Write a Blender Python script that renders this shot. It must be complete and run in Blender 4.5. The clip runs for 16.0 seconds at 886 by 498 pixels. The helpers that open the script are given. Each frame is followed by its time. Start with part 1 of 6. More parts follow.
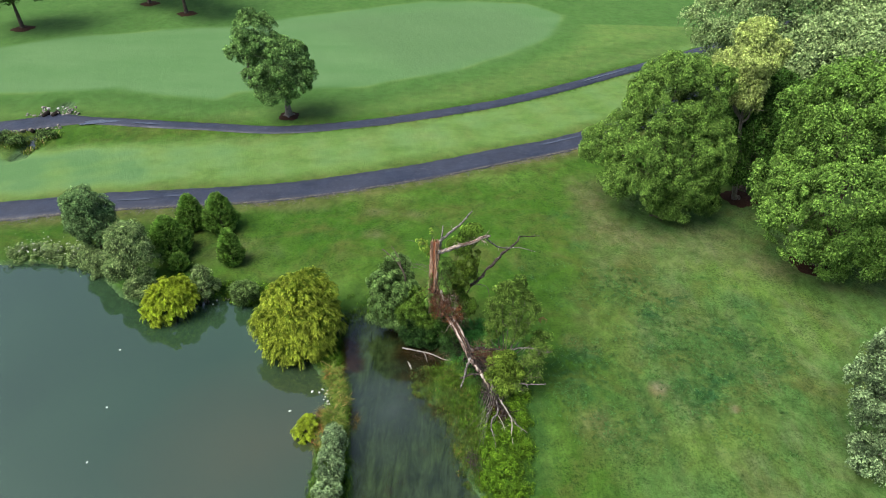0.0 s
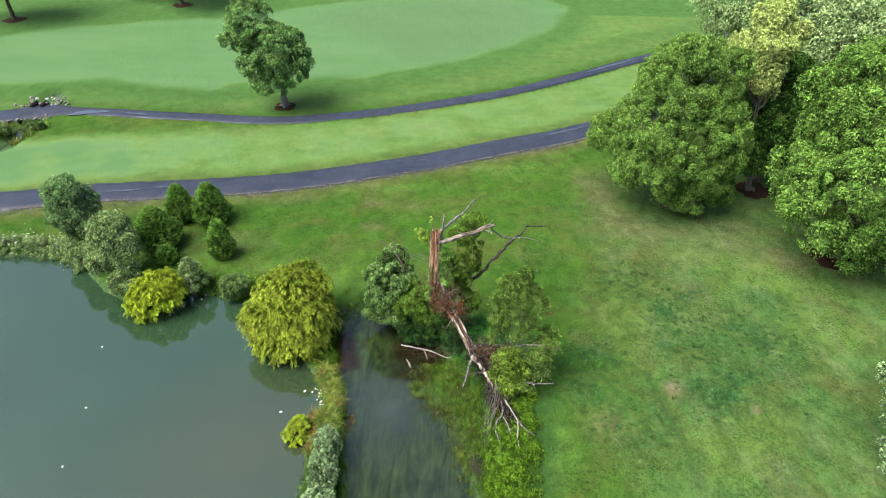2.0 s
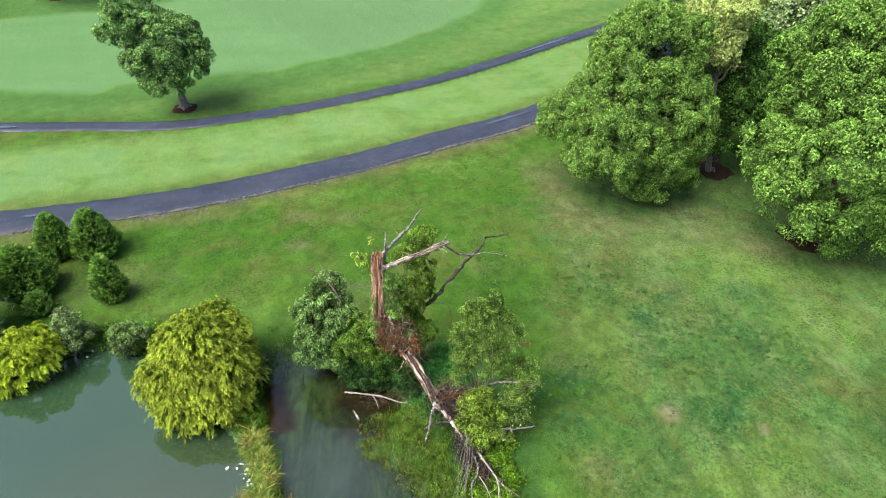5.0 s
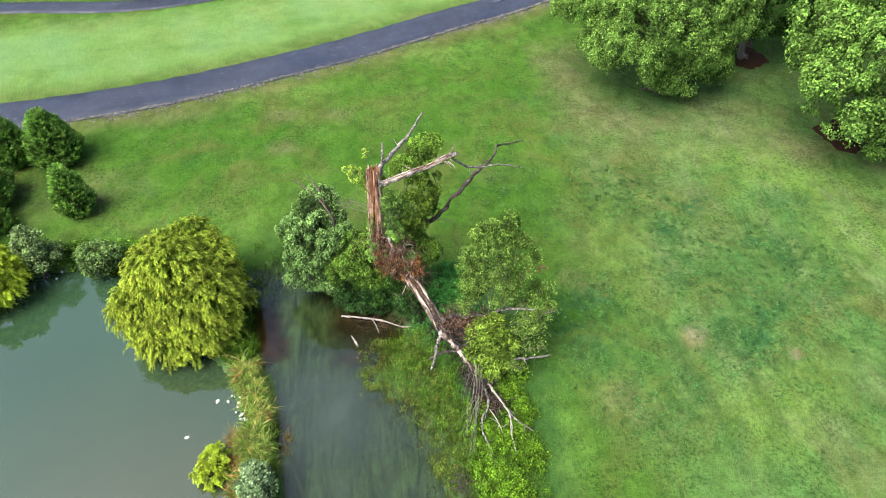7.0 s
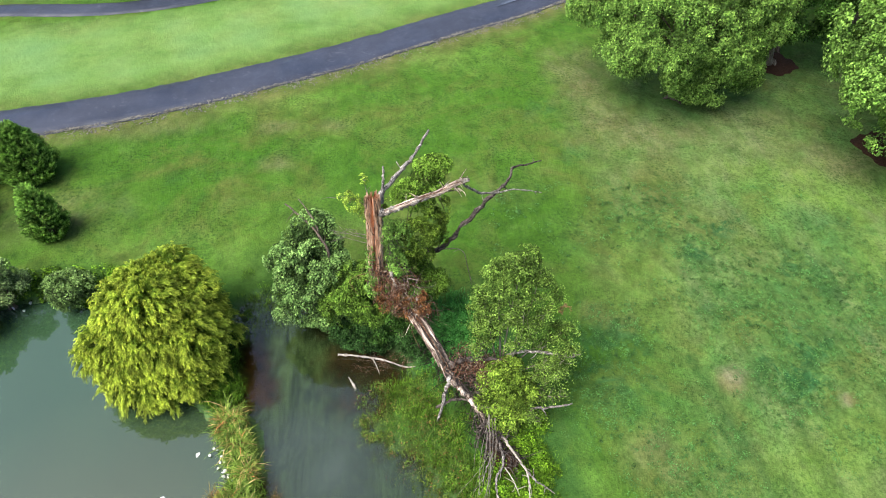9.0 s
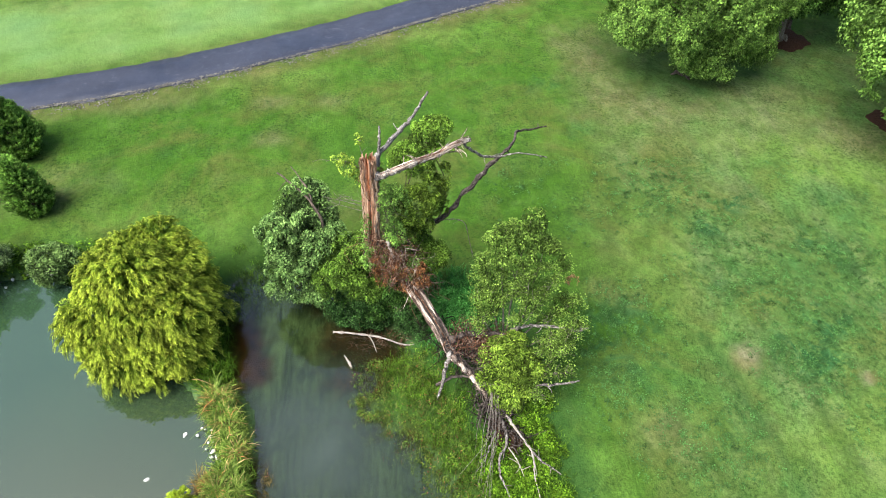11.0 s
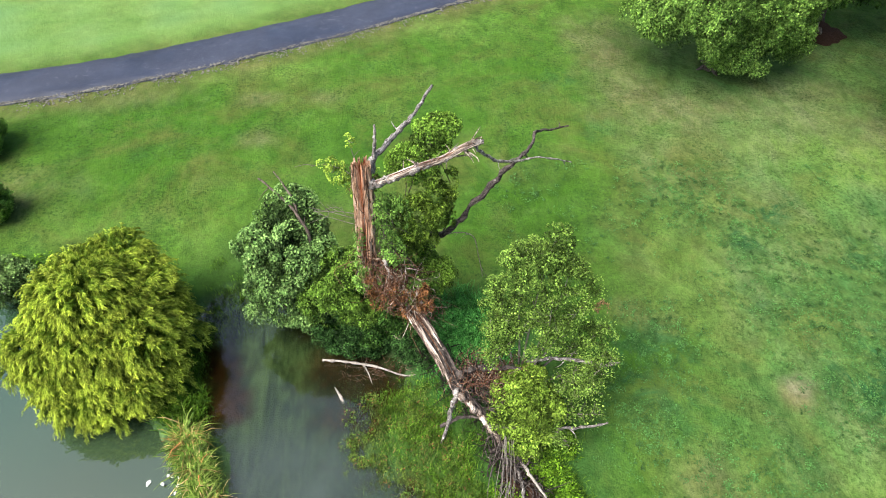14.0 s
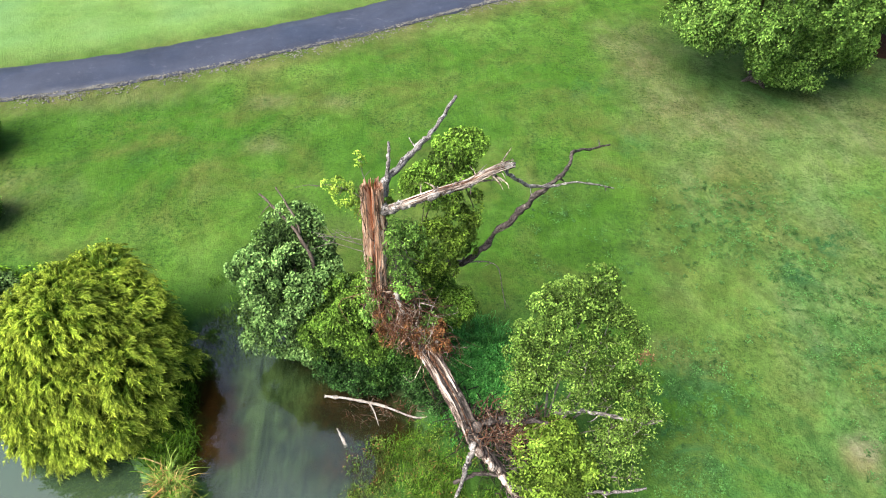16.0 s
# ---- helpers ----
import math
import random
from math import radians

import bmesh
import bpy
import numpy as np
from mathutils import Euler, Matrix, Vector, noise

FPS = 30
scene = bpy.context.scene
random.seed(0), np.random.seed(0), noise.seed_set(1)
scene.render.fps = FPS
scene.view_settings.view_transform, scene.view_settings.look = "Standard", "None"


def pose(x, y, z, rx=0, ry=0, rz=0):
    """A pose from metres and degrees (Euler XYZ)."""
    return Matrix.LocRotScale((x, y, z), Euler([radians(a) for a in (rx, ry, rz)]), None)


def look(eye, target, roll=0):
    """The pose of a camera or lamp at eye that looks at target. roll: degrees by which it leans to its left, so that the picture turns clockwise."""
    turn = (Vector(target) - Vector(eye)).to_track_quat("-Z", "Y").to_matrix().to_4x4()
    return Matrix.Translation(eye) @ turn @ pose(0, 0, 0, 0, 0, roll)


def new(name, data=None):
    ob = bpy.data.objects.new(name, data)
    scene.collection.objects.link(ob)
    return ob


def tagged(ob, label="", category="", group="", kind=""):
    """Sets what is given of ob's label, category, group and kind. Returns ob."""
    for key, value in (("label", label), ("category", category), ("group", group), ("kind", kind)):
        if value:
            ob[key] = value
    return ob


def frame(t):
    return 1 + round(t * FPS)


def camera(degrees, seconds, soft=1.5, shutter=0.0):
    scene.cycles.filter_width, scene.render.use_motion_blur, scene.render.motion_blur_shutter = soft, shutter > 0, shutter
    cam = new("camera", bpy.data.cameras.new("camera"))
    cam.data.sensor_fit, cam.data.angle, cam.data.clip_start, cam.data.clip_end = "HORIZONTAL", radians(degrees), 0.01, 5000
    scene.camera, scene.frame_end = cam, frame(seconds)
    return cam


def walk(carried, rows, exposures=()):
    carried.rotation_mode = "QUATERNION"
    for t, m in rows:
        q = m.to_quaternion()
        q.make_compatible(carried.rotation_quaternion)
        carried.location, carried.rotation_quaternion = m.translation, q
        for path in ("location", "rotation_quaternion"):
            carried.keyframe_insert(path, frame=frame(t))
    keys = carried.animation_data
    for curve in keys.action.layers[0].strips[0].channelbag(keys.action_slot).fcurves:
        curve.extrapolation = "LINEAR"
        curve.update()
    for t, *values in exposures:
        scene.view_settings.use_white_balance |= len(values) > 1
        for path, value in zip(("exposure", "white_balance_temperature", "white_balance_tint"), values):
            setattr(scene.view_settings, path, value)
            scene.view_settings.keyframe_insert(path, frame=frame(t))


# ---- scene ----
cam = camera(72.9, 16.0, soft=1.0)
PATH = [
    (0, (0.572, 0.819, 23.554), (0.529, 2.416, 22.351), 0.9),
    (0.5, (0.583, 0.805, 23.142), (0.539, 2.402, 21.94), 0.9),
    (1, (0.589, 0.952, 22.808), (0.544, 2.548, 21.604), 0.9),
    (1.5, (0.587, 1.327, 22.484), (0.541, 2.923, 21.28), 0.8),
    (2, (0.567, 2.016, 22.085), (0.519, 3.613, 20.882), 0.8),
    (2.5, (0.49, 2.795, 21.736), (0.439, 4.392, 20.532), 0.7),
    (3, (0.415, 3.777, 21.345), (0.369, 5.373, 20.141), 0.6),
    (3.5, (0.392, 4.672, 21.042), (0.413, 6.27, 19.839), 0.5),
    (3.7, (0.342, 4.972, 20.914), (0.403, 6.569, 19.712), 0.4),
    (5.8, (0.0, 8.096, 19.32), (0.181, 9.603, 18.019), 1.2),
    (6, (-0.015, 8.35, 19.19), (0.163, 9.808, 17.832), 1.2),
    (6.5, (-0.019, 9.023, 18.926), (0.151, 10.38, 17.467), 1.3),
    (7, (-0.009, 9.824, 18.82), (0.158, 11.134, 17.318), 1.3),
    (7.5, (0.01, 10.537, 18.732), (0.176, 11.847, 17.229), 1.3),
    (8, (0.035, 11.33, 18.454), (0.2, 12.64, 16.952), 1.2),
    (8.5, (0.035, 12.012, 18.12), (0.2, 13.322, 16.617), 1.3),
    (9, (0.066, 12.162, 17.758), (0.226, 13.474, 16.257), 1.1),
    (9.5, (0.05, 12.196, 17.372), (0.209, 13.505, 15.868), 1.1),
    (10, (0.08, 12.127, 17.032), (0.237, 13.437, 15.529), 1.0),
    (10.2, (0.099, 12.126, 16.917), (0.256, 13.434, 15.412), 1.0),
    (12.5, (0.136, 12.617, 15.701), (0.286, 13.926, 14.196), 0.9),
    (13, (0.165, 13.053, 15.446), (0.315, 14.361, 13.94), 1.0),
    (13.5, (0.176, 13.619, 15.155), (0.329, 14.927, 13.65), 1.1),
    (14, (0.225, 14.145, 14.939), (0.376, 15.453, 13.433), 1.0),
    (14.5, (0.306, 14.71, 14.688), (0.451, 16.02, 13.184), 0.9),
    (15, (0.314, 15.179, 14.497), (0.445, 16.49, 12.992), 1.0),
    (15.5, (0.316, 15.579, 14.267), (0.432, 16.891, 12.761), 1.0),
    (16, (0.288, 15.86, 14.043), (0.388, 17.174, 12.538), 1.1),
]
walk(cam, [(t, look(eye, target, roll)) for t, eye, target, roll in PATH],
     [(0, 0.92), (0.2, 1.17), (0.5, 1.23), (1.0, 1.43), (1.5, 1.26), (2, 1.26), (2.5, 1.29), (3.5, 1.28), (6, 1.43), (6.5, 1.42), (7, 1.57), (8, 1.44), (8.5, 1.56), (9, 1.48), (10, 1.51),
      (13, 1.54), (14, 1.54), (14.5, 1.66), (15, 1.66), (15.5, 1.53), (16, 1.68)])

# ---- world, sun ----
world = bpy.data.worlds.new("overcast_sky")
scene.world = world
world.use_nodes = True
wn = world.node_tree
sky = wn.nodes.new("ShaderNodeTexSky")
sky.sky_type = "NISHITA"
sky.sun_disc = False
sky.sun_elevation, sky.sun_rotation = radians(57), radians(-116)
sky.air_density, sky.dust_density, sky.ozone_density = 1.0, 3.0, 0.8
wn.links.new(sky.outputs[0], wn.nodes["Background"].inputs[0])
wn.nodes["Background"].inputs[1].default_value = 0.093
sun_data = bpy.data.lights.new("sun", "SUN")
sun_data.energy, sun_data.angle, sun_data.color = 3.15, radians(46), (1.0, 0.96, 0.88)
sun = new("sun", sun_data)
sun.matrix_world = look((-40 * math.sin(radians(116)), 40 * math.cos(radians(116)), 61.6), (0, 0, 0))


# ---- small tools ----
def rng_of(seed):
    return np.random.default_rng(seed)


def mesh_of(name, verts, faces, smooth=False):
    """A mesh from an (n, 3) array and an (m, k) array of corners."""
    verts, faces = np.asarray(verts, dtype=np.float32), np.asarray(faces, dtype=np.int32)
    me = bpy.data.meshes.new(name)
    m, k = faces.shape
    me.vertices.add(len(verts))
    me.vertices.foreach_set("co", verts.ravel())
    me.loops.add(m * k)
    me.loops.foreach_set("vertex_index", faces.ravel())
    me.polygons.add(m)
    me.polygons.foreach_set("loop_start", np.arange(0, m * k, k, dtype=np.int32))
    me.polygons.foreach_set("use_smooth", np.full(m, smooth, dtype=bool))
    me.update(calc_edges=True)
    me.validate()
    return me


def part(name, me, mat, parent=None, label=""):
    ob = new(name, me)
    if mat is not None and not me.materials:
        me.materials.append(mat)
    if parent is not None:
        ob.parent = parent
    return tagged(ob, label=label)


def thing(name, x, y, z, label, category, group="", kind=""):
    ob = new(name)
    ob.location = (x, y, z)
    return tagged(ob, label, category, group, kind)


def joined(pieces):
    """Stacks (verts, faces) pieces with the same corner count."""
    vs, fs, n = [], [], 0
    for v, f in pieces:
        vs.append(np.asarray(v)), fs.append(np.asarray(f) + n)
        n += len(v)
    return np.concatenate(vs), np.concatenate(fs)


def spline(points, n):
    """n points on a smooth line through the given ones."""
    p = np.array(points, dtype=float)
    q = np.vstack([2 * p[0] - p[1], p, 2 * p[-1] - p[-2]])
    out = []
    for u in np.linspace(0, len(p) - 1.0001, n):
        i, f = int(u), u - int(u)
        a, b, c, d = q[i:i + 4]
        out.append(0.5 * (2 * b + (c - a) * f + (2 * a - 5 * b + 4 * c - d) * f * f + (3 * b - a - 3 * c + d) * f ** 3))
    return np.array(out)


def tube(points, r0, r1, sides=8, steps=12, rough=0.12, seed=0, smooth_line=True, power=1.0):
    """A tapered, uneven branch along the points: verts and quads."""
    g = rng_of(seed)
    p = spline(points, steps) if smooth_line else np.array(points, dtype=float)
    k = len(p)
    t = np.gradient(p, axis=0)
    t /= np.linalg.norm(t, axis=1)[:, None] + 1e-9
    up = np.array([0.31, 0.17, 0.93]) if abs(t[0, 2]) < 0.8 else np.array([0.9, 0.3, 0.1])
    a = np.cross(t, up)
    a /= np.linalg.norm(a, axis=1)[:, None] + 1e-9
    b = np.cross(t, a)
    ang = np.linspace(0, 2 * np.pi, sides, endpoint=False)
    f = np.linspace(0, 1, k) ** power
    r = r0 + (r1 - r0) * f
    knots = 1 + rough * g.normal(size=(k, sides)) + rough * 0.8 * g.normal(size=(k, 1))
    rr = r[:, None] * np.clip(knots, 0.5, 1.7)
    v = p[:, None, :] + rr[:, :, None] * (np.cos(ang)[None, :, None] * a[:, None, :] + np.sin(ang)[None, :, None] * b[:, None, :])
    v = v.reshape(-1, 3)
    i, j = np.meshgrid(np.arange(k - 1), np.arange(sides), indexing="ij")
    j2 = (j + 1) % sides
    faces = np.stack([i * sides + j, i * sides + j2, (i + 1) * sides + j2, (i + 1) * sides + j], -1).reshape(-1, 4)
    tip = len(v)
    v = np.vstack([v, p[-1] + t[-1] * r1 * 0.8, p[0]])
    e = (k - 1) * sides
    caps = np.array([[e + s, e + (s + 1) % sides, e + (s + 2) % sides, tip] for s in range(0, sides, 2)])
    return v, np.vstack([faces, caps])


def unit(v):
    return v / (np.linalg.norm(v, axis=-1, keepdims=True) + 1e-9)


def leaves(pos, along, normal, length, width, fold=0.25):
    """One folded leaf of two triangles at each place."""
    along = unit(along)
    side = unit(np.cross(normal, along))
    nor = np.cross(along, side)
    L, W = np.asarray(length).reshape(-1, 1), np.asarray(width).reshape(-1, 1)
    v = np.stack([pos - along * L * 0.5,
                  pos + side * W * 0.5 + nor * W * fold - along * L * 0.05,
                  pos + along * L * 0.5 - nor * L * 0.12,
                  pos - side * W * 0.5 + nor * W * fold - along * L * 0.05], axis=1).reshape(-1, 3)
    k = np.arange(len(pos))[:, None] * 4
    return v, np.concatenate([k + np.array([[0, 1, 2]]), k + np.array([[0, 2, 3]])], axis=0)


def billow(g, lobes, count):
    """Adds small uneven lobes over the outside of each large one."""
    out = [lobes]
    for lobe in lobes:
        d = unit(g.normal(size=(count, 3)) + np.array([0, 0, 0.25]))
        k = (0.22 + 0.16 * g.random((count, 1)))
        out.append(np.hstack([lobe[:3] + d * lobe[3:] * (0.84 + 0.14 * g.random((count, 1))), k * lobe[3:] * np.array([1.1, 1.1, 0.9])]))
    return np.vstack(out)


def crown(seed, lobes, clumps, per, clump_r, leaf, aspect=0.6, droop=0.35, inner=0.33, low=-0.75, billows=9, lift=0.45, bare=0.78):
    """Leaves in small domed tufts over the outside of joined ellipsoid lobes (x, y, z, rx, ry, rz)."""
    g = rng_of(seed)
    lobes = billow(g, np.array(lobes, dtype=float), billows)
    area = lobes[:, 3] * lobes[:, 4] + lobes[:, 5] * lobes[:, 4]
    many = clumps * 5
    pick = g.choice(len(lobes), size=many, p=area / area.sum())
    d = unit(g.normal(size=(many, 3)))
    d[d[:, 2] < low, 2] *= -1
    wave = 1 + 0.05 * np.sin(d[:, 0] * 7 + pick) * np.cos(d[:, 1] * 6 + 2 * pick) + 0.04 * np.sin(d[:, 2] * 9 + pick * 3)
    c = lobes[pick, :3] + d * lobes[pick, 3:] * (wave * (0.84 + 0.21 * g.random(many)))[:, None]
    sunk = np.min(np.linalg.norm((c[:, None, :] - lobes[None, :, :3]) / lobes[None, :, 3:], axis=2), axis=1)
    keep = np.nonzero((sunk > bare) | (g.random(many) < 0.03))[0][:clumps]
    clumps, c, d, pick = len(keep), c[keep], d[keep], pick[keep]
    back = g.random(clumps) < inner
    c = np.where(back[:, None], lobes[pick, :3] + (c - lobes[pick, :3]) * (0.62 + 0.25 * g.random(clumps))[:, None], c)
    size = clump_r * (0.55 + 0.75 * g.random(clumps))
    n = clumps * per
    ci = np.repeat(np.arange(clumps), per)
    axis = unit(d * np.array([1, 1, 0.75]) + np.array([0, 0, lift]) + 0.22 * g.normal(size=(clumps, 3)))[ci]
    off = unit(g.normal(size=(n, 3)) + axis * 0.75)
    turned = (off * axis).sum(1)
    off = np.where((turned < -0.15)[:, None], off - 2 * axis * turned[:, None], off)
    far = 0.35 + 0.65 * g.random(n) ** 0.5
    spread = off - axis * (off * axis).sum(1)[:, None] * 0.25
    pos = c[ci] + spread * (size[ci] * far)[:, None]
    pos[:, 2] -= droop * size[ci] * (1 - (off * axis).sum(1)) * far
    normal = unit(off * 0.8 + axis * 0.35 + np.array([0, 0, 0.35]) + 0.42 * g.normal(size=(n, 3)))
    along = unit(off - axis * 0.3 + np.array([0, 0, -droop]) + 0.6 * g.normal(size=(n, 3)))
    L = leaf * (0.65 + 0.7 * g.random(n))
    # Outer, upward leaves painted lighter, inner ones darker, as light would fall.
    tip_lit = np.clip((far - 0.45) / 0.5, 0, 1) * np.clip(0.45 + 0.55 * (off * axis).sum(1) + 0.3 * off[:, 2], 0, 1) * np.where(back, 0.0, 1.0)[ci]
    return pos, along, normal, L, L * aspect, tip_lit


# ---- materials ----
class Mat:
    """A principled material with a few node shortcuts."""

    def __init__(self, name, rough=0.8, metal=0.0, spec=0.3):
        self.m = bpy.data.materials.new(name)
        self.m.use_nodes = True
        self.nt = self.m.node_tree
        self.b = self.nt.nodes["Principled BSDF"]
        self.b.inputs["Roughness"].default_value = rough
        self.b.inputs["Metallic"].default_value = metal
        self.b.inputs["Specular IOR Level"].default_value = spec
        self.co = self.node("ShaderNodeNewGeometry").outputs["Position"]

    def node(self, kind):
        return self.nt.nodes.new(kind)

    def link(self, a, b):
        self.nt.links.new(a, b)

    def local(self):
        self.co = self.node("ShaderNodeTexCoord").outputs["Object"]
        return self

    def noise(self, scale, detail=4, rough=0.55, stretch=None, warp=0.0, turn=0.0):
        n = self.node("ShaderNodeTexNoise")
        n.inputs["Scale"].default_value, n.inputs["Detail"].default_value = scale, detail
        n.inputs["Roughness"].default_value, n.inputs["Distortion"].default_value = rough, warp
        if stretch:
            mp = self.node("ShaderNodeMapping")
            mp.inputs["Scale"].default_value = stretch
            mp.inputs["Rotation"].default_value = (0, 0, radians(turn))
            self.link(self.co, mp.inputs["Vector"])
            self.link(mp.outputs[0], n.inputs["Vector"])
        else:
            self.link(self.co, n.inputs["Vector"])
        return n.outputs["Fac"]

    def ramp(self, fac, stops):
        r = self.node("ShaderNodeValToRGB")
        while len(r.color_ramp.elements) < len(stops):
            r.color_ramp.elements.new(0.5)
        for e, (p, c) in zip(r.color_ramp.elements, stops):
            e.position = p
            e.color = (c, c, c, 1) if isinstance(c, (int, float)) else (*c, 1)
        self.link(fac, r.inputs[0])
        return r.outputs[0]

    def mix(self, fac, a, b, how="MIX"):
        n = self.node("ShaderNodeMix")
        n.data_type, n.blend_type = "RGBA", how
        for v, s in ((fac, n.inputs[0]), (a, n.inputs[6]), (b, n.inputs[7])):
            if isinstance(v, (int, float)):
                s.default_value = v
            elif isinstance(v, tuple):
                s.default_value = (*v, 1)
            else:
                self.link(v, s)
        return n.outputs[2]

    def math(self, op, a, b=0.0, clamp=False):
        n = self.node("ShaderNodeMath")
        n.operation, n.use_clamp = op, clamp
        for v, s in ((a, n.inputs[0]), (b, n.inputs[1])):
            if isinstance(v, (int, float)):
                s.default_value = v
            else:
                self.link(v, s)
        return n.outputs[0]

    def colour(self, c):
        if isinstance(c, tuple):
            self.b.inputs["Base Color"].default_value = (*c, 1)
        else:
            self.link(c, self.b.inputs["Base Color"])
        return self

    def bump(self, h, strength=0.5, dist=0.05):
        n = self.node("ShaderNodeBump")
        n.inputs["Strength"].default_value, n.inputs["Distance"].default_value = strength, dist
        self.link(h, n.inputs["Height"])
        self.link(n.outputs[0], self.b.inputs["Normal"])
        return self


def leaf_mat(name, dark, light, odd=None, odd_amount=0.06, gloss=0.45, through_light=0.07, deep=0.65, tip=(1.42, 1.40, 1.30), inner_shade=0.42, sheen=0.06):
    k = Mat(name, gloss, spec=sheen).local()
    isl = k.node("ShaderNodeNewGeometry").outputs["Random Per Island"]
    dark, light = tuple(0.54 * a for a in dark), tuple(0.62 * a for a in light)
    c = k.ramp(isl, [(0.0, tuple(deep * a for a in dark)), (0.25, tuple(0.85 * p + 0.15 * q for p, q in zip(dark, light))), (0.75, tuple(0.12 * p + 0.88 * q for p, q in zip(dark, light))), (1.0, tuple(min(1.1 * a, 0.9) for a in light))])
    if odd:
        c = k.mix(k.ramp(isl, [(1 - odd_amount - 0.01, 0.0), (1 - odd_amount, 1.0)]), c, odd)
    big = k.ramp(k.noise(0.9, 3), [(0.3, 0.75), (0.7, 1.2)])
    c = k.mix(1.0, c, big, "MULTIPLY")
    sprays = k.ramp(k.noise(3.6, 3, 0.6), [(0.36, 0.50), (0.50, 0.95), (0.64, 1.25)])
    c = k.mix(1.0, c, sprays, "MULTIPLY")
    # Shade between leaves is put into the colour: dark inside, light at tips.
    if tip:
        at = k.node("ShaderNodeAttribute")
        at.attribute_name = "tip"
        c = k.mix(at.outputs["Fac"], k.mix(1.0, c, inner_shade if isinstance(inner_shade, tuple) else (inner_shade, inner_shade * 1.04, inner_shade), "MULTIPLY"), k.mix(1.0, c, tip, "MULTIPLY"))
    k.colour(c)
    tr = k.node("ShaderNodeBsdfTranslucent")
    k.link(c, tr.inputs["Color"])
    mx = k.node("ShaderNodeMixShader")
    mx.inputs[0].default_value = through_light
    k.link(k.b.outputs[0], mx.inputs[1])
    k.link(tr.outputs[0], mx.inputs[2])
    k.link(mx.outputs[0], k.nt.nodes["Material Output"].inputs[0])
    return k.m


def bark_mat(name, a, b, streak=14.0, pale=None, pale_at=0.62, pale_scale=9.0):
    k = Mat(name, 0.9, spec=0.15).local()
    s = k.noise(streak, 6, 0.65, stretch=(1, 1, 0.22), warp=0.6)
    c = k.ramp(s, [(0.36, a), (0.62, b)])
    flake = k.noise(13.0, 6, 0.78, warp=0.8)
    c = k.mix(k.ramp(flake, [(0.40, 0.85), (0.50, 0.0)]), c, tuple(0.6 * q for q in a))
    if pale:
        c = k.mix(k.ramp(k.noise(pale_scale, 6, 0.72), [(pale_at - 0.05, 0.0), (pale_at + 0.02, 1.0)]), c, pale)
    k.colour(k.mix(1.0, c, (0.66, 0.66, 0.66), "MULTIPLY")).bump(s, 0.8, 0.03)
    return k.m


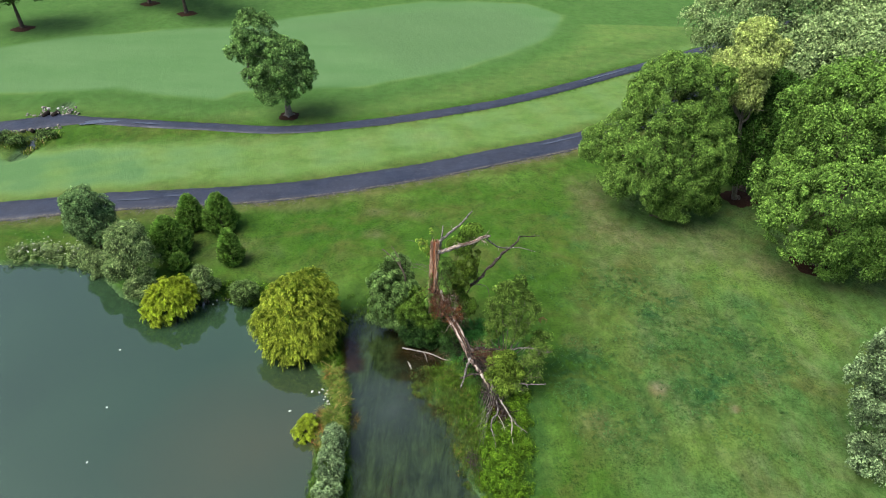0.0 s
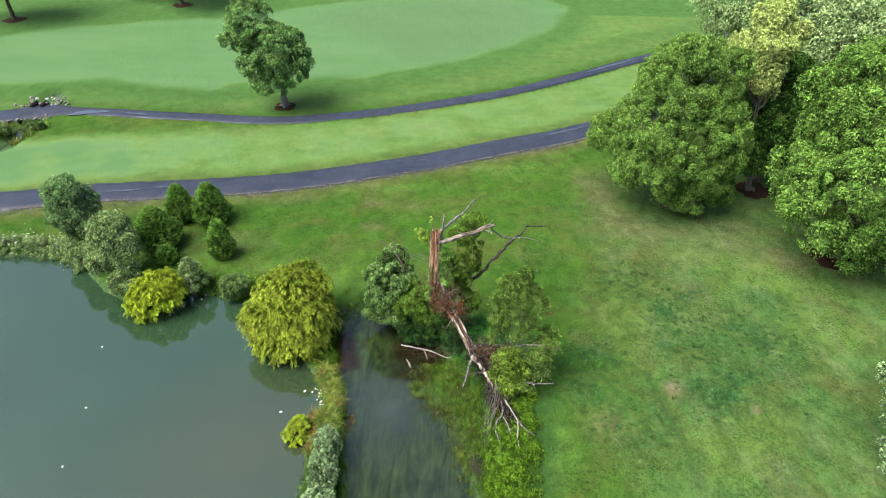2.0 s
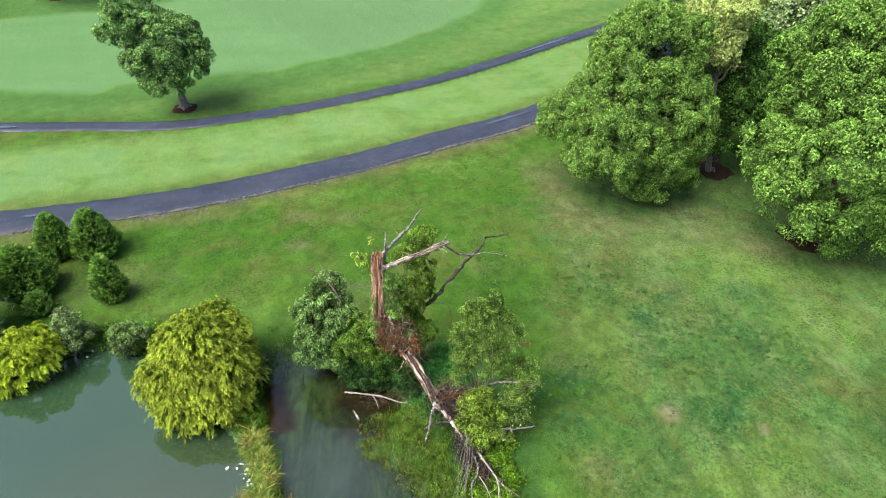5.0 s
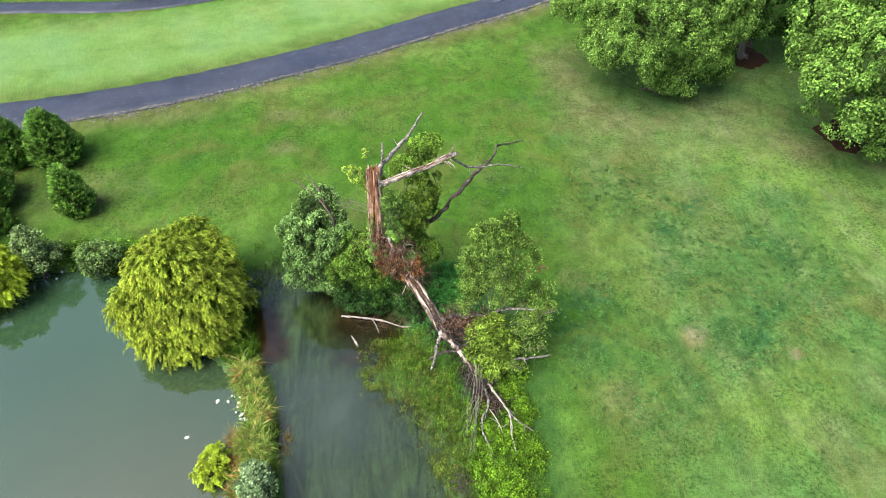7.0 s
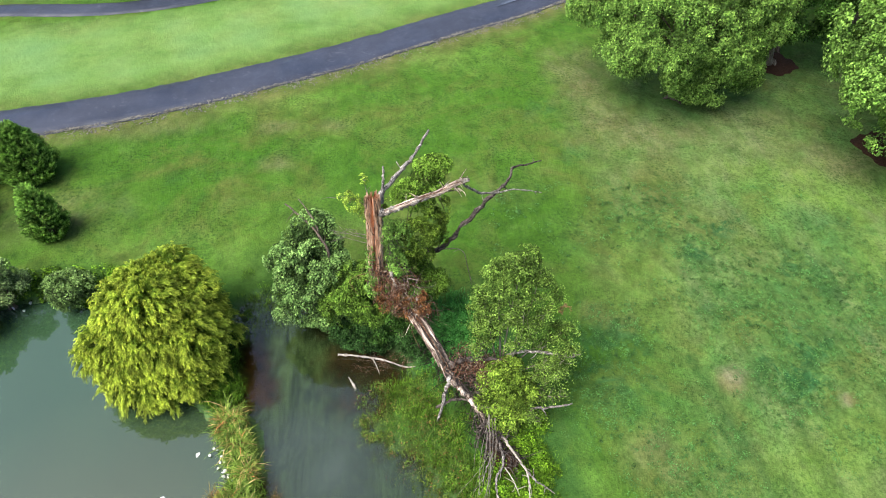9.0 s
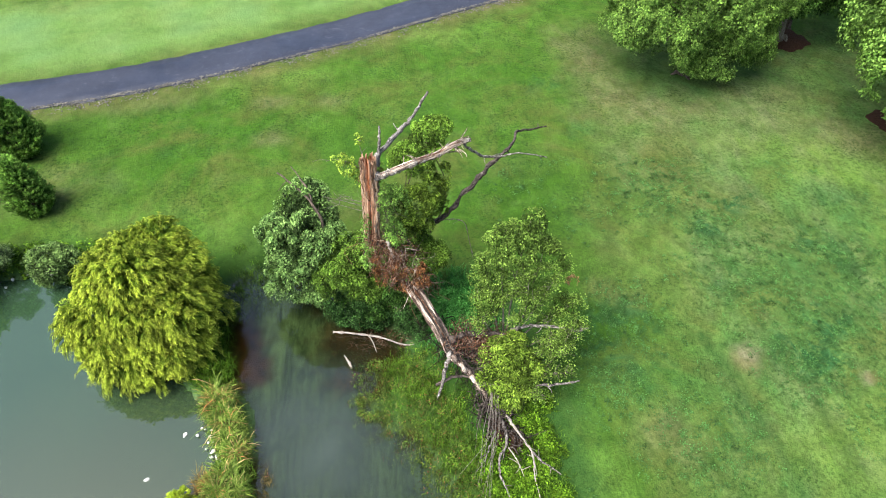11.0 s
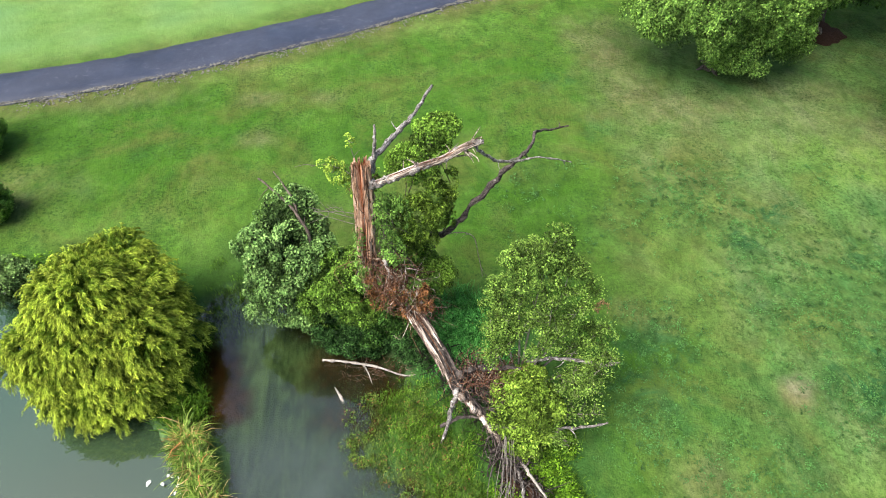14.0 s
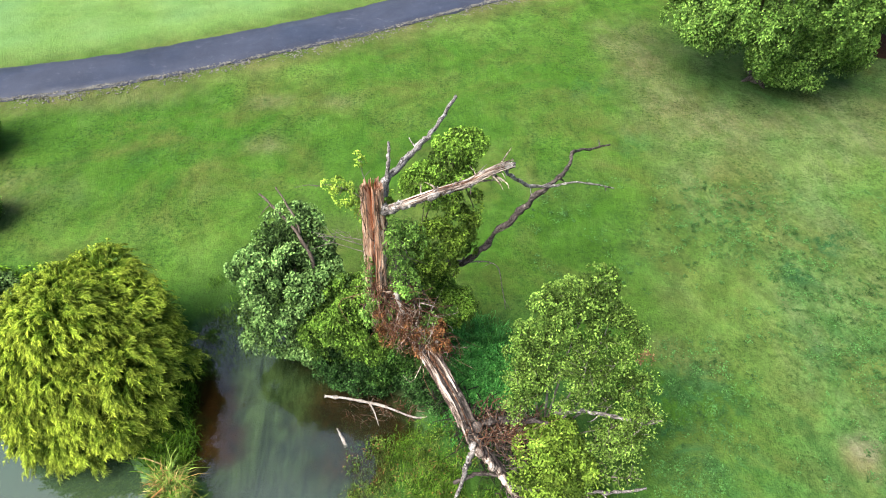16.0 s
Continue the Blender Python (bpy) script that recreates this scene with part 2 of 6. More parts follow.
def ground_mat():
    k = Mat("turf", 0.9, spec=0.07)
    zone = k.node("ShaderNodeVertexColor")
    zone.layer_name = "zone"
    sep = k.node("ShaderNodeSeparateColor")
    k.link(zone.outputs[0], sep.inputs[0])
    fair, worn, lush, green = sep.outputs[0], sep.outputs[1], sep.outputs[2], zone.outputs[1]
    zone2 = k.node("ShaderNodeVertexColor")
    zone2.layer_name = "growth"
    sep2 = k.node("ShaderNodeSeparateColor")
    k.link(zone2.outputs[0], sep2.inputs[0])
    thin, clover, silt = sep2.outputs[0], sep2.outputs[1], sep2.outputs[2]
    zone3 = k.node("ShaderNodeVertexColor")
    zone3.layer_name = "tone"
    sep3 = k.node("ShaderNodeSeparateColor")
    k.link(zone3.outputs[0], sep3.inputs[0])
    olive, sunny, rut, rough = sep3.outputs[0], sep3.outputs[1], sep3.outputs[2], zone3.outputs[1]
    big, mid, small, fine = k.noise(0.13, 4), k.noise(0.5, 6, 0.66, stretch=(1.0, 0.55, 1)), k.noise(2.2, 6, 0.72, stretch=(1, 0.7, 1), turn=40), k.noise(20, 4, 0.7)
    streak = k.noise(0.9, 6, 0.7, stretch=(1.0, 0.6, 1), warp=0.6, turn=35)
    c = k.mix(k.ramp(big, [(0.38, 0.0), (0.62, 1.0)]), (0.056, 0.146, 0.014), (0.084, 0.180, 0.023))
    c = k.mix(thin, c, k.mix(k.ramp(mid, [(0.35, 0.0), (0.65, 1.0)]), (0.126, 0.226, 0.055), (0.084, 0.196, 0.050)))
    c = k.mix(k.ramp(k.noise(0.26, 6, 0.68, warp=0.7), [(0.46, 0.0), (0.64, 0.7)]), c, (0.126, 0.138, 0.036))
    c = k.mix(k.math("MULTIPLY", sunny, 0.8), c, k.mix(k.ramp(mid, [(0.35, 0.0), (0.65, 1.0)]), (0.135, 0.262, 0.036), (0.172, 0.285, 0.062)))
    c = k.mix(k.math("MULTIPLY", olive, k.ramp(mid, [(0.3, 0.45), (0.65, 0.9)])), c, k.mix(k.ramp(small, [(0.4, 0.0), (0.6, 1.0)]), (0.128, 0.138, 0.050), (0.220, 0.200, 0.105)))
    pale = k.math("MULTIPLY", thin, k.ramp(k.noise(0.55, 6, 0.68, stretch=(1.0, 0.45, 1), warp=0.5, turn=-35), [(0.49, 0.0), (0.68, 0.6)]))
    c = k.mix(pale, c, k.mix(k.ramp(small, [(0.4, 0.0), (0.6, 1.0)]), (0.165, 0.225, 0.085), (0.230, 0.255, 0.130)))
    clov = k.math("MULTIPLY", k.math("ADD", 0.04, clover), k.ramp(k.noise(0.8, 6, 0.78, warp=0.8), [(0.46, 0.0), (0.56, 1.0)]), True)
    c = k.mix(clov, c, k.mix(k.ramp(small, [(0.4, 0.0), (0.6, 1.0)]), (0.018, 0.080, 0.024), (0.046, 0.160, 0.056)))
    c = k.mix(k.ramp(streak, [(0.52, 0.0), (0.68, 0.35)]), c, (0.115, 0.190, 0.048))
    c = k.mix(k.ramp(streak, [(0.34, 0.5), (0.46, 0.0)]), c, (0.036, 0.100, 0.016))
    c = k.mix(k.ramp(small, [(0.52, 0.0), (0.64, 0.45)]), c, (0.040, 0.100, 0.018))
    tuft = k.math("MULTIPLY", k.ramp(k.noise(8, 5, 0.75), [(0.48, 0.0), (0.60, 0.75)]), k.ramp(k.noise(0.45, 4, 0.6), [(0.38, 0.25), (0.60, 1.0)]))
    c = k.mix(tuft, c, (0.026, 0.072, 0.014))
    lit = k.mix(k.ramp(mid, [(0.3, 0.0), (0.7, 1.0)]), (0.205, 0.375, 0.108), (0.258, 0.402, 0.126))
    lit = k.mix(k.ramp(k.noise(0.35, 5, 0.65, stretch=(0.5, 1.4, 1)), [(0.50, 0.0), (0.68, 0.5)]), lit, (0.090, 0.190, 0.040))
    c = k.mix(fair, c, lit)
    c = k.mix(k.ramp(fair, [(0.55, 0.0), (0.95, 1.0)]), c, k.mix(k.ramp(k.noise(0.2, 5, 0.6, stretch=(0.4, 1, 1)), [(0.35, 0.0), (0.65, 1.0)]), (0.120, 0.252, 0.092), (0.144, 0.278, 0.110)))
    c = k.mix(rough, c, k.mix(k.ramp(mid, [(0.3, 0.0), (0.7, 1.0)]), (0.062, 0.165, 0.036), (0.090, 0.205, 0.052)))
    c = k.mix(green, c, k.mix(big, (0.130, 0.236, 0.102), (0.120, 0.224, 0.090)))
    c = k.mix(k.math("MULTIPLY", zone2.outputs[1], k.ramp(k.noise(2.6, 6, 0.75), [(0.32, 0.2), (0.55, 1.0)])), c, k.mix(small, (0.22, 0.21, 0.12), (0.42, 0.40, 0.28)))
    wornf = k.math("MULTIPLY", worn, k.ramp(k.noise(1.1, 5, 0.7), [(0.3, 0.25), (0.62, 1.0)]))
    c = k.mix(wornf, c, k.mix(small, (0.115, 0.122, 0.036), (0.180, 0.165, 0.072)))
    lushf = k.math("MULTIPLY", lush, k.ramp(k.noise(0.9, 4, 0.6), [(0.25, 0.55), (0.6, 1.0)]))
    c = k.mix(lushf, c, k.mix(small, (0.030, 0.092, 0.020), (0.058, 0.145, 0.032)))
    sepz = k.node("ShaderNodeSeparateXYZ")
    k.link(k.co, sepz.inputs[0])
    mud = k.ramp(k.math("MULTIPLY", sepz.outputs[2], -2.2), [(0.55, 0.0), (0.95, 1.0)])
    bed = k.mix(k.ramp(k.noise(0.5, 6, 0.74), [(0.30, 0.0), (0.44, 1.0)]), k.mix(k.ramp(small, [(0.42, 0.0), (0.58, 1.0)]), (0.034, 0.025, 0.012), (0.080, 0.052, 0.025)), k.mix(k.ramp(k.noise(2.2, 6, 0.72, stretch=(1.0, 0.22, 1), warp=0.5), [(0.38, 0.0), (0.64, 1.0)]), (0.034, 0.072, 0.030), (0.140, 0.250, 0.105)))
    bed = k.mix(silt, bed, k.mix(k.ramp(small, [(0.4, 0.0), (0.6, 1.0)]), (0.026, 0.014, 0.005), (0.075, 0.036, 0.012)))
    c = k.mix(mud, c, bed)
    blotch = k.ramp(k.noise(1.1, 6, 0.72, warp=0.5), [(0.36, 0.78), (0.62, 1.22)])
    c = k.mix(k.math("SUBTRACT", 1.0, fair, True), c, k.mix(1.0, c, blotch, "MULTIPLY"))
    c = k.mix(k.math("MULTIPLY", rut, k.ramp(small, [(0.35, 0.30), (0.6, 0.75)])), c, (0.034, 0.092, 0.022))
    c = k.mix(1.0, c, k.ramp(fine, [(0.25, 0.50), (0.75, 0.80)]), "MULTIPLY")
    k.colour(c)
    h = k.math("ADD", k.math("MULTIPLY", fine, 0.5), small)
    k.bump(h, 0.8, 0.10)
    return k.m


def water_mat(name, deep, clear, silty, source):
    """Murky water: a dim body colour under a mirror-smooth face; clear: how much of the bed shows."""
    k = Mat(name, 0.03, spec=0.5)
    k.b.inputs["IOR"].default_value = 2.0
    body = k.mix(k.ramp(k.noise(0.10, 4, 0.55, warp=0.5), [(0.35, 0.0), (0.65, 1.0)]), deep, tuple(x * 1.3 for x in deep))
    plume = k.node("ShaderNodeVectorMath")
    plume.operation = "DISTANCE"
    plume.inputs[1].default_value = (*source, WATER)
    k.link(k.co, plume.inputs[0])
    reach = k.math("ADD", k.math("MULTIPLY", plume.outputs["Value"], 0.11), k.math("MULTIPLY", k.noise(0.22, 5, 0.6, warp=0.6), 0.5))
    cloud = k.ramp(reach, [(0.30, 0.75), (0.95 if not clear else 0.62, 0.0)])
    k.colour(k.mix(cloud, body, silty))
    k.bump(k.noise(1.6, 3, 0.5), 0.04, 0.03)
    if clear:
        tr = k.node("ShaderNodeBsdfTransparent")
        tr.inputs[0].default_value = (0.90, 0.87, 0.72, 1)
        gl = k.node("ShaderNodeBsdfGlossy")
        gl.inputs["Roughness"].default_value = 0.03
        fr = k.node("ShaderNodeFresnel")
        fr.inputs[0].default_value = 1.64
        mx = k.node("ShaderNodeMixShader")
        k.link(k.math("SUBTRACT", k.ramp(k.noise(0.35, 4, 0.6, warp=0.6), [(0.35, clear - 0.12), (0.6, clear + 0.12)]), k.math("MULTIPLY", cloud, 0.8), True), mx.inputs[0])
        k.link(k.b.outputs[0], mx.inputs[1])
        m2 = k.node("ShaderNodeMixShader")
        k.link(fr.outputs[0], m2.inputs[0])
        k.link(tr.outputs[0], m2.inputs[1])
        k.link(gl.outputs[0], m2.inputs[2])
        k.link(m2.outputs[0], mx.inputs[2])
        k.link(mx.outputs[0], k.nt.nodes["Material Output"].inputs[0])
    return k.m


def asphalt_mat():
    k = Mat("asphalt", 0.6, spec=0.3)
    c = k.ramp(k.noise(0.5, 5, 0.6), [(0.3, (0.016, 0.021, 0.038)), (0.7, (0.029, 0.036, 0.060))])
    c = k.mix(k.ramp(k.noise(90, 2, 0.6), [(0.55, 0.0), (0.75, 0.5)]), c, (0.11, 0.11, 0.115))
    c = k.mix(k.ramp(k.noise(2.0, 5, 0.7, warp=1.2), [(0.60, 0.0), (0.66, 0.5)]), c, (0.085, 0.09, 0.115))
    k.colour(c)
    wet = k.ramp(k.noise(0.33, 4, 0.6), [(0.45, 0.7), (0.68, 0.3)])
    k.link(wet, k.b.inputs["Roughness"])
    k.bump(k.noise(60, 3, 0.7), 0.3, 0.01)
    return k.m


def stone_mat(name, a, b):
    k = Mat(name, 0.85, spec=0.25)
    rnd = k.node("ShaderNodeObjectInfo").outputs["Random"]
    c = k.ramp(k.noise(5, 5, 0.65), [(0.3, a), (0.7, b)])
    c = k.mix(1.0, c, k.ramp(rnd, [(0.0, 0.75), (1.0, 1.2)]), "MULTIPLY")
    k.colour(c).bump(k.noise(18, 5, 0.7), 0.5, 0.03)
    return k.m


def mulch_mat():
    k = Mat("mulch", 0.95, spec=0.1)
    n = k.noise(14, 5, 0.7)
    k.colour(k.ramp(n, [(0.3, (0.015, 0.008, 0.005)), (0.7, (0.056, 0.030, 0.019))])).bump(n, 1.0, 0.05)
    return k.m


def rotten_mat():
    """Tan torn fibres outside, dark red rot where the trunk is hollowed (the mesh's own "rot" value)."""
    k = Mat("rotten_heartwood", 0.95, spec=0.1).local()
    at = k.node("ShaderNodeAttribute")
    at.attribute_name = "rot"
    s = k.noise(12, 6, 0.75, stretch=(1, 1, 0.10), warp=0.5)
    tan = k.ramp(s, [(0.34, (0.050, 0.022, 0.013)), (0.42, (0.33, 0.175, 0.110)), (0.50, (0.52, 0.345, 0.235)), (0.62, (0.66, 0.52, 0.41))])
    red = k.ramp(s, [(0.38, (0.030, 0.008, 0.004)), (0.50, (0.25, 0.070, 0.026)), (0.63, (0.50, 0.21, 0.10))])
    c = k.mix(k.math("ADD", at.outputs["Fac"], k.math("MULTIPLY", k.math("SUBTRACT", k.noise(5, 5, 0.7, stretch=(1, 1, 0.3)), 0.5), 0.9), True), tan, red)
    k.colour(c).bump(s, 1.0, 0.06)
    return k.m


def split_wood_mat(name="split_pale_wood", warm=(1.0, 1.0, 1.0)):
    k = Mat(name, 0.9, spec=0.15).local()
    s = k.noise(9, 6, 0.75, stretch=(1, 1, 0.07), warp=0.4)
    c = k.ramp(s, [(0.36, (0.022, 0.014, 0.012)), (0.45, (0.095, 0.065, 0.052)), (0.53, (0.38, 0.31, 0.26)), (0.64, (0.66, 0.58, 0.51))])
    c = k.mix(k.ramp(k.noise(2.2, 4, 0.6), [(0.52, 0.0), (0.64, 0.8)]), c, k.ramp(s, [(0.35, (0.032, 0.022, 0.019)), (0.65, (0.145, 0.11, 0.09))]))
    k.colour(k.mix(1.0, c, warm, "MULTIPLY")).bump(s, 1.0, 0.05)
    return k.m


TURF, ASPHALT, MULCH = ground_mat(), asphalt_mat(), mulch_mat()
WATER = -0.4
POND_WATER = water_mat("pond_water", (0.0185, 0.0420, 0.0200), 0.0, (0.044, 0.050, 0.023), (-8.2, 17.0))
POOL_WATER = water_mat("pool_water", (0.018, 0.032, 0.018), 0.86, (0.036, 0.052, 0.033), (-2.2, 19.4))
ROCK, PALE_ROCK = stone_mat("field_stone", (0.13, 0.12, 0.105), (0.28, 0.265, 0.24)), stone_mat("pale_stone", (0.42, 0.42, 0.41), (0.62, 0.62, 0.60))
BARK = bark_mat("grey_brown_bark", (0.06, 0.045, 0.035), (0.20, 0.165, 0.135))
PALE_BARK = bark_mat("pale_smooth_bark", (0.16, 0.14, 0.12), (0.38, 0.35, 0.31))
DEAD_WOOD = bark_mat("weathered_dead_wood", (0.050, 0.042, 0.040), (0.44, 0.40, 0.37), 26, (0.66, 0.62, 0.58), 0.60)
DARK_DEAD = bark_mat("dark_dead_bark", (0.030, 0.024, 0.022), (0.17, 0.14, 0.125), 18, (0.40, 0.36, 0.32), 0.66)
ROTTEN, SPLIT, TAN_FIBRE = rotten_mat(), split_wood_mat(), split_wood_mat("tan_fibre", (1.22, 0.92, 0.70))
TORN = bark_mat("torn_red_fibre", (0.060, 0.026, 0.016), (0.26, 0.125, 0.07), 20, (0.40, 0.31, 0.24), 0.58)
# Near-black brush: the shade under the log is put into the colour.
BLACK_BRUSH = bark_mat("shaded_brush", (0.010, 0.008, 0.007), (0.040, 0.030, 0.026))
BLEACHED = bark_mat("bleached_dead_wood", (0.36, 0.31, 0.27), (0.62, 0.57, 0.51), 22)
LEAF_WHITE = leaf_mat("whitish_leaf", (0.165, 0.295, 0.125), (0.410, 0.590, 0.300), sheen=0.10)
REED_DULL = leaf_mat("dull_reed_blade", (0.090, 0.165, 0.030), (0.210, 0.300, 0.065), (0.22, 0.12, 0.05), 0.05, tip=None)
TWIG = bark_mat("grey_twig", (0.10, 0.085, 0.075), (0.30, 0.26, 0.23))
LEAF_MID = leaf_mat("mid_green_leaf", (0.105, 0.245, 0.042), (0.295, 0.505, 0.105), deep=0.85, inner_shade=0.57, sheen=0.10)
LEAF_BRIGHT = leaf_mat("bright_green_leaf", (0.125, 0.285, 0.044), (0.335, 0.585, 0.120), deep=0.85, tip=(1.22, 1.22, 1.15), inner_shade=0.62, sheen=0.10)
LEAF_PALE = leaf_mat("pale_green_leaf", (0.260, 0.420, 0.160), (0.480, 0.650, 0.290), deep=0.9, inner_shade=0.66, sheen=0.10)
LEAF_OAK = leaf_mat("shade_tree_leaf", (0.145, 0.325, 0.092), (0.355, 0.610, 0.190), deep=0.8, inner_shade=0.56, sheen=0.10)
LEAF_GOLD = leaf_mat("golden_green_leaf", (0.420, 0.580, 0.150), (0.680, 0.820, 0.290), deep=0.9, inner_shade=0.72, sheen=0.10)
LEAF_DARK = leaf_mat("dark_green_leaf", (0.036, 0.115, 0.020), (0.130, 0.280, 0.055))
LEAF_SILVER = leaf_mat("silver_green_leaf", (0.085, 0.195, 0.042), (0.350, 0.540, 0.180), deep=0.35, sheen=0.10)
LEAF_YELLOW = leaf_mat("yellow_green_leaf", (0.430, 0.620, 0.040), (0.720, 0.880, 0.090), deep=0.85, tip=(1.55, 1.5, 1.5), inner_shade=0.8)
LEAF_WILLOW = leaf_mat("willow_leaf", (0.252, 0.352, 0.034), (0.505, 0.635, 0.086), deep=0.8, tip=(1.98, 1.8, 1.8), inner_shade=(0.44, 0.60, 0.45))
LEAF_CONIFER = leaf_mat("evergreen_spray", (0.100, 0.250, 0.046), (0.285, 0.500, 0.105), deep=0.7, tip=(1.9, 1.85, 1.6), inner_shade=0.58, sheen=0.10)
LEAF_SPARSE = leaf_mat("thin_green_leaf", (0.090, 0.205, 0.028), (0.275, 0.455, 0.085), deep=0.45, tip=(1.75, 1.62, 1.7), inner_shade=0.38)
# Dark copy of the shrub leaf for foliage in shade.
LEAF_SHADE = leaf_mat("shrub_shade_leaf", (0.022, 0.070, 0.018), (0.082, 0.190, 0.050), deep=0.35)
LEAF_SAGE = leaf_mat("sage_green_leaf", (0.160, 0.300, 0.095), (0.480, 0.660, 0.270), deep=0.55, sheen=0.10)
LEAF_SHRUB = leaf_mat("grey_green_shrub_leaf", (0.082, 0.200, 0.046), (0.275, 0.455, 0.142), deep=0.35, tip=(1.55, 1.5, 1.48), inner_shade=0.38)
LEAF_YOUNG = leaf_mat("young_tree_leaf", (0.095, 0.225, 0.024), (0.300, 0.515, 0.080), deep=0.4)
LEAF_BLUE = leaf_mat("blue_green_leaf", (0.130, 0.290, 0.100), (0.370, 0.590, 0.235), sheen=0.10)
CLOVER = leaf_mat("clover_leaf", (0.072, 0.192, 0.045), (0.108, 0.255, 0.068), deep=0.9, tip=None)
LUSH_BLADE = leaf_mat("lush_grass_blade", (0.045, 0.240, 0.042), (0.130, 0.440, 0.092), tip=None)
LEAF_VINE = leaf_mat("vine_leaf", (0.260, 0.430, 0.050), (0.480, 0.660, 0.110), deep=0.8, inner_shade=0.7)
LEAF_BLUSH = leaf_mat("orange_tinged_leaf", (0.40, 0.22, 0.10), (0.75, 0.52, 0.30), tip=(1.2, 1.1, 1.0))
# Lit leaf colours: the brightness of lit foliage is put into the base colour.
LEAF_FRESH_LIT = leaf_mat("fresh_lit_leaf", (0.095, 0.220, 0.028), (0.245, 0.435, 0.068), deep=0.55, tip=(1.4, 1.35, 1.25))
LEAF_LIT = leaf_mat("lit_spray_leaf", (0.145, 0.290, 0.032), (0.340, 0.525, 0.080), deep=0.45, tip=(1.35, 1.3, 1.2), inner_shade=0.38)
LEAF_RUST = leaf_mat("dead_rust_leaf", (0.170, 0.074, 0.032), (0.440, 0.215, 0.095))
WEED = leaf_mat("weed_leaf", (0.046, 0.132, 0.010), (0.180, 0.355, 0.030), deep=0.2, tip=None)
WEED_LEAF = leaf_mat("weed_clump_leaf", (0.066, 0.190, 0.012), (0.235, 0.450, 0.038), deep=0.4, tip=(1.45, 1.4, 1.2), inner_shade=0.34)
WATER_WEED = leaf_mat("waterside_weed_leaf", (0.080, 0.160, 0.022), (0.215, 0.340, 0.055), (0.20, 0.10, 0.05), 0.08, deep=0.5, tip=(1.4, 1.35, 1.2), inner_shade=0.40)
LUSH_LEAF = leaf_mat("lush_undergrowth_leaf", (0.045, 0.220, 0.040), (0.135, 0.410, 0.085), tip=(1.4, 1.4, 1.3), inner_shade=0.42)
REED = leaf_mat("reed_blade", (0.110, 0.225, 0.025), (0.290, 0.400, 0.075), (0.44, 0.33, 0.14), 0.07, tip=None)
STRAW = leaf_mat("straw_blade", (0.200, 0.170, 0.040), (0.410, 0.310, 0.095), (0.421, 0.171, 0.066), 0.12, tip=None)
PETAL = Mat("white_petal", 0.7).colour((0.60, 0.60, 0.57)).m

# ---- ground, water, paths ----
POND = [(-80, 38), (-45, 31), (-28.2, 29.5), (-26.1, 29.7), (-24, 29.7), (-22.3, 29.4), (-20.5, 27.9), (-19.2, 26.9), (-17.2, 26.0), (-15.2, 26.3),
        (-14.2, 26.8), (-12, 27.0), (-10.5, 26.1), (-9.2, 24.8), (-7.6, 23), (-6.5, 21.9), (-6.0, 21.2), (-5.75, 20.4), (-5.4, 19.5), (-5.75, 18.7), (-5.65, 17.1), (-5.3, 14.6),
        (-5.0, 10), (-4, 0), (-10, -30), (-80, -30)]
POOL = [(-5.6, 26.1), (-4.6, 26.4), (-3.2, 25.9), (-2.2, 25.2), (-0.9, 24.0), (0.3, 23.1), (0.2, 22.5), (-0.4, 22.0), (-1.2, 20.6), (0.3, 19.5),
        (1.2, 18.2), (1.3, 16.3), (2.2, 14.9), (2.6, 11), (2.5, 2), (-2.5, 2), (-3.2, 12), (-3.5, 14.7), (-3.9, 17), (-4.35, 19.2), (-4.6, 20.8), (-5.25, 22), (-5.75, 23.5), (-6.1, 25.1)]
NEAR_PATH = [(-75, 28.5), (-45, 32.3), (-31.4, 34.8), (-24.2, 36.5), (-15.4, 37.85), (-8.8, 39.65), (-2, 42.2), (5, 45.4), (10.4, 48.0), (18, 53), (27, 61), (36, 72)]
FAR_PATH = [(-85, 36), (-55, 42.5), (-39.6, 47.6), (-35.5, 49.3), (-30.4, 49.4), (-22.6, 48.95), (-15.0, 48.75), (-7.8, 50.5), (-0.2, 53.6), (8.1, 58.1),
            (18.6, 65.5), (29.1, 73), (46, 86)]
FAIRWAY = [(-95, 44), (-60, 51), (-43.8, 54.4), (-33.8, 56.2), (-22.9, 54.5), (-21.4, 56.3), (-13.9, 57.6), (-8.9, 58.6), (-0.5, 63.4), (5.8, 68.5), (12.4, 77),
           (14.5, 86), (10, 92), (-5, 92), (-18, 85), (-29.6, 77.8), (-36.1, 76.1), (-48.1, 71.8), (-52.8, 68.4), (-95, 60)]
GREEN = [(-20, 78.6), (-13.1, 83.7), (-1.1, 88.5), (6.8, 88.6), (12.0, 80.0), (5.8, 70), (-0.5, 65.1), (-5, 63.5), (-8, 68), (-14, 74)]
LUSH = [(0.9, 24.8), (0.6, 22.6), (1.6, 20.8), (1.4, 17.9), (1.6, 15.8), (2.8, 14.0), (4.2, 15.5), (4.9, 18.8), (5.0, 21.0), (4.2, 23.5), (2.6, 25.4)]


BARE = [(11.0, 21.05, 0.5), (14.4, 19.9, 0.2)]


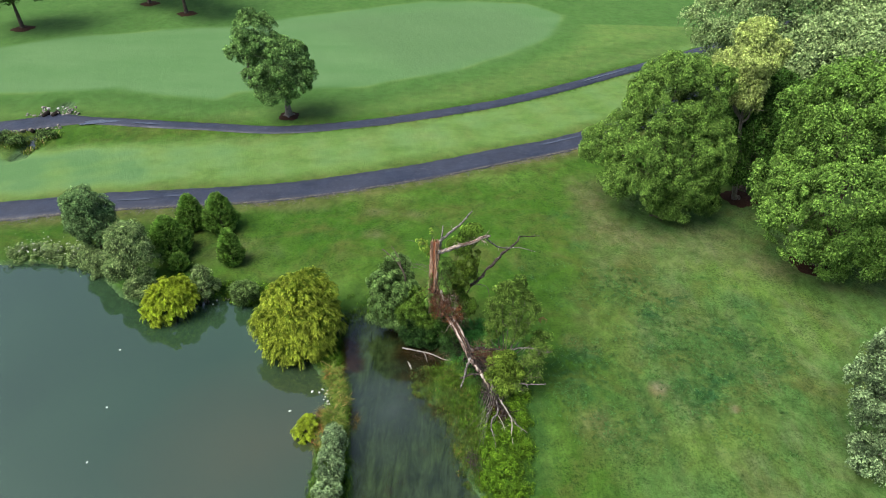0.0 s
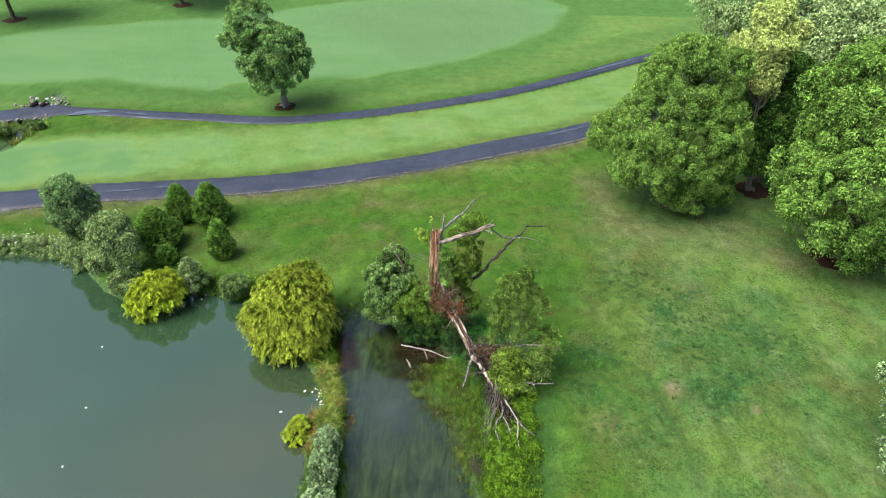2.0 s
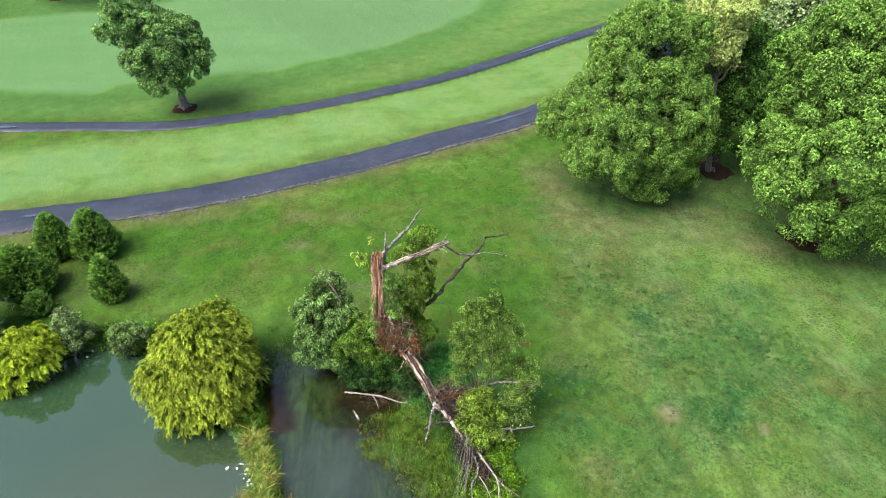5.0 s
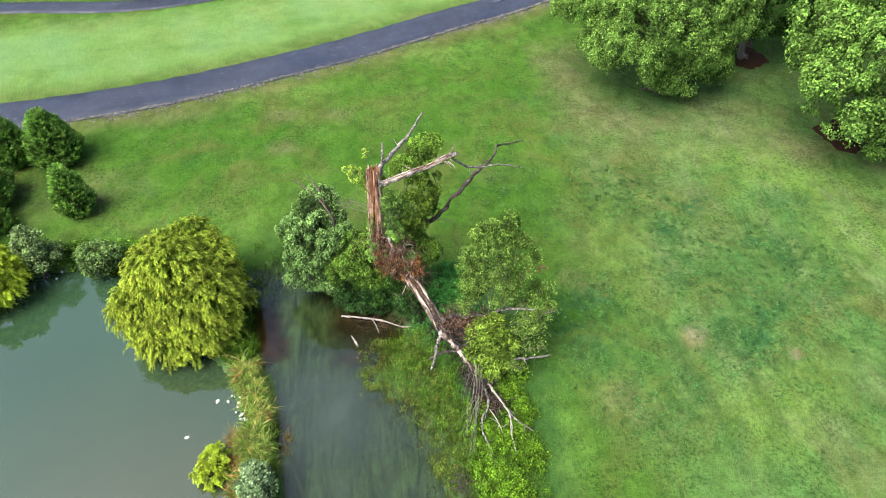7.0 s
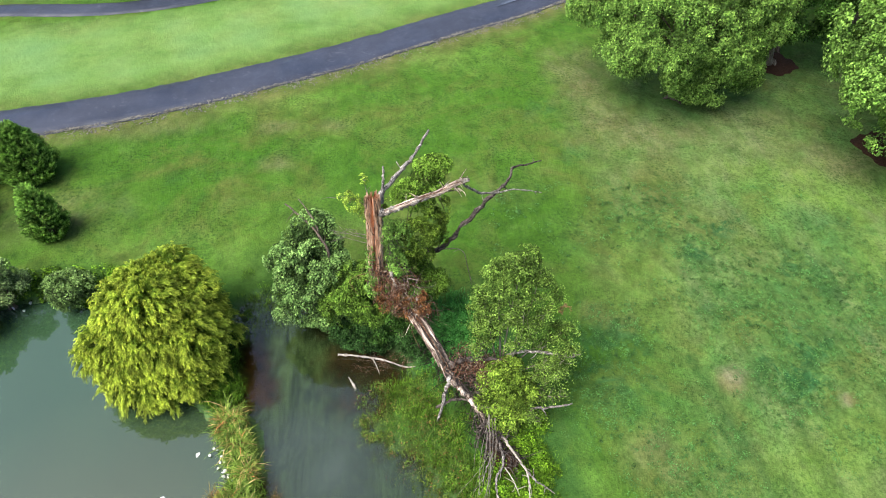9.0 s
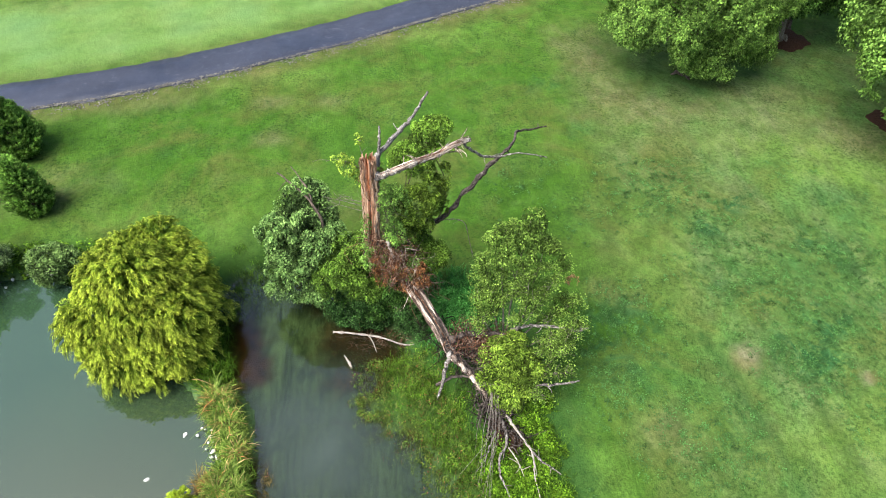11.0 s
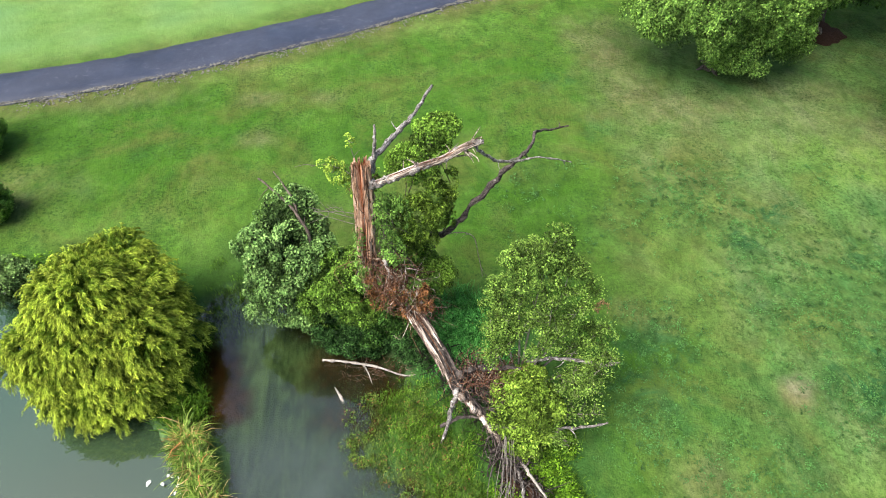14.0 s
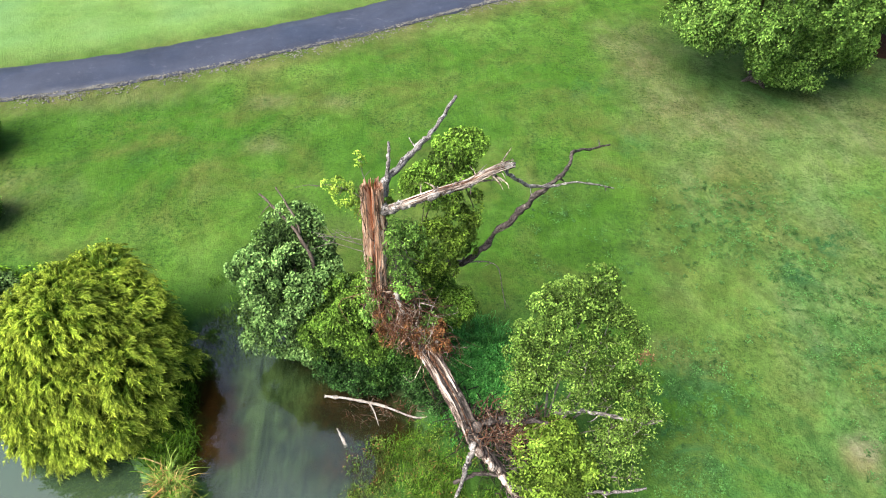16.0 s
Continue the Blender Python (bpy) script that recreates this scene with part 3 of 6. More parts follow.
def inside_by(px, py, poly):
    """Distance to the edge of a polygon, plus inside, minus outside."""
    p = np.array(poly, dtype=float)
    q = np.roll(p, -1, axis=0)
    best, inner = np.full(px.shape, 1e9), np.zeros(px.shape, dtype=bool)
    for (ax, ay), (bx, by) in zip(p, q):
        ex, ey = bx - ax, by - ay
        t = np.clip(((px - ax) * ex + (py - ay) * ey) / (ex * ex + ey * ey), 0, 1)
        best = np.minimum(best, np.hypot(px - ax - t * ex, py - ay - t * ey))
        cross = (ay > py) != (by > py)
        inner ^= cross & (px < ex * (py - ay) / (ey if abs(ey) > 1e-9 else 1e-9) + ax)
    return np.where(inner, best, -best)


def along_by(px, py, line):
    """Distance to a line of points."""
    best = np.full(px.shape, 1e9)
    for (ax, ay), (bx, by) in zip(line[:-1], line[1:]):
        ex, ey = bx - ax, by - ay
        t = np.clip(((px - ax) * ex + (py - ay) * ey) / (ex * ex + ey * ey), 0, 1)
        best = np.minimum(best, np.hypot(px - ax - t * ex, py - ay - t * ey))
    return best


def ease(a, b, x):
    t = np.clip((x - a) / (b - a), 0, 1)
    return t * t * (3 - 2 * t)


def wobble(px, py, size, seed=0.0):
    return (np.sin(px / size + seed) * np.cos(py / size * 1.3 + 2 * seed) + 0.6 * np.sin(px / size * 2.7 + 1.3 * py / size + seed)
            + 0.35 * np.sin(py / size * 5.1 - 3.1 * px / size + 3 * seed)) / 1.95


def ground_height(px, py):
    wob = 0.16 * wobble(px, py, 0.45) + 0.12 * wobble(px, py, 1.6, 1.0)
    pond, pool = inside_by(px, py, POND) + wob, inside_by(px, py, POOL) + wob
    z = 0.05 * wobble(px, py, 5.0, 0.7) + 0.025 * wobble(px, py, 1.2, 2.0)
    z_pond = np.where(pond > 0, WATER - 1.1 * ease(0, 2.2, pond), WATER * (1 - ease(0, 0.75, -pond)) + z * ease(0, 1.2, -pond))
    z_pool = np.where(pool > 0, WATER - 0.26 * ease(0, 1.6, pool), WATER * (1 - ease(0, 0.9, -pool)) + z * ease(0, 1.2, -pool))
    creek = along_by(px, py, [(-36.9, 53.5), (-36.7, 51.0), (-36.0, 46.8), (-35.4, 45.2), (-35.3, 43.0)])
    road = along_by(px, py, FAR_PATH)
    dip = -0.55 * ease(1.3, 0.3, creek) * ease(1.5, 1.9, road) * (py > 42) * (py < 55)
    return np.minimum(z_pond, z_pool) + dip


def steps_of(*runs):
    out = []
    for a, b, s in runs:
        out.append(np.arange(a, b, s))
    return np.concatenate(out)


def build_ground():
    far_lo, far_hi = np.array([-1500, -700, -350, -180, -120, -90.0]), np.array([60, 80, 120, 200, 400, 800, 1500.0])
    xs = np.concatenate([far_lo, steps_of((-75, -30, 0.5), (-30, 21, 0.2), (21, 46, 0.5)), far_hi])
    ys = np.concatenate([far_lo, [-60, -30, -15, 0], steps_of((5, 12, 0.5), (12, 31, 0.2), (31, 103, 0.45)), [106, 112, 125, 160, 240, 400, 800, 1500]])
    gx, gy = np.meshgrid(xs, ys, indexing="ij")
    px, py = gx.ravel(), gy.ravel()
    z = ground_height(px, py)
    nx, ny = len(xs), len(ys)
    i, j = np.meshgrid(np.arange(nx - 1), np.arange(ny - 1), indexing="ij")
    faces = np.stack([i * ny + j, (i + 1) * ny + j, (i + 1) * ny + j + 1, i * ny + j + 1], -1).reshape(-1, 4)
    me = mesh_of("ground", np.stack([px, py, z], 1), faces, True)
    wob = wobble(px, py, 1.7, 0.4)
    fair = ease(-1.2, 1.2, inside_by(px, py, FAIRWAY) + 0.6 * wobble(px, py, 6.0, 0.4))
    green = 0.6 * ease(-2.5, 2.5, inside_by(px, py, GREEN) + 0.3 * wobble(px, py, 6.0, 1.4))
    band = ease(5.2, 2.0, np.abs(along_by(px, py, NEAR_PATH) - 5.5)) * (py > np.interp(px, [p[0] for p in NEAR_PATH], [p[1] for p in NEAR_PATH]))
    strip = (0.60 + 0.35 * ease(-14, -32, px)) * band * (along_by(px, py, FAR_PATH) > 1.0)
    fair = np.maximum(fair, strip * (1 - 0.3 * wob))
    past = np.interp(px, [p[0] for p in FAR_PATH], [p[1] for p in FAR_PATH])
    fair = np.maximum(fair, 0.42 * ease(0.5, 3.0, py - past))
    verge = ease(1.9, 0.3, along_by(px, py, NEAR_PATH) - 1.2) * (0.75 + 0.35 * wob) * np.where(py < np.interp(px, [p[0] for p in NEAR_PATH], [p[1] for p in NEAR_PATH]), 1.0, 0.45)
    worn = 1.0 * verge * (py < 60)
    for x, y, r, s in ((10.8, 20.9, 0.6, 0.8), (14.5, 19.9, 0.25, 1.0), (9.0, 27, 3.0, 0.2), (-3, 27.6, 2.4, 0.3)):
        worn = np.maximum(worn, s * ease(r * 1.5, r * 0.3, np.hypot(px - x, py - y) + 0.4 * r * wob))
    lush = ease(-1.3, 0.7, inside_by(px, py, LUSH) + 0.8 * wob + 0.4 * wobble(px, py, 0.5, 3.0))
    lush = np.maximum(lush, 0.5 * ease(1.8, 0.4, np.minimum(np.abs(inside_by(px, py, POND)), np.abs(inside_by(px, py, POOL)))))
    lush = np.maximum(lush, 0.55 * ease(4.0, 1.5, np.abs(along_by(px, py, FAR_PATH) - 3.6)) * (py > np.interp(px, [p[0] for p in FAR_PATH], [p[1] for p in FAR_PATH])) * (1 - fair))
    zone = me.color_attributes.new("zone", "FLOAT_COLOR", "POINT")
    zone.data.foreach_set("color", np.stack([fair, worn, lush, green], 1).astype(np.float32).ravel())
    thin = ease(6.0, 13.0, px - 0.15 * (py - 25) + 2.0 * wob) * ease(44, 36, py)

    def patches(spots, size):
        """Soft uneven patches (x, y, reach along x, reach along y, strength)."""
        out = np.zeros_like(px)
        for k, (x, y, rx, ry, q) in enumerate(spots):
            d = np.hypot((px - x) / rx, (py - y) / ry) + 0.38 * wobble(px, py, size, 0.7 * k) + 0.22 * wobble(px, py, size * 0.4, 1.9 * k)
            out = np.maximum(out, q * ease(1.35, 0.25, d))
        return out
    clover = patches(((11.9, 26.5, 0.8, 0.7, 1.0), (13.6, 28.0, 1.1, 0.9, 0.9), (12.9, 20.9, 1.3, 1.3, 1.0), (14.2, 21.9, 1.2, 1.4, 0.9), (15.7, 25.2, 1.8, 1.6, 0.7), (12.9, 30.0, 1.0, 0.8, 0.45),
                      (7.3, 22.8, 1.5, 1.1, 0.75), (6.4, 22.0, 1.0, 1.2, 0.8), (7.6, 20.9, 0.9, 0.9, 0.6), (16.8, 22.8, 1.6, 1.4, 0.6), (11.6, 24.2, 1.4, 1.0, 0.5), (8.4, 33.0, 1.2, 0.8, 0.35), (7.7, 36.6, 1.2, 1.0, 0.35),
                      (17.8, 27.5, 2.2, 1.4, 0.4), (9.6, 18.6, 0.8, 1.2, 0.5), (-8.5, 33.0, 1.2, 0.7, 0.25), (-12.0, 31.0, 1.4, 0.8, 0.25)), 0.9)
    olive = patches(((7.4, 24.0, 0.9, 0.7, 0.7), (8.1, 23.5, 0.8, 0.6, 0.6), (7.5, 18.9, 0.9, 0.7, 0.6), (7.9, 18.3, 0.8, 0.6, 0.6), (10.4, 38.6, 2.0, 3.4, 1.0), (12.4, 33.9, 3.4, 1.8, 1.0), (10.4, 35.8, 1.8, 2.8, 0.9), (14.5, 31.6, 3.0, 1.2, 0.55), (10.5, 31.5, 2.0, 1.6, 0.5), (18.2, 34.5, 2.5, 1.2, 0.9),
                     (20.3, 31.0, 2.4, 1.5, 1.0), (17.0, 32.8, 2.8, 1.3, 0.7), (9.6, 39.7, 0.4, 0.4, 0.9), (-5.0, 36.2, 1.1, 0.5, 0.75), (-5.0, 33.4, 0.9, 0.6, 0.8), (-2.2, 36.0, 0.8, 0.5, 0.7), (-10.7, 36.6, 2.6, 0.8, 0.6),
                     (-3.0, 48.4, 2.6, 0.8, 1.0), (-8.0, 47.3, 1.2, 0.6, 0.6), (-18.0, 46.5, 3.0, 1.0, 0.5), (-14, 31.0, 3.0, 1.6, 0.6), (11.0, 29.5, 2.0, 1.2, 0.35), (14.5, 25.8, 1.5, 0.9, 0.3), (-1.0, 29.0, 2.0, 0.9, 0.3), (5.5, 31.0, 2.0, 1.2, 0.25)), 1.2)
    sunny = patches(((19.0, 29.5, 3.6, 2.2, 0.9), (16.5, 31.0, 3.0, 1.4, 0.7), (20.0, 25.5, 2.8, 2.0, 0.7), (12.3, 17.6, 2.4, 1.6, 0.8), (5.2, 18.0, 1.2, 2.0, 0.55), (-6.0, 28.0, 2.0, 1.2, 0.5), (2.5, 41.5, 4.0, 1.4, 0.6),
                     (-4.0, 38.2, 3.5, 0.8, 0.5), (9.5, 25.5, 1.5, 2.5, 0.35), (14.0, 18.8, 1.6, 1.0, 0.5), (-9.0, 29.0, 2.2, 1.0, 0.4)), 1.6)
    rut = np.maximum(0.9 * ease(0.30, 0.05, along_by(px, py, [(9.9, 21.9), (10.14, 20.97), (10.24, 19.31), (10.47, 18.14), (10.7, 16.0)]) + 0.12 * wobble(px, py, 0.5, 2.0)),
                     0.5 * ease(0.30, 0.05, along_by(px, py, [(12.0, 21.6), (12.3, 19.6), (12.6, 17.0)]) + 0.12 * wobble(px, py, 0.5, 3.0)))
    out_by = -inside_by(px, py, FAIRWAY) + 0.5 * wobble(px, py, 3.0, 0.4)
    nearer = py < np.interp(px, [-60, -30, 14], [60, 68, 82])
    rough = 0.85 * ease(-1.3, 0.2, out_by) * np.where(nearer, ease(5.5, 1.0, out_by) * ease(0.8, 2.2, py - past), 1.0)
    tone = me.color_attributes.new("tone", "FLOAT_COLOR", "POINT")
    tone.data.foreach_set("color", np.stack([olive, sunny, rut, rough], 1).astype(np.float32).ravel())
    silt, bare = 0 * px, 0 * px
    for x, y, r in BARE:
        bare = np.maximum(bare, ease(r * 1.3, r * 0.3, np.hypot(px - x, py - y) + 0.4 * r * wobble(px, py, 0.4, 2.0)))
    for x, y, r in ((-1.6, 23.0, 1.3), (-0.5, 22.2, 0.9), (-4.2, 19.0, 0.5), (0.2, 19.6, 0.5), (-2.6, 25.4, 1.0), (-5.3, 23.6, 1.0), (-4.9, 22.4, 0.9), (-0.6, 21.4, 0.7), (-1.5, 21.9, 1.0)):
        silt = np.maximum(silt, ease(r * 1.3, r * 0.5, np.hypot(px - x, py - y) + 0.35 * r * wobble(px, py, 0.6, 1.0)))
    extra = me.color_attributes.new("growth", "FLOAT_COLOR", "POINT")
    extra.data.foreach_set("color", np.stack([thin, clover, silt, bare], 1).astype(np.float32).ravel())
    return tagged(part("ground", me, TURF), "mown green golf course turf with worn and lush patches", "lawn", kind="structure")


def build_water(name, poly, mat, label, grow):
    p = np.array(poly, dtype=float)
    c = p.mean(axis=0)
    bm = bmesh.new()
    nrm = []
    for k in range(len(p)):
        e = p[(k + 1) % len(p)] - p[k - 1]
        nrm.append(np.array([-e[1], e[0]]) / np.hypot(*e))
    vs = [bm.verts.new((*(q + n * grow), WATER)) for q, n in zip(p, nrm)]
    f = bm.faces.new(vs)
    if f.normal.z < 0 or f.calc_area() < 0:
        f.normal_flip()
    bmesh.ops.triangulate(bm, faces=bm.faces[:])
    bm.normal_update()
    for f in bm.faces:
        if f.normal.z < 0:
            f.normal_flip()
    me = bpy.data.meshes.new(name)
    bm.to_mesh(me)
    bm.free()
    return tagged(part(name, me, mat), label, "water", kind="structure")


def build_path(name, line, width, label, seed, widen=0.0):
    """A slab with uneven edges, a little proud of the turf."""
    n = 260
    c = spline([(*p, 0) for p in line], n)
    t = unit(np.gradient(c, axis=0))
    side = np.stack([-t[:, 1], t[:, 0], 0 * t[:, 0]], 1)
    s = np.arange(n)
    g = rng_of(seed)
    wide = 1 + widen * ease(-32.5, -36.0, c[:, 0])
    wav = [wide * width / 2 * (1 + 0.022 * np.sin(s * 0.9 + k) + 0.02 * g.normal(size=n)) for k in (0, 2)]
    rows = []
    for off, h in ((-1.05, -0.06), (-1, 0.055), (-0.5, 0.08), (0, 0.09), (0.5, 0.08), (1, 0.055), (1.05, -0.06)):
        w = wav[0] if off < 0 else wav[1]
        v = c + side * (off * w)[:, None]
        v[:, 2] = h + 0.05 * wobble(v[:, 0], v[:, 1], 5.0, 0.7)
        rows.append(v)
    verts = np.stack(rows, 1).reshape(-1, 3)
    m = len(rows)
    i, j = np.meshgrid(np.arange(n - 1), np.arange(m - 1), indexing="ij")
    faces = np.stack([i * m + j, (i + 1) * m + j, (i + 1) * m + j + 1, i * m + j + 1], -1).reshape(-1, 4)[:, ::-1]
    return tagged(part(name, mesh_of(name, verts, faces, True), ASPHALT), label, "path", kind="structure")


build_ground()
build_water("pond_water", POND, POND_WATER, "murky green still pond water reflecting the sky", 0.9)
build_water("pool_water", POOL, POOL_WATER, "shallow flooded pool with drowned grass under clear brown water", 0.9)
build_path("road_near", NEAR_PATH, 2.45, "dark damp asphalt cart path with a crumbling gravel edge", 1)
def puddle(name, x, y, lx, ly, turn, seed, z=0.115):
    """A thin film of standing rain on the asphalt."""
    g = rng_of(seed)
    n = 48
    a = np.linspace(0, 2 * np.pi, n, endpoint=False)
    r = 1 + 0.22 * np.sin(2 * a + seed) + 0.18 * np.sin(3 * a + 2 * seed) + 0.14 * np.sin(5 * a + seed) + 0.09 * np.sin(8 * a + 3 * seed) + 0.03 * g.normal(size=n)
    v = np.stack([lx * r * np.cos(a), ly * r * np.sin(a), np.zeros(n)], 1)
    v = np.vstack([v, [(0, 0, 0)]])
    f = np.array([(k, (k + 1) % n, n) for k in range(n)])
    ob = part(name, mesh_of(name, v, f), RAIN)
    ob.location, ob.rotation_euler = (x, y, z), (0, 0, radians(turn))
    return tagged(ob, "shallow pale rain water standing still", "puddle", kind="structure")


RAIN = Mat("rain_film", 0.12, spec=0.9).colour((0.060, 0.070, 0.095)).m
puddle("puddle", -31.6, 49.1, 1.25, 0.45, 10, 1)
puddle("creek_water", -35.65, 45.75, 1.0, 0.26, -66, 6, -0.42)
puddle("puddle", -27.3, 49.1, 1.0, 0.16, -3, 2)
puddle("puddle", -22.6, 36.75, 1.2, 0.10, 12, 3)
puddle("puddle", -20.0, 37.4, 0.9, 0.08, 12, 4)
puddle("puddle", 9.2, 47.95, 1.9, 0.14, 27, 7, 0.125)
puddle("puddle", 15.8, 63.6, 2.6, 0.16, 36, 8, 0.125)
build_path("road_far", FAR_PATH, 1.4, "narrow dark damp asphalt cart path beside the fairway", 2, 0.85)


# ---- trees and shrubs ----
def leafy_part(name, v, f, tip_lit, mat, parent, label=""):
    """A leafy mesh with a value per leaf for painting tips light, inner leaves shaded."""
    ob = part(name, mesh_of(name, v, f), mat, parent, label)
    ob.data.attributes.new("tip", "FLOAT", "POINT").data.foreach_set("value", np.repeat(tip_lit, 4).astype(np.float32))
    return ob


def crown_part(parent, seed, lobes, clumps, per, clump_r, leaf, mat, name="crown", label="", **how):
    *shape, tip_lit = crown(seed, lobes, clumps, per, clump_r, leaf, **how)
    return leafy_part(name, *leaves(*shape), tip_lit, mat, parent, label)


def limbs_to(parent, seed, foot, fork, lobes, r, mat, name="limb"):
    """One bent limb from the fork to each lobe, with side twigs."""
    g = rng_of(seed)
    for k, lobe in enumerate(lobes):
        end = np.array(lobe[:3]) + np.array([0, 0, 0.25 * lobe[5]])
        a = np.array(fork) + np.array([0, 0, 0.12 * k])
        mid = a * 0.5 + end * 0.5 + g.normal(size=3) * 0.12 * np.linalg.norm(end - a) - np.array([0, 0, 0.08 * np.linalg.norm(end - a)])
        pieces = [tube([a, mid, end], r * (0.5 + 0.2 * g.random()), r * 0.08, 7, 10, 0.08, seed + k)]
        for _ in range(4):
            s = mid + (end - mid) * g.random()
            e = s + g.normal(size=3) * np.array(lobe[3:]) * 0.55
            pieces.append(tube([s, (s + e) / 2 + g.normal(size=3) * 0.05, e], r * 0.14, r * 0.03, 5, 5, 0.06, seed + 50 + k))
        v, f = joined(pieces)
        part(name, mesh_of(name, v, f, True), mat, parent)


def mulch_ring(x, y, r, seed):
    g = rng_of(seed)
    n, k = 48, 5
    verts, faces = [], []
    for a in range(k):
        for b in range(n):
            q = r * (a / (k - 1)) * (1 + 0.08 * math.sin(b * 0.52 + seed) + 0.05 * math.sin(b * 1.31) + 0.02 * g.normal())
            verts.append((q * math.cos(2 * math.pi * b / n), q * math.sin(2 * math.pi * b / n), 0.11 * (1 - (a / (k - 1)) ** 2) - 0.03 * (a == k - 1) + 0.02 * g.random()))
    for a in range(k - 1):
        for b in range(n):
            faces.append((a * n + b, (a + 1) * n + b, (a + 1) * n + (b + 1) % n, a * n + (b + 1) % n))
    ob = part("mulch_bed", mesh_of("mulch_bed", verts, faces, True), MULCH)
    ob.location = (x, y, 0.03)
    return tagged(ob, "dark brown bark mulch bed round a tree foot", "mulch bed", "mulch beds")


def tree(x, y, label, lobes, trunk_r, fork_z, clumps, per, clump_r, leaf, mat, seed, bark=BARK, name="tree", category="tree", lean=(0, 0), group="", z=0.0, **how):
    """A tapered trunk with root flare, limbs into each lobe, and a crown. Lobes are given from the tree's foot."""
    t = thing(name, x, y, z, label, category, group)
    fork = (lean[0], lean[1], fork_z)
    v, f = joined([tube([(0, 0, -0.15), (lean[0] * 0.2, lean[1] * 0.2, 0.3), (lean[0] * 0.6, lean[1] * 0.6, fork_z * 0.6), fork, (lean[0] * 1.15, lean[1] * 1.15, fork_z * 1.5)],
                        trunk_r * 1.35, trunk_r * 0.45, 12, 16, 0.05, seed, power=0.6)]
                  + [tube([(0, 0, 0.3), (trunk_r * 1.3 * math.cos(a), trunk_r * 1.3 * math.sin(a), 0.05), (trunk_r * 2.3 * math.cos(a), trunk_r * 2.3 * math.sin(a), -0.08)],
                          trunk_r * 0.5, trunk_r * 0.15, 6, 6, 0.08, seed) for a in (0.4, 1.9, 3.3, 4.8)])
    part("trunk", mesh_of("trunk", v, f, True), bark, t)
    limbs_to(t, seed, (0, 0, 0), fork, lobes, trunk_r * 0.8, bark)
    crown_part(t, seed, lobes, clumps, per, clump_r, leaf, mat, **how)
    return t


def willow(x, y, z, lobes, strands, label, mat, seed, length=0.9, leaf=0.15):
    """A shrub willow: strands that arch out of the dome and hang, with narrow leaves along them."""
    g = rng_of(seed)
    t = thing("willow", x, y, z, label, "tree")
    pieces = []
    for k, lobe in enumerate(lobes):
        e = np.array(lobe[:3])
        pieces.append(tube([(0.1 * math.cos(k), 0.1 * math.sin(k), -0.2), e * 0.5 + g.normal(size=3) * 0.1, e], 0.10, 0.03, 7, 9, 0.08, k))
    v, f = joined(pieces)
    part("trunk", mesh_of("trunk", v, f, True), BARK, t)
    lobes = billow(g, np.array(lobes, dtype=float) * np.array([1, 1, 1, 1.02, 1.02, 1.02]), 6)
    w = lobes[:, 3] * lobes[:, 5]
    fan = 5
    tufts = strands // fan
    want = g.choice(len(lobes), tufts * 6, p=w / w.sum())
    d0 = unit(g.normal(size=(tufts * 6, 3)))
    d0[d0[:, 2] < -0.55, 2] *= -1
    inner = np.where(g.random(tufts * 6) < 0.25, 0.66 + 0.2 * g.random(tufts * 6), 0.86 + 0.12 * g.random(tufts * 6))
    at = lobes[want, :3] + d0 * lobes[want, 3:] * inner[:, None]
    deep = np.min(np.linalg.norm((at[:, None, :] - lobes[None, :, :3]) / lobes[None, :, 3:], axis=2), axis=1)
    keep = np.nonzero(deep > 0.62)[0][:tufts]
    tufts = len(keep)
    strands = tufts * fan
    pick, d0, inner = np.repeat(want[keep], fan), d0[keep], np.repeat(inner[keep], fan)
    lean = np.repeat(unit(d0 * np.array([1, 1, 0.8]) + 0.22 * g.normal(size=(tufts, 3)) + np.array([0, 0, 0.18])), fan, axis=0)
    d = np.repeat(d0, fan, axis=0)
    start = lobes[pick, :3] + d * lobes[pick, 3:] * inner[:, None] + 0.035 * g.normal(size=(strands, 3))
    per = 22
    u = np.linspace(0, 1, per)
    ln = length * np.repeat(0.65 + 0.6 * g.random(tufts), fan) * (0.75 + 0.4 * g.random(strands))
    out = unit(lean + 0.15 * g.normal(size=(strands, 3)))
    pos = start[:, None, :] + out[:, None, :] * (ln[:, None] * u * (1 - 0.22 * u))[:, :, None]
    pos[:, :, 2] -= (ln[:, None] * 0.42 * u ** 2.2)
    way = unit(np.gradient(pos, axis=1).reshape(-1, 3))
    n = strands * per
    pos = pos.reshape(-1, 3)
    aside = unit(np.cross(way, np.repeat(d, per, axis=0) + 0.3 * g.normal(size=(n, 3)))) * np.where(np.arange(n) % 2 == 0, 1.0, -1.0)[:, None]
    along = unit(way + 0.55 * aside + 0.16 * g.normal(size=(n, 3)))
    normal = unit(np.repeat(d, per, axis=0) + np.array([0, 0, 0.5]) + 0.35 * g.normal(size=(n, 3)))
    L = leaf * (0.7 + 0.6 * g.random(n))
    v, f = leaves(pos + along * (0.4 * L)[:, None], along, normal, L, L * 0.19)
    # Pale ends; strand bases and inner strands painted dark as shade between sprays.
    tip_lit = np.tile(u ** 1.9, strands) * np.repeat(np.clip(0.35 + 0.65 * (inner - 0.6) / 0.3, 0, 1), per)
    leafy_part("crown", v, f, tip_lit, mat, t)
    return t


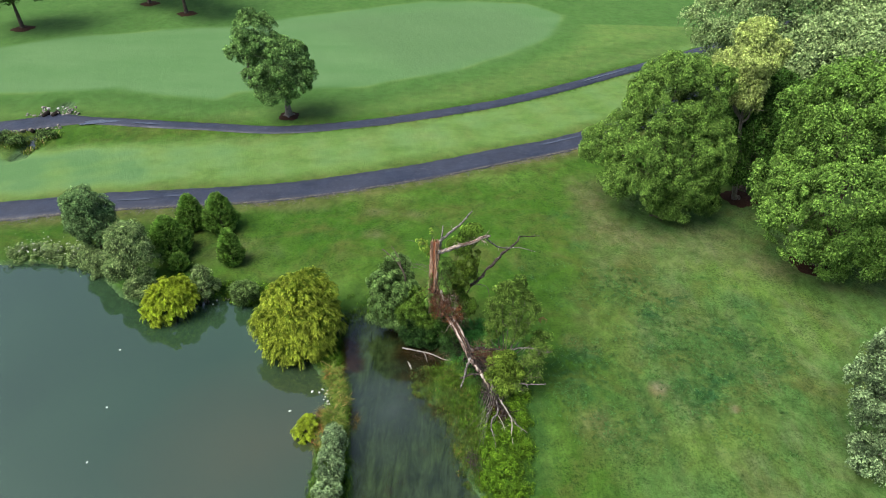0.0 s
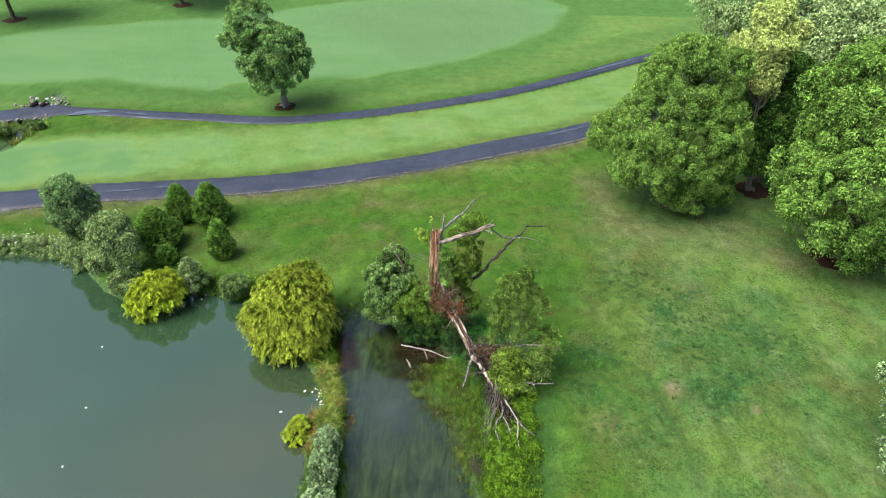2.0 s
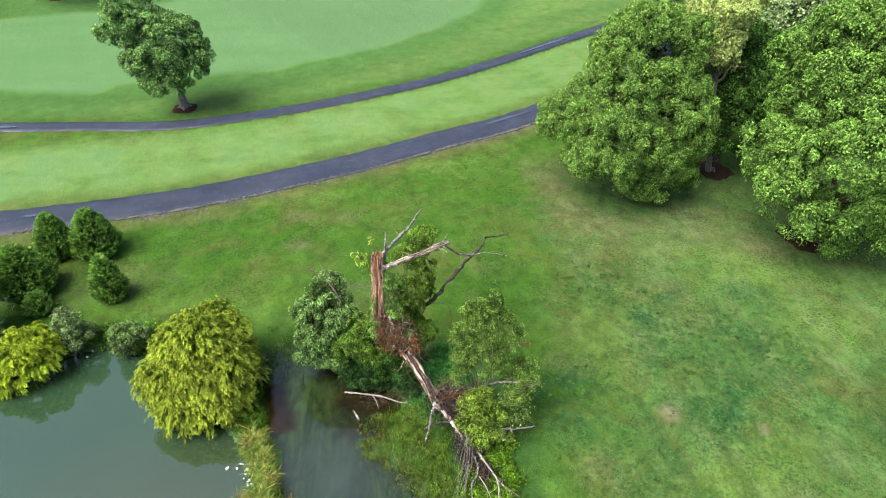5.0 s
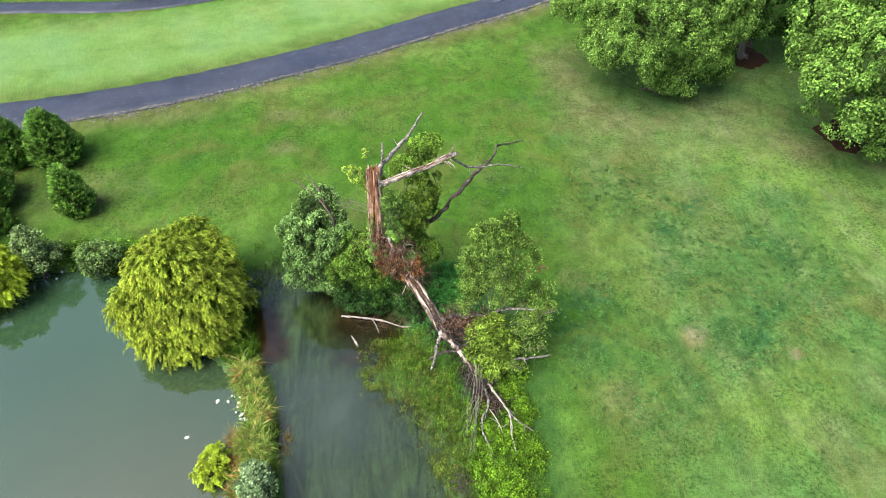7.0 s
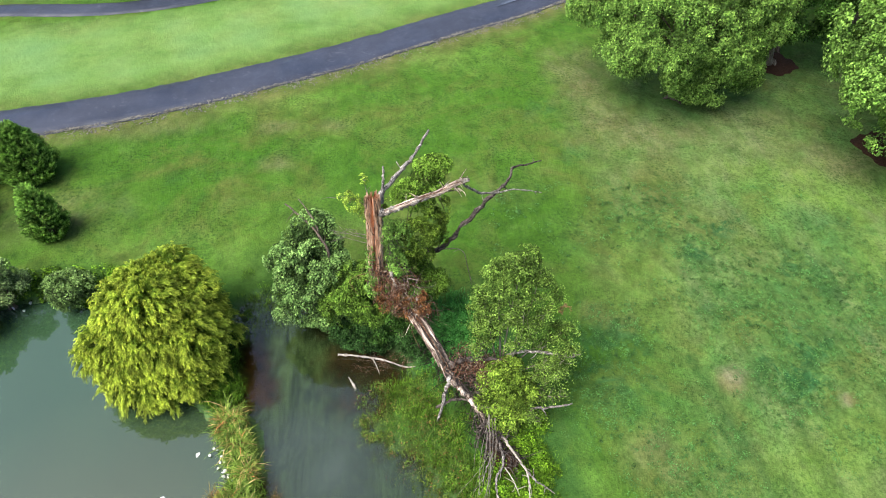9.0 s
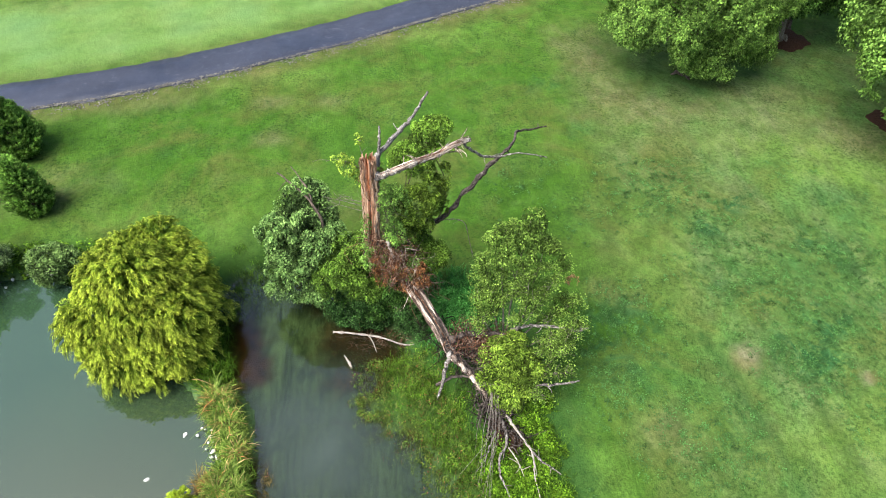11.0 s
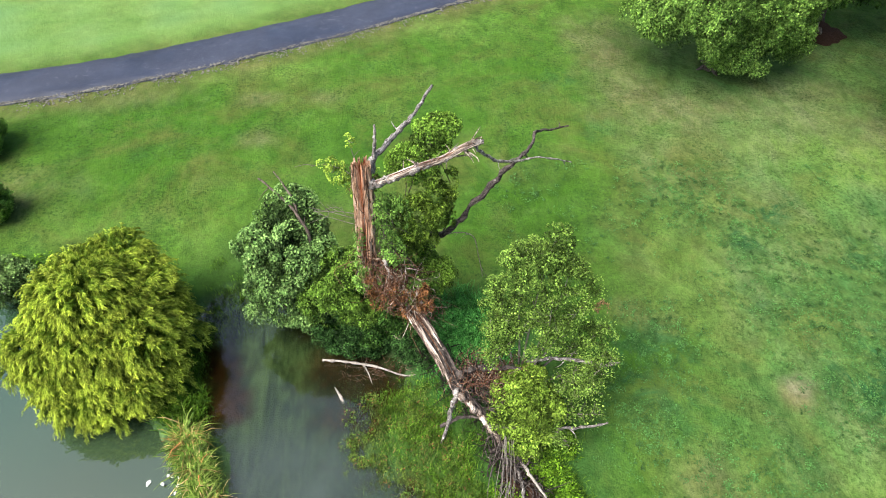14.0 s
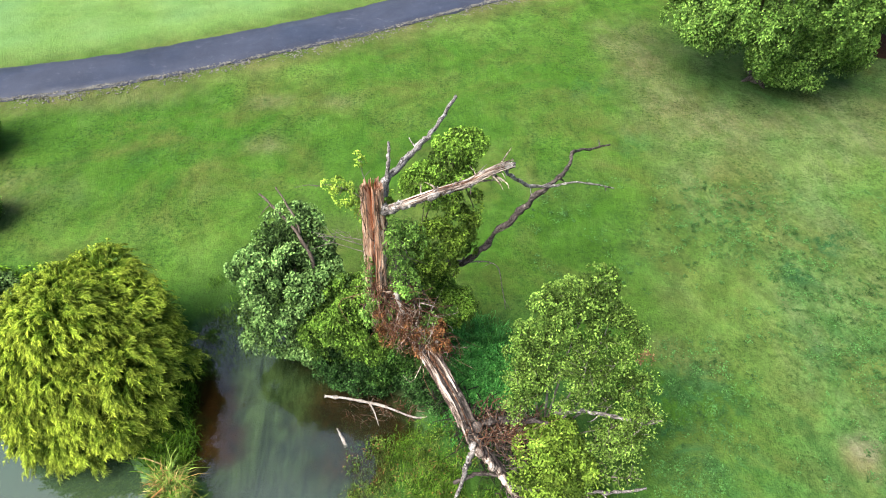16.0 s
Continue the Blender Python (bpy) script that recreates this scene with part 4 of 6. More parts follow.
def conifer(x, y, h, r, seed, mat=LEAF_CONIFER, label="small dark evergreen with a dense blunt cone of foliage"):
    """Short upturned sprays over a blunt cone."""
    g = rng_of(seed)
    t = thing("evergreen", x, y, 0, label, "evergreen", "small evergreens by the pond")
    v, f = tube([(0, 0, -0.1), (0, 0, h * 0.5), (0, 0, h * 0.9)], 0.09, 0.015, 8, 8, 0.06, seed)
    part("trunk", mesh_of("trunk", v, f, True), BARK, t)
    n = int(430 * h * r)
    zf = g.random(n) ** 1.15
    a = g.random(n) * 2 * np.pi
    lump = 1 + 0.09 * np.sin(a * 5 + zf * 11 + seed) + 0.07 * np.sin(a * 3 - zf * 19) + 0.05 * g.normal(size=n)
    rad = r * np.minimum(1, 0.6 + 1.8 * zf) * np.minimum(1, (1.02 - zf) / 0.74) ** 0.72 * lump * np.where(g.random(n) < 0.25, 0.7, 0.92)
    c = np.stack([rad * np.cos(a), rad * np.sin(a), 0.05 + zf * (h - 0.2)], 1)
    per = 34
    ci = np.repeat(np.arange(n), per)
    m = n * per
    out = np.stack([np.cos(a), np.sin(a), 0.7 + 0.5 * g.random(n)], 1)[ci]
    sp = g.random(m)
    pos = c[ci] + unit(out) * (0.46 * (sp - 0.45))[:, None] + (0.070 * (1.15 - sp))[:, None] * g.normal(size=(m, 3))
    along = unit(unit(out) + 0.40 * g.normal(size=(m, 3)))
    normal = unit(out + 0.4 * g.normal(size=(m, 3)) + np.array([0, 0, 0.4]))
    L = 0.12 * (0.7 + 0.6 * g.random(m))
    v, f = leaves(pos, along, normal, L, L * 0.22)
    # Spray ends pale and lit, bases dark as in shade, by colour.
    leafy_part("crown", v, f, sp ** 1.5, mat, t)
    return t


def shrub(x, y, z, lobes, clumps, per, leaf, mat, seed, label, name="shrub", clump_r=0.32, stems=5, **how):
    """Several bent stems from one foot and a leafy crown."""
    g = rng_of(seed)
    t = thing(name, x, y, z, label, "shrub")
    for k in range(stems):
        lobe = lobes[k % len(lobes)]
        e = np.array(lobe[:3]) + g.normal(size=3) * 0.25 * np.array(lobe[3:])
        v, f = tube([(0.12 * math.cos(k * 2), 0.12 * math.sin(k * 2), -0.3), e * np.array([0.4, 0.4, 0.5]) + g.normal(size=3) * 0.08, e], 0.05, 0.012, 6, 9, 0.08, seed + k)
        part("stem", mesh_of("stem", v, f, True), BARK, t)
    crown_part(t, seed, lobes, clumps, per, clump_r, leaf, mat, **how)
    return t


def blades(name, seed, spots, per, spread, height, width, mat, label, category, bend=0.5, kind="stuff"):
    """Tufts of arching blades at (x, y, z) spots."""
    g = rng_of(seed)
    spots = np.asarray(spots)
    n = len(spots) * per
    base = np.repeat(spots, per, axis=0) + np.stack([g.normal(size=n) * spread, g.normal(size=n) * spread, np.zeros(n)], 1)
    a = g.random(n) * 2 * np.pi
    h = height * (0.5 + 0.8 * g.random(n))
    out = np.stack([np.cos(a), np.sin(a), np.zeros(n)], 1)
    lean = (bend * (0.2 + g.random(n)))[:, None]
    up = np.array([0, 0, 1.0])
    side = np.stack([-np.sin(a), np.cos(a), np.zeros(n)], 1) * (width * (0.7 + 0.6 * g.random(n)))[:, None]
    over = np.clip(lean - 0.8, 0, 0.9)
    p1 = base + (up * 0.55 + out * lean * 0.22) * h[:, None]
    p2 = base + (up * 0.82 + out * lean * 0.58) * h[:, None]
    p3 = base + (up * (0.92 - 0.62 * over) + out * lean * 0.95) * h[:, None]
    v = np.stack([base - side * 0.5, base + side * 0.5, p1 + side * 0.5, p1 - side * 0.5, p2 + side * 0.4, p2 - side * 0.4, p3], 1).reshape(-1, 3)
    k = np.arange(n)[:, None] * 7
    f = np.concatenate([k + np.array([[a, b, c]]) for a, b, c in ((0, 1, 2), (0, 2, 3), (3, 2, 4), (3, 4, 5), (5, 4, 6))], 0)
    return tagged(part(name, mesh_of(name, v, f), mat), label, category, kind=kind)


def spots_in(poly, n, seed, edge=0.0, fray=0.4, gaps=-9.0):
    """n random ground spots inside a polygon."""
    g = rng_of(seed)
    p = np.array(poly)
    x = p[:, 0].min() + g.random(n * 8) * np.ptp(p[:, 0])
    y = p[:, 1].min() + g.random(n * 8) * np.ptp(p[:, 1])
    ok = inside_by(x, y, poly) + 0.9 * fray * wobble(x, y, 0.5, seed * 0.1) + 1.2 * fray * wobble(x, y, 1.3, 0.4) > edge + fray * g.normal(size=n * 8)
    ok &= wobble(x, y, 0.33, seed * 0.7) + 0.3 * g.normal(size=n * 8) > gaps
    x, y = x[ok][:n], y[ok][:n]
    return np.stack([x, y, ground_height(x, y)], 1)


def spray_tree(x, y, z, label, stems, mat, seed, leaf=0.06, per=900, reach=0.38, bark=PALE_BARK, bare=0.28):
    """Slender stems fanning upward, each leafed along its upper part on short side twigs."""
    g = rng_of(seed)
    t = thing("young_tree", x, y, z, label, "tree")
    pos, along, nor, tip_lit = [], [], [], []
    for k, pts in enumerate(stems):
        p = spline(pts, 40)
        pieces = [tube(pts, 0.035, 0.006, 6, 14, 0.08, seed + k)]
        twigs = 16
        for j in range(twigs):
            u = bare + (1 - bare) * (j + g.random()) / twigs
            s = p[int(u * 39)]
            d = unit(g.normal(size=3) * np.array([1, 1, 0.5]) + np.array([0, 0, 0.5]))
            ln = reach * (0.5 + 0.8 * g.random()) * (1.25 - 0.6 * u)
            e = s + d * ln
            pieces.append(tube([s, (s + e) / 2 + g.normal(size=3) * 0.03, e], 0.010, 0.003, 5, 5, 0.05, seed + j))
            n = per // twigs
            f = g.random(n) ** 0.7
            # Twig ends painted lighter, leaves near the stem darker, like shade inside the crown.
            tip_lit.append(f ** 2)
            pos.append(s + (e - s) * f[:, None] + g.normal(size=(n, 3)) * (0.055 + 0.05 * f[:, None]))
            along.append(unit(d + 0.7 * g.normal(size=(n, 3)) + np.array([0, 0, -0.2])))
            nor.append(unit(np.array([0, 0, 0.55]) + d * 0.6 + 0.6 * g.normal(size=(n, 3))))
        v, f = joined(pieces)
        part("stem", mesh_of("stem", v, f, True), bark, t)
    pos, along, nor = np.concatenate(pos), np.concatenate(along), np.concatenate(nor)
    L = leaf * (0.65 + 0.7 * g.random(len(pos)))
    leafy_part("crown", *leaves(pos, along, nor, L, L * 0.55), np.concatenate(tip_lit), mat, t)
    return t


# the grove beside the near path
tree(14.9, 36.9, "broad egg-shaped tree with dense green leaves touching the lawn",
     [(-0.8, 0.1, 5.4, 3.9, 3.5, 4.3), (-0.9, 0.3, 8.6, 2.8, 2.6, 2.6), (-4.5, 1.3, 4.8, 1.5, 1.5, 1.15), (0.9, -0.4, 2.6, 2.3, 1.9, 2.0), (-1.7, -0.6, 4.0, 2.6, 2.3, 2.4), (1.4, -0.3, 5.0, 1.9, 2.4, 2.6), (0.5, -0.7, 2.1, 1.8, 1.5, 1.6)],
     0.32, 2.0, 1600, 175, 0.42, 0.094, LEAF_MID, 11, category="tree", group="grove trees", billows=2)
tree(23.6, 31.6, "large spreading tree with bright fresh green leaves over a mulch bed",
     [(0, 0, 7.2, 4.6, 4.6, 4.6), (-2.0, -1.2, 5.0, 3.1, 2.8, 3.0), (2.2, -2.4, 5.2, 3.4, 3.0, 3.4), (0.3, -1.9, 3.2, 2.5, 1.6, 2.2), (-1.4, 1.0, 10.2, 2.8, 2.6, 2.4), (2.6, 1.0, 9.6, 3.0, 2.8, 2.8)],
     0.38, 2.2, 1400, 155, 0.54, 0.125, LEAF_BRIGHT, 12, category="tree", group="grove trees", droop=0.6, lift=0.25)
# Shade behind the front trees is put into the dark leaf colour.
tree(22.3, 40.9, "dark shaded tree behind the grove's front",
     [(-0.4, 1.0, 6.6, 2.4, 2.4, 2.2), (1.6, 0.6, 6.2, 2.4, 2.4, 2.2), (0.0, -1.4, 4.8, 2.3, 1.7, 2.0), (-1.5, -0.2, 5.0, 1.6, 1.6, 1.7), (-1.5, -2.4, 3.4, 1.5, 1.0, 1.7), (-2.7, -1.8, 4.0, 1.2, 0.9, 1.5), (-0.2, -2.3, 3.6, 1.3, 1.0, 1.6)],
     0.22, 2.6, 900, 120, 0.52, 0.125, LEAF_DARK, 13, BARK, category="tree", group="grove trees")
tree(21.3, 39.3, "tree with yellowish green tufted leaves on a pale leaning trunk",
     [(-2.2, 0, 10.4, 1.35, 1.3, 1.4), (-2.5, 0, 11.9, 0.85, 0.85, 0.95), (-3.4, 0.1, 10.1, 0.95, 0.9, 0.8), (-2.1, -0.2, 8.7, 1.1, 1.0, 1.15), (-1.2, 0.1, 10.9, 0.85, 0.8, 0.9)],
     0.20, 6.2, 620, 100, 0.42, 0.13, LEAF_GOLD, 14, PALE_BARK, category="tree", lean=(-1.75, -0.25), group="grove trees", droop=0.8, lift=0.2, billows=5)
tree(28.5, 43.5, "tall full-crowned green tree at the back of the grove",
     [(0, 0, 8.0, 4.2, 4.0, 4.0), (-2.6, 1.0, 8.4, 2.4, 2.6, 2.6), (2.4, 1.2, 9.4, 3.2, 3.0, 2.6)],
     0.34, 3.2, 900, 60, 0.70, 0.19, LEAF_PALE, 15, category="tree", group="grove trees")
tree(27.5, 57.0, "tall pale green tree beyond the grove by the far path",
     [(0, 0, 7.6, 4.2, 4.0, 4.0), (-3.4, 1.6, 7.4, 2.4, 2.2, 2.4), (3.6, 0.5, 8.4, 3.6, 3.4, 3.0)],
     0.32, 3.0, 800, 60, 0.8, 0.20, LEAF_PALE, 16, category="tree", group="grove trees")
tree(37.5, 55.0, "tall pale green tree in the far part of the grove",
     [(0, 0, 8.4, 5.0, 4.4, 4.4), (-3.0, -1.0, 7.4, 3.0, 3.0, 3.0), (3.0, 1.0, 9.6, 3.4, 3.2, 3.0)],
     0.36, 3.0, 800, 60, 0.9, 0.21, LEAF_PALE, 17, category="tree", group="grove trees")
mulch_ring(21.45, 39.5, 1.2, 3)
mulch_ring(23.2, 31.8, 1.45, 4)

# the lone tree by the far path and the trees past the fairway
tree(-15.1, 51.6, "lone two-lobed shade tree with grey trunk beside the far path",
     [(0.4, -0.3, 4.8, 2.1, 2.1, 2.2), (-2.0, 0.5, 7.1, 1.8, 1.8, 1.8), (1.2, -0.4, 3.9, 1.5, 1.5, 1.7), (-1.3, 0, 4.3, 1.8, 1.8, 1.9), (-2.7, 0.2, 6.2, 1.3, 1.3, 1.4), (-0.5, -0.8, 2.7, 1.4, 1.2, 1.0)],
     0.36, 1.6, 560, 120, 0.46, 0.14, LEAF_OAK, 21, PALE_BARK, category="tree")
mulch_ring(-15.1, 51.6, 0.95, 5)
for k, (fx, fy) in enumerate(((-53.9, 74.7), (-43.2, 86.8), (-36.4, 82.5))):
    tree(fx, fy, "tall tree with a slim grey trunk past the fairway", [(0, 0, 7.2, 4.4, 4.2, 3.4), (-2.2, 1, 5.2, 2.6, 2.4, 1.6), (2.2, -0.6, 5.8, 2.8, 2.4, 2.0)],
         0.26, 2.8, 300, 60, 0.95, 0.26, LEAF_DARK, 31 + k, BARK, category="tree", group="trees past the fairway")
    mulch_ring(fx, fy, 1.3, 6 + k)

# trees and shrubs round the pond
tree(-22.4, 31.2, "young blue-green shade tree at the pond's edge", [(0, 0, 2.95, 1.05, 1.1, 1.3), (-0.35, 0, 2.2, 1.0, 1.0, 1.1), (0.4, -0.2, 1.9, 1.0, 0.95, 1.1), (0, -0.2, 1.4, 0.95, 0.9, 0.7)],
     0.10, 1.0, 360, 95, 0.36, 0.098, LEAF_BLUE, 41, category="tree")
shrub(-18.5, 27.9, 0, [(0, 0.2, 2.3, 1.0, 1.1, 1.4), (0.45, -0.3, 1.5, 0.9, 0.9, 1.0), (-0.4, -0.2, 1.4, 0.85, 0.85, 1.0), (0.7, -1.0, 0.5, 0.65, 0.65, 0.5)],
      330, 95, 0.092, LEAF_SAGE, 42, "tall silvery green shrub leaning over the pond", clump_r=0.4)
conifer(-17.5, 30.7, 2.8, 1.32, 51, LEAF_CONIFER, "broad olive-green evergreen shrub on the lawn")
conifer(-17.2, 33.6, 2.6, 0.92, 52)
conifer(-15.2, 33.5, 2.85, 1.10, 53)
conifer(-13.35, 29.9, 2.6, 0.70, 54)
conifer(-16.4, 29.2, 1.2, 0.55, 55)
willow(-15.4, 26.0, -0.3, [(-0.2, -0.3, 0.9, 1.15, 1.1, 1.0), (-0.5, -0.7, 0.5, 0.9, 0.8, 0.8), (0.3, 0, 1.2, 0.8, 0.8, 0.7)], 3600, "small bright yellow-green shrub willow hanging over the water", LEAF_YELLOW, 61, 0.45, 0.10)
shrub(-14.0, 26.7, -0.1, [(0, 0.2, 0.7, 0.7, 0.6, 0.7), (-0.1, 0.4, 1.3, 0.5, 0.5, 0.5)], 120, 90, 0.07, LEAF_SAGE, 43, "small grey-green shrub on the pond bank", clump_r=0.24)
shrub(-11.7, 26.7, -0.2, [(0, 0, 0.6, 0.7, 0.6, 0.6), (0.3, 0.1, 0.4, 0.5, 0.5, 0.5)], 110, 90, 0.07, LEAF_SILVER, 44, "small silvery shrub at the water's edge", clump_r=0.24)
shrub(-20.9, 28.9, -0.2, [(0, 0, 0.7, 0.9, 0.7, 0.7), (-0.9, 0.3, 0.6, 0.8, 0.6, 0.6)], 130, 90, 0.075, LEAF_SAGE, 45, "low grey-green shrub on the pond bank", clump_r=0.28)
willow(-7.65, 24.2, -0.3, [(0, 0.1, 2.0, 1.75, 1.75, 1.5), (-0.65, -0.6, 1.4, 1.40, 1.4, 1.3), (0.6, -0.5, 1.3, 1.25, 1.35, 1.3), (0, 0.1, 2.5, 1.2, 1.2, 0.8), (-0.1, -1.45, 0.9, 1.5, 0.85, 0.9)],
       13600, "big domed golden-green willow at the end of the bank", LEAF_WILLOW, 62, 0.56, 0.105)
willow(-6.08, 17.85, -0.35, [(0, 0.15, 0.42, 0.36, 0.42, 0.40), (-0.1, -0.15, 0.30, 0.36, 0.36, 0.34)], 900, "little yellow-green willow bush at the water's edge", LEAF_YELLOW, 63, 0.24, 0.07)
shrub(-4.62, 16.9, -0.1, [(0, 0, 0.7, 0.45, 0.55, 0.55), (0.1, -1.3, 0.7, 0.5, 0.7, 0.5), (0.2, -2.6, 0.6, 0.5, 0.7, 0.5)], 200, 90, 0.075, LEAF_WHITE, 46, "pale silvery leafy bush along the bank strip", clump_r=0.24)
tree(20.3, 17.7, "pale silver-green leafy young tree standing alone on the lawn",
     [(-0.9, -0.8, 1.0, 1.3, 1.0, 0.8), (-0.8, -0.1, 2.6, 1.5, 1.3, 1.3), (-2.2, 0.0, 4.1, 1.1, 1.0, 0.9), (-2.3, 0.3, 5.5, 0.9, 0.9, 0.75), (-1.8, 0.5, 6.3, 0.9, 0.9, 0.7), (-0.4, 0.3, 4.6, 1.5, 1.4, 1.5), (0.8, 0.3, 3.0, 1.4, 1.4, 1.7)],
     0.14, 1.6, 620, 95, 0.34, 0.10, LEAF_WHITE, 47, PALE_BARK, name="young_tree")


# ---- the shattered tree ----
def grain_part(name, v, f, mat, parent, a, b, label="", smooth=True):
    """A wooden part whose own z runs along its grain from a to b."""
    a, b = Vector([float(q) for q in a]), Vector([float(q) for q in b])
    turn = (b - a).to_track_quat("Z", "Y")
    m = np.array(turn.to_matrix())
    ob = part(name, mesh_of(name, (np.asarray(v) - np.array(a)) @ m, f, smooth), mat, parent, label)
    ob.location = a
    ob.rotation_mode = "QUATERNION"
    ob.rotation_quaternion = turn
    return ob


def stick(parent, name, pts, r0, r1, mat, seed, sides=8, steps=16, rough=0.10, twigs=0, label="", crook=0.32):
    """A bare crooked branch with broken side twigs."""
    g = rng_of(seed)
    bent = spline(pts, steps)
    bent[1:-1] += g.normal(size=(steps - 2, 3)) * (crook * np.linspace(r0, r1, steps)[1:-1])[:, None]
    ob = grain_part(name, *tube(bent, r0, r1, sides, steps * 2, rough, seed), mat, parent, pts[0], pts[-1], label)
    a = np.array([float(q) for q in pts[0]])
    m = np.array(ob.rotation_quaternion.to_matrix())
    p = spline(pts, 40)
    for _ in range(twigs):
        k = g.integers(10, 38)
        e = p[k] + unit(g.normal(size=3) + (p[min(39, k + 3)] - p[k]) * 6) * (0.15 + 0.35 * g.random())
        v, f = tube([p[k], (p[k] + e) / 2 + g.normal(size=3) * 0.02, e], r0 * 0.22 + 0.006, 0.004, 5, 5, 0.06, seed + k)
        part("twig", mesh_of("twig", (v - a) @ m, f, True), mat, ob)
    return ob


def splintered_trunk(parent, line, r0, r1, seed, jag, open_to, mat, name, label, rows=34, sides=40, slot=0.0):
    """A fibrous broken trunk: ridged along the grain, hollowed on one side, with a torn end."""
    g = rng_of(seed)
    p = spline(line, rows)
    t = unit(np.gradient(p, axis=0))
    ref = unit(np.array(open_to, dtype=float))
    a = unit(ref[None, :] - t * (t @ ref)[:, None])
    b = np.cross(t, a)
    ang = np.linspace(0, 2 * np.pi, sides, endpoint=False)
    s = np.linspace(0, 1, rows)[:, None]
    drift = 0.5 * np.sin(s * 9 + seed) * 0.25
    ridge = 0.09 * g.normal(size=sides)[None, :] + 0.10 * np.sin((ang[None, :] + drift) * 5 + 1) + 0.07 * np.sin((ang[None, :] - drift) * 11)
    flake = np.repeat(g.normal(size=(rows // 6 + 1, sides)), 6, axis=0)[:rows]
    r = (r0 + (r1 - r0) * s) * (1 + ridge * (0.7 + 0.6 * s) + 0.07 * flake + 0.03 * g.normal(size=(rows, sides)))
    turn = np.minimum(ang, 2 * np.pi - ang)[None, :]
    hollow = np.exp(-(turn / (0.55 - 0.10 * slot)) ** 2) * np.ones((rows, 1))
    depth = 0.55 + slot * 0.25
    r = r * (1 - depth * hollow * (0.45 + 0.55 * np.clip(np.sin(s * 7 + 0.6) ** 2 + slot * ((s > 0.35) & (s < 0.82)), 0, 1)))
    end = s ** 3 * (jag * np.abs(g.normal(size=(1, sides))) ** 1.2)
    v = p[:, None, :] + r[:, :, None] * (np.cos(ang)[None, :, None] * a[:, None, :] + np.sin(ang)[None, :, None] * b[:, None, :]) - t[:, None, :] * end[:, :, None]
    lip = p[-1] + 0.72 * (v[-1] - p[-1]) - t[-1] * jag * 0.8
    inner = p[-1] + 0.5 * (v[-1] - p[-1]) - t[-1] * jag * 4.0
    v = np.concatenate([v.reshape(-1, 3), lip, inner])
    k = rows + 2
    i, j = np.meshgrid(np.arange(k - 1), np.arange(sides), indexing="ij")
    j2 = (j + 1) % sides
    f = np.stack([i * sides + j, i * sides + j2, (i + 1) * sides + j2, (i + 1) * sides + j], -1).reshape(-1, 4)
    ob = grain_part(name, v, f, mat, parent, line[0], line[-1], label, False)
    rot = ob.data.attributes.new("rot", "FLOAT", "POINT")
    rot.data.foreach_set("value", np.concatenate([(hollow ** 0.7).ravel(), np.ones(2 * sides)]).astype(np.float32))
    return ob


def strips(parent, name, line, seed, n, radius, face, arc, span, thick, mat, label="", peel=0.05, top=1.0, low=0.0):
    """Long torn strips that cling to a trunk's side and peel off at one end."""
    g = rng_of(seed)
    p = spline(line, 60)
    t = unit(np.gradient(p, axis=0))
    ref = unit(np.array(face, dtype=float))
    a = unit(ref[None, :] - t * (t @ ref)[:, None])
    b = np.cross(t, a)
    pieces = []
    for k in range(n):
        ang = arc * g.normal()
        ln = span * (0.4 + 0.9 * g.random())
        s0 = low + (top - low) * g.random()
        at = np.clip(s0 + np.linspace(0, 1, 7) * ln * (1 if g.random() < 0.5 else -1), low, top)
        if np.ptp(at) < 0.03:
            continue
        ix = (at * 59).astype(int)
        away = radius * (1.0 + 0.10 * g.random()) + peel * np.linspace(0, 1, 7) ** 2 * (g.random() ** 2) * 3
        wind = ang + 0.10 * np.cumsum(g.normal(size=7)) * 0.5
        q = p[ix] + away[:, None] * (np.cos(wind)[:, None] * a[ix] + np.sin(wind)[:, None] * b[ix])
        q = q + np.linspace(0, 0.02, 7)[:, None] * g.normal(size=3)
        pieces.append(tube(q, thick * (0.5 + g.random()), thick * 0.3, 5, 12, 0.25, seed * 11 + k))
    v, f = joined(pieces)
    return grain_part(name, v, f, mat, parent, line[0], line[-1], label)


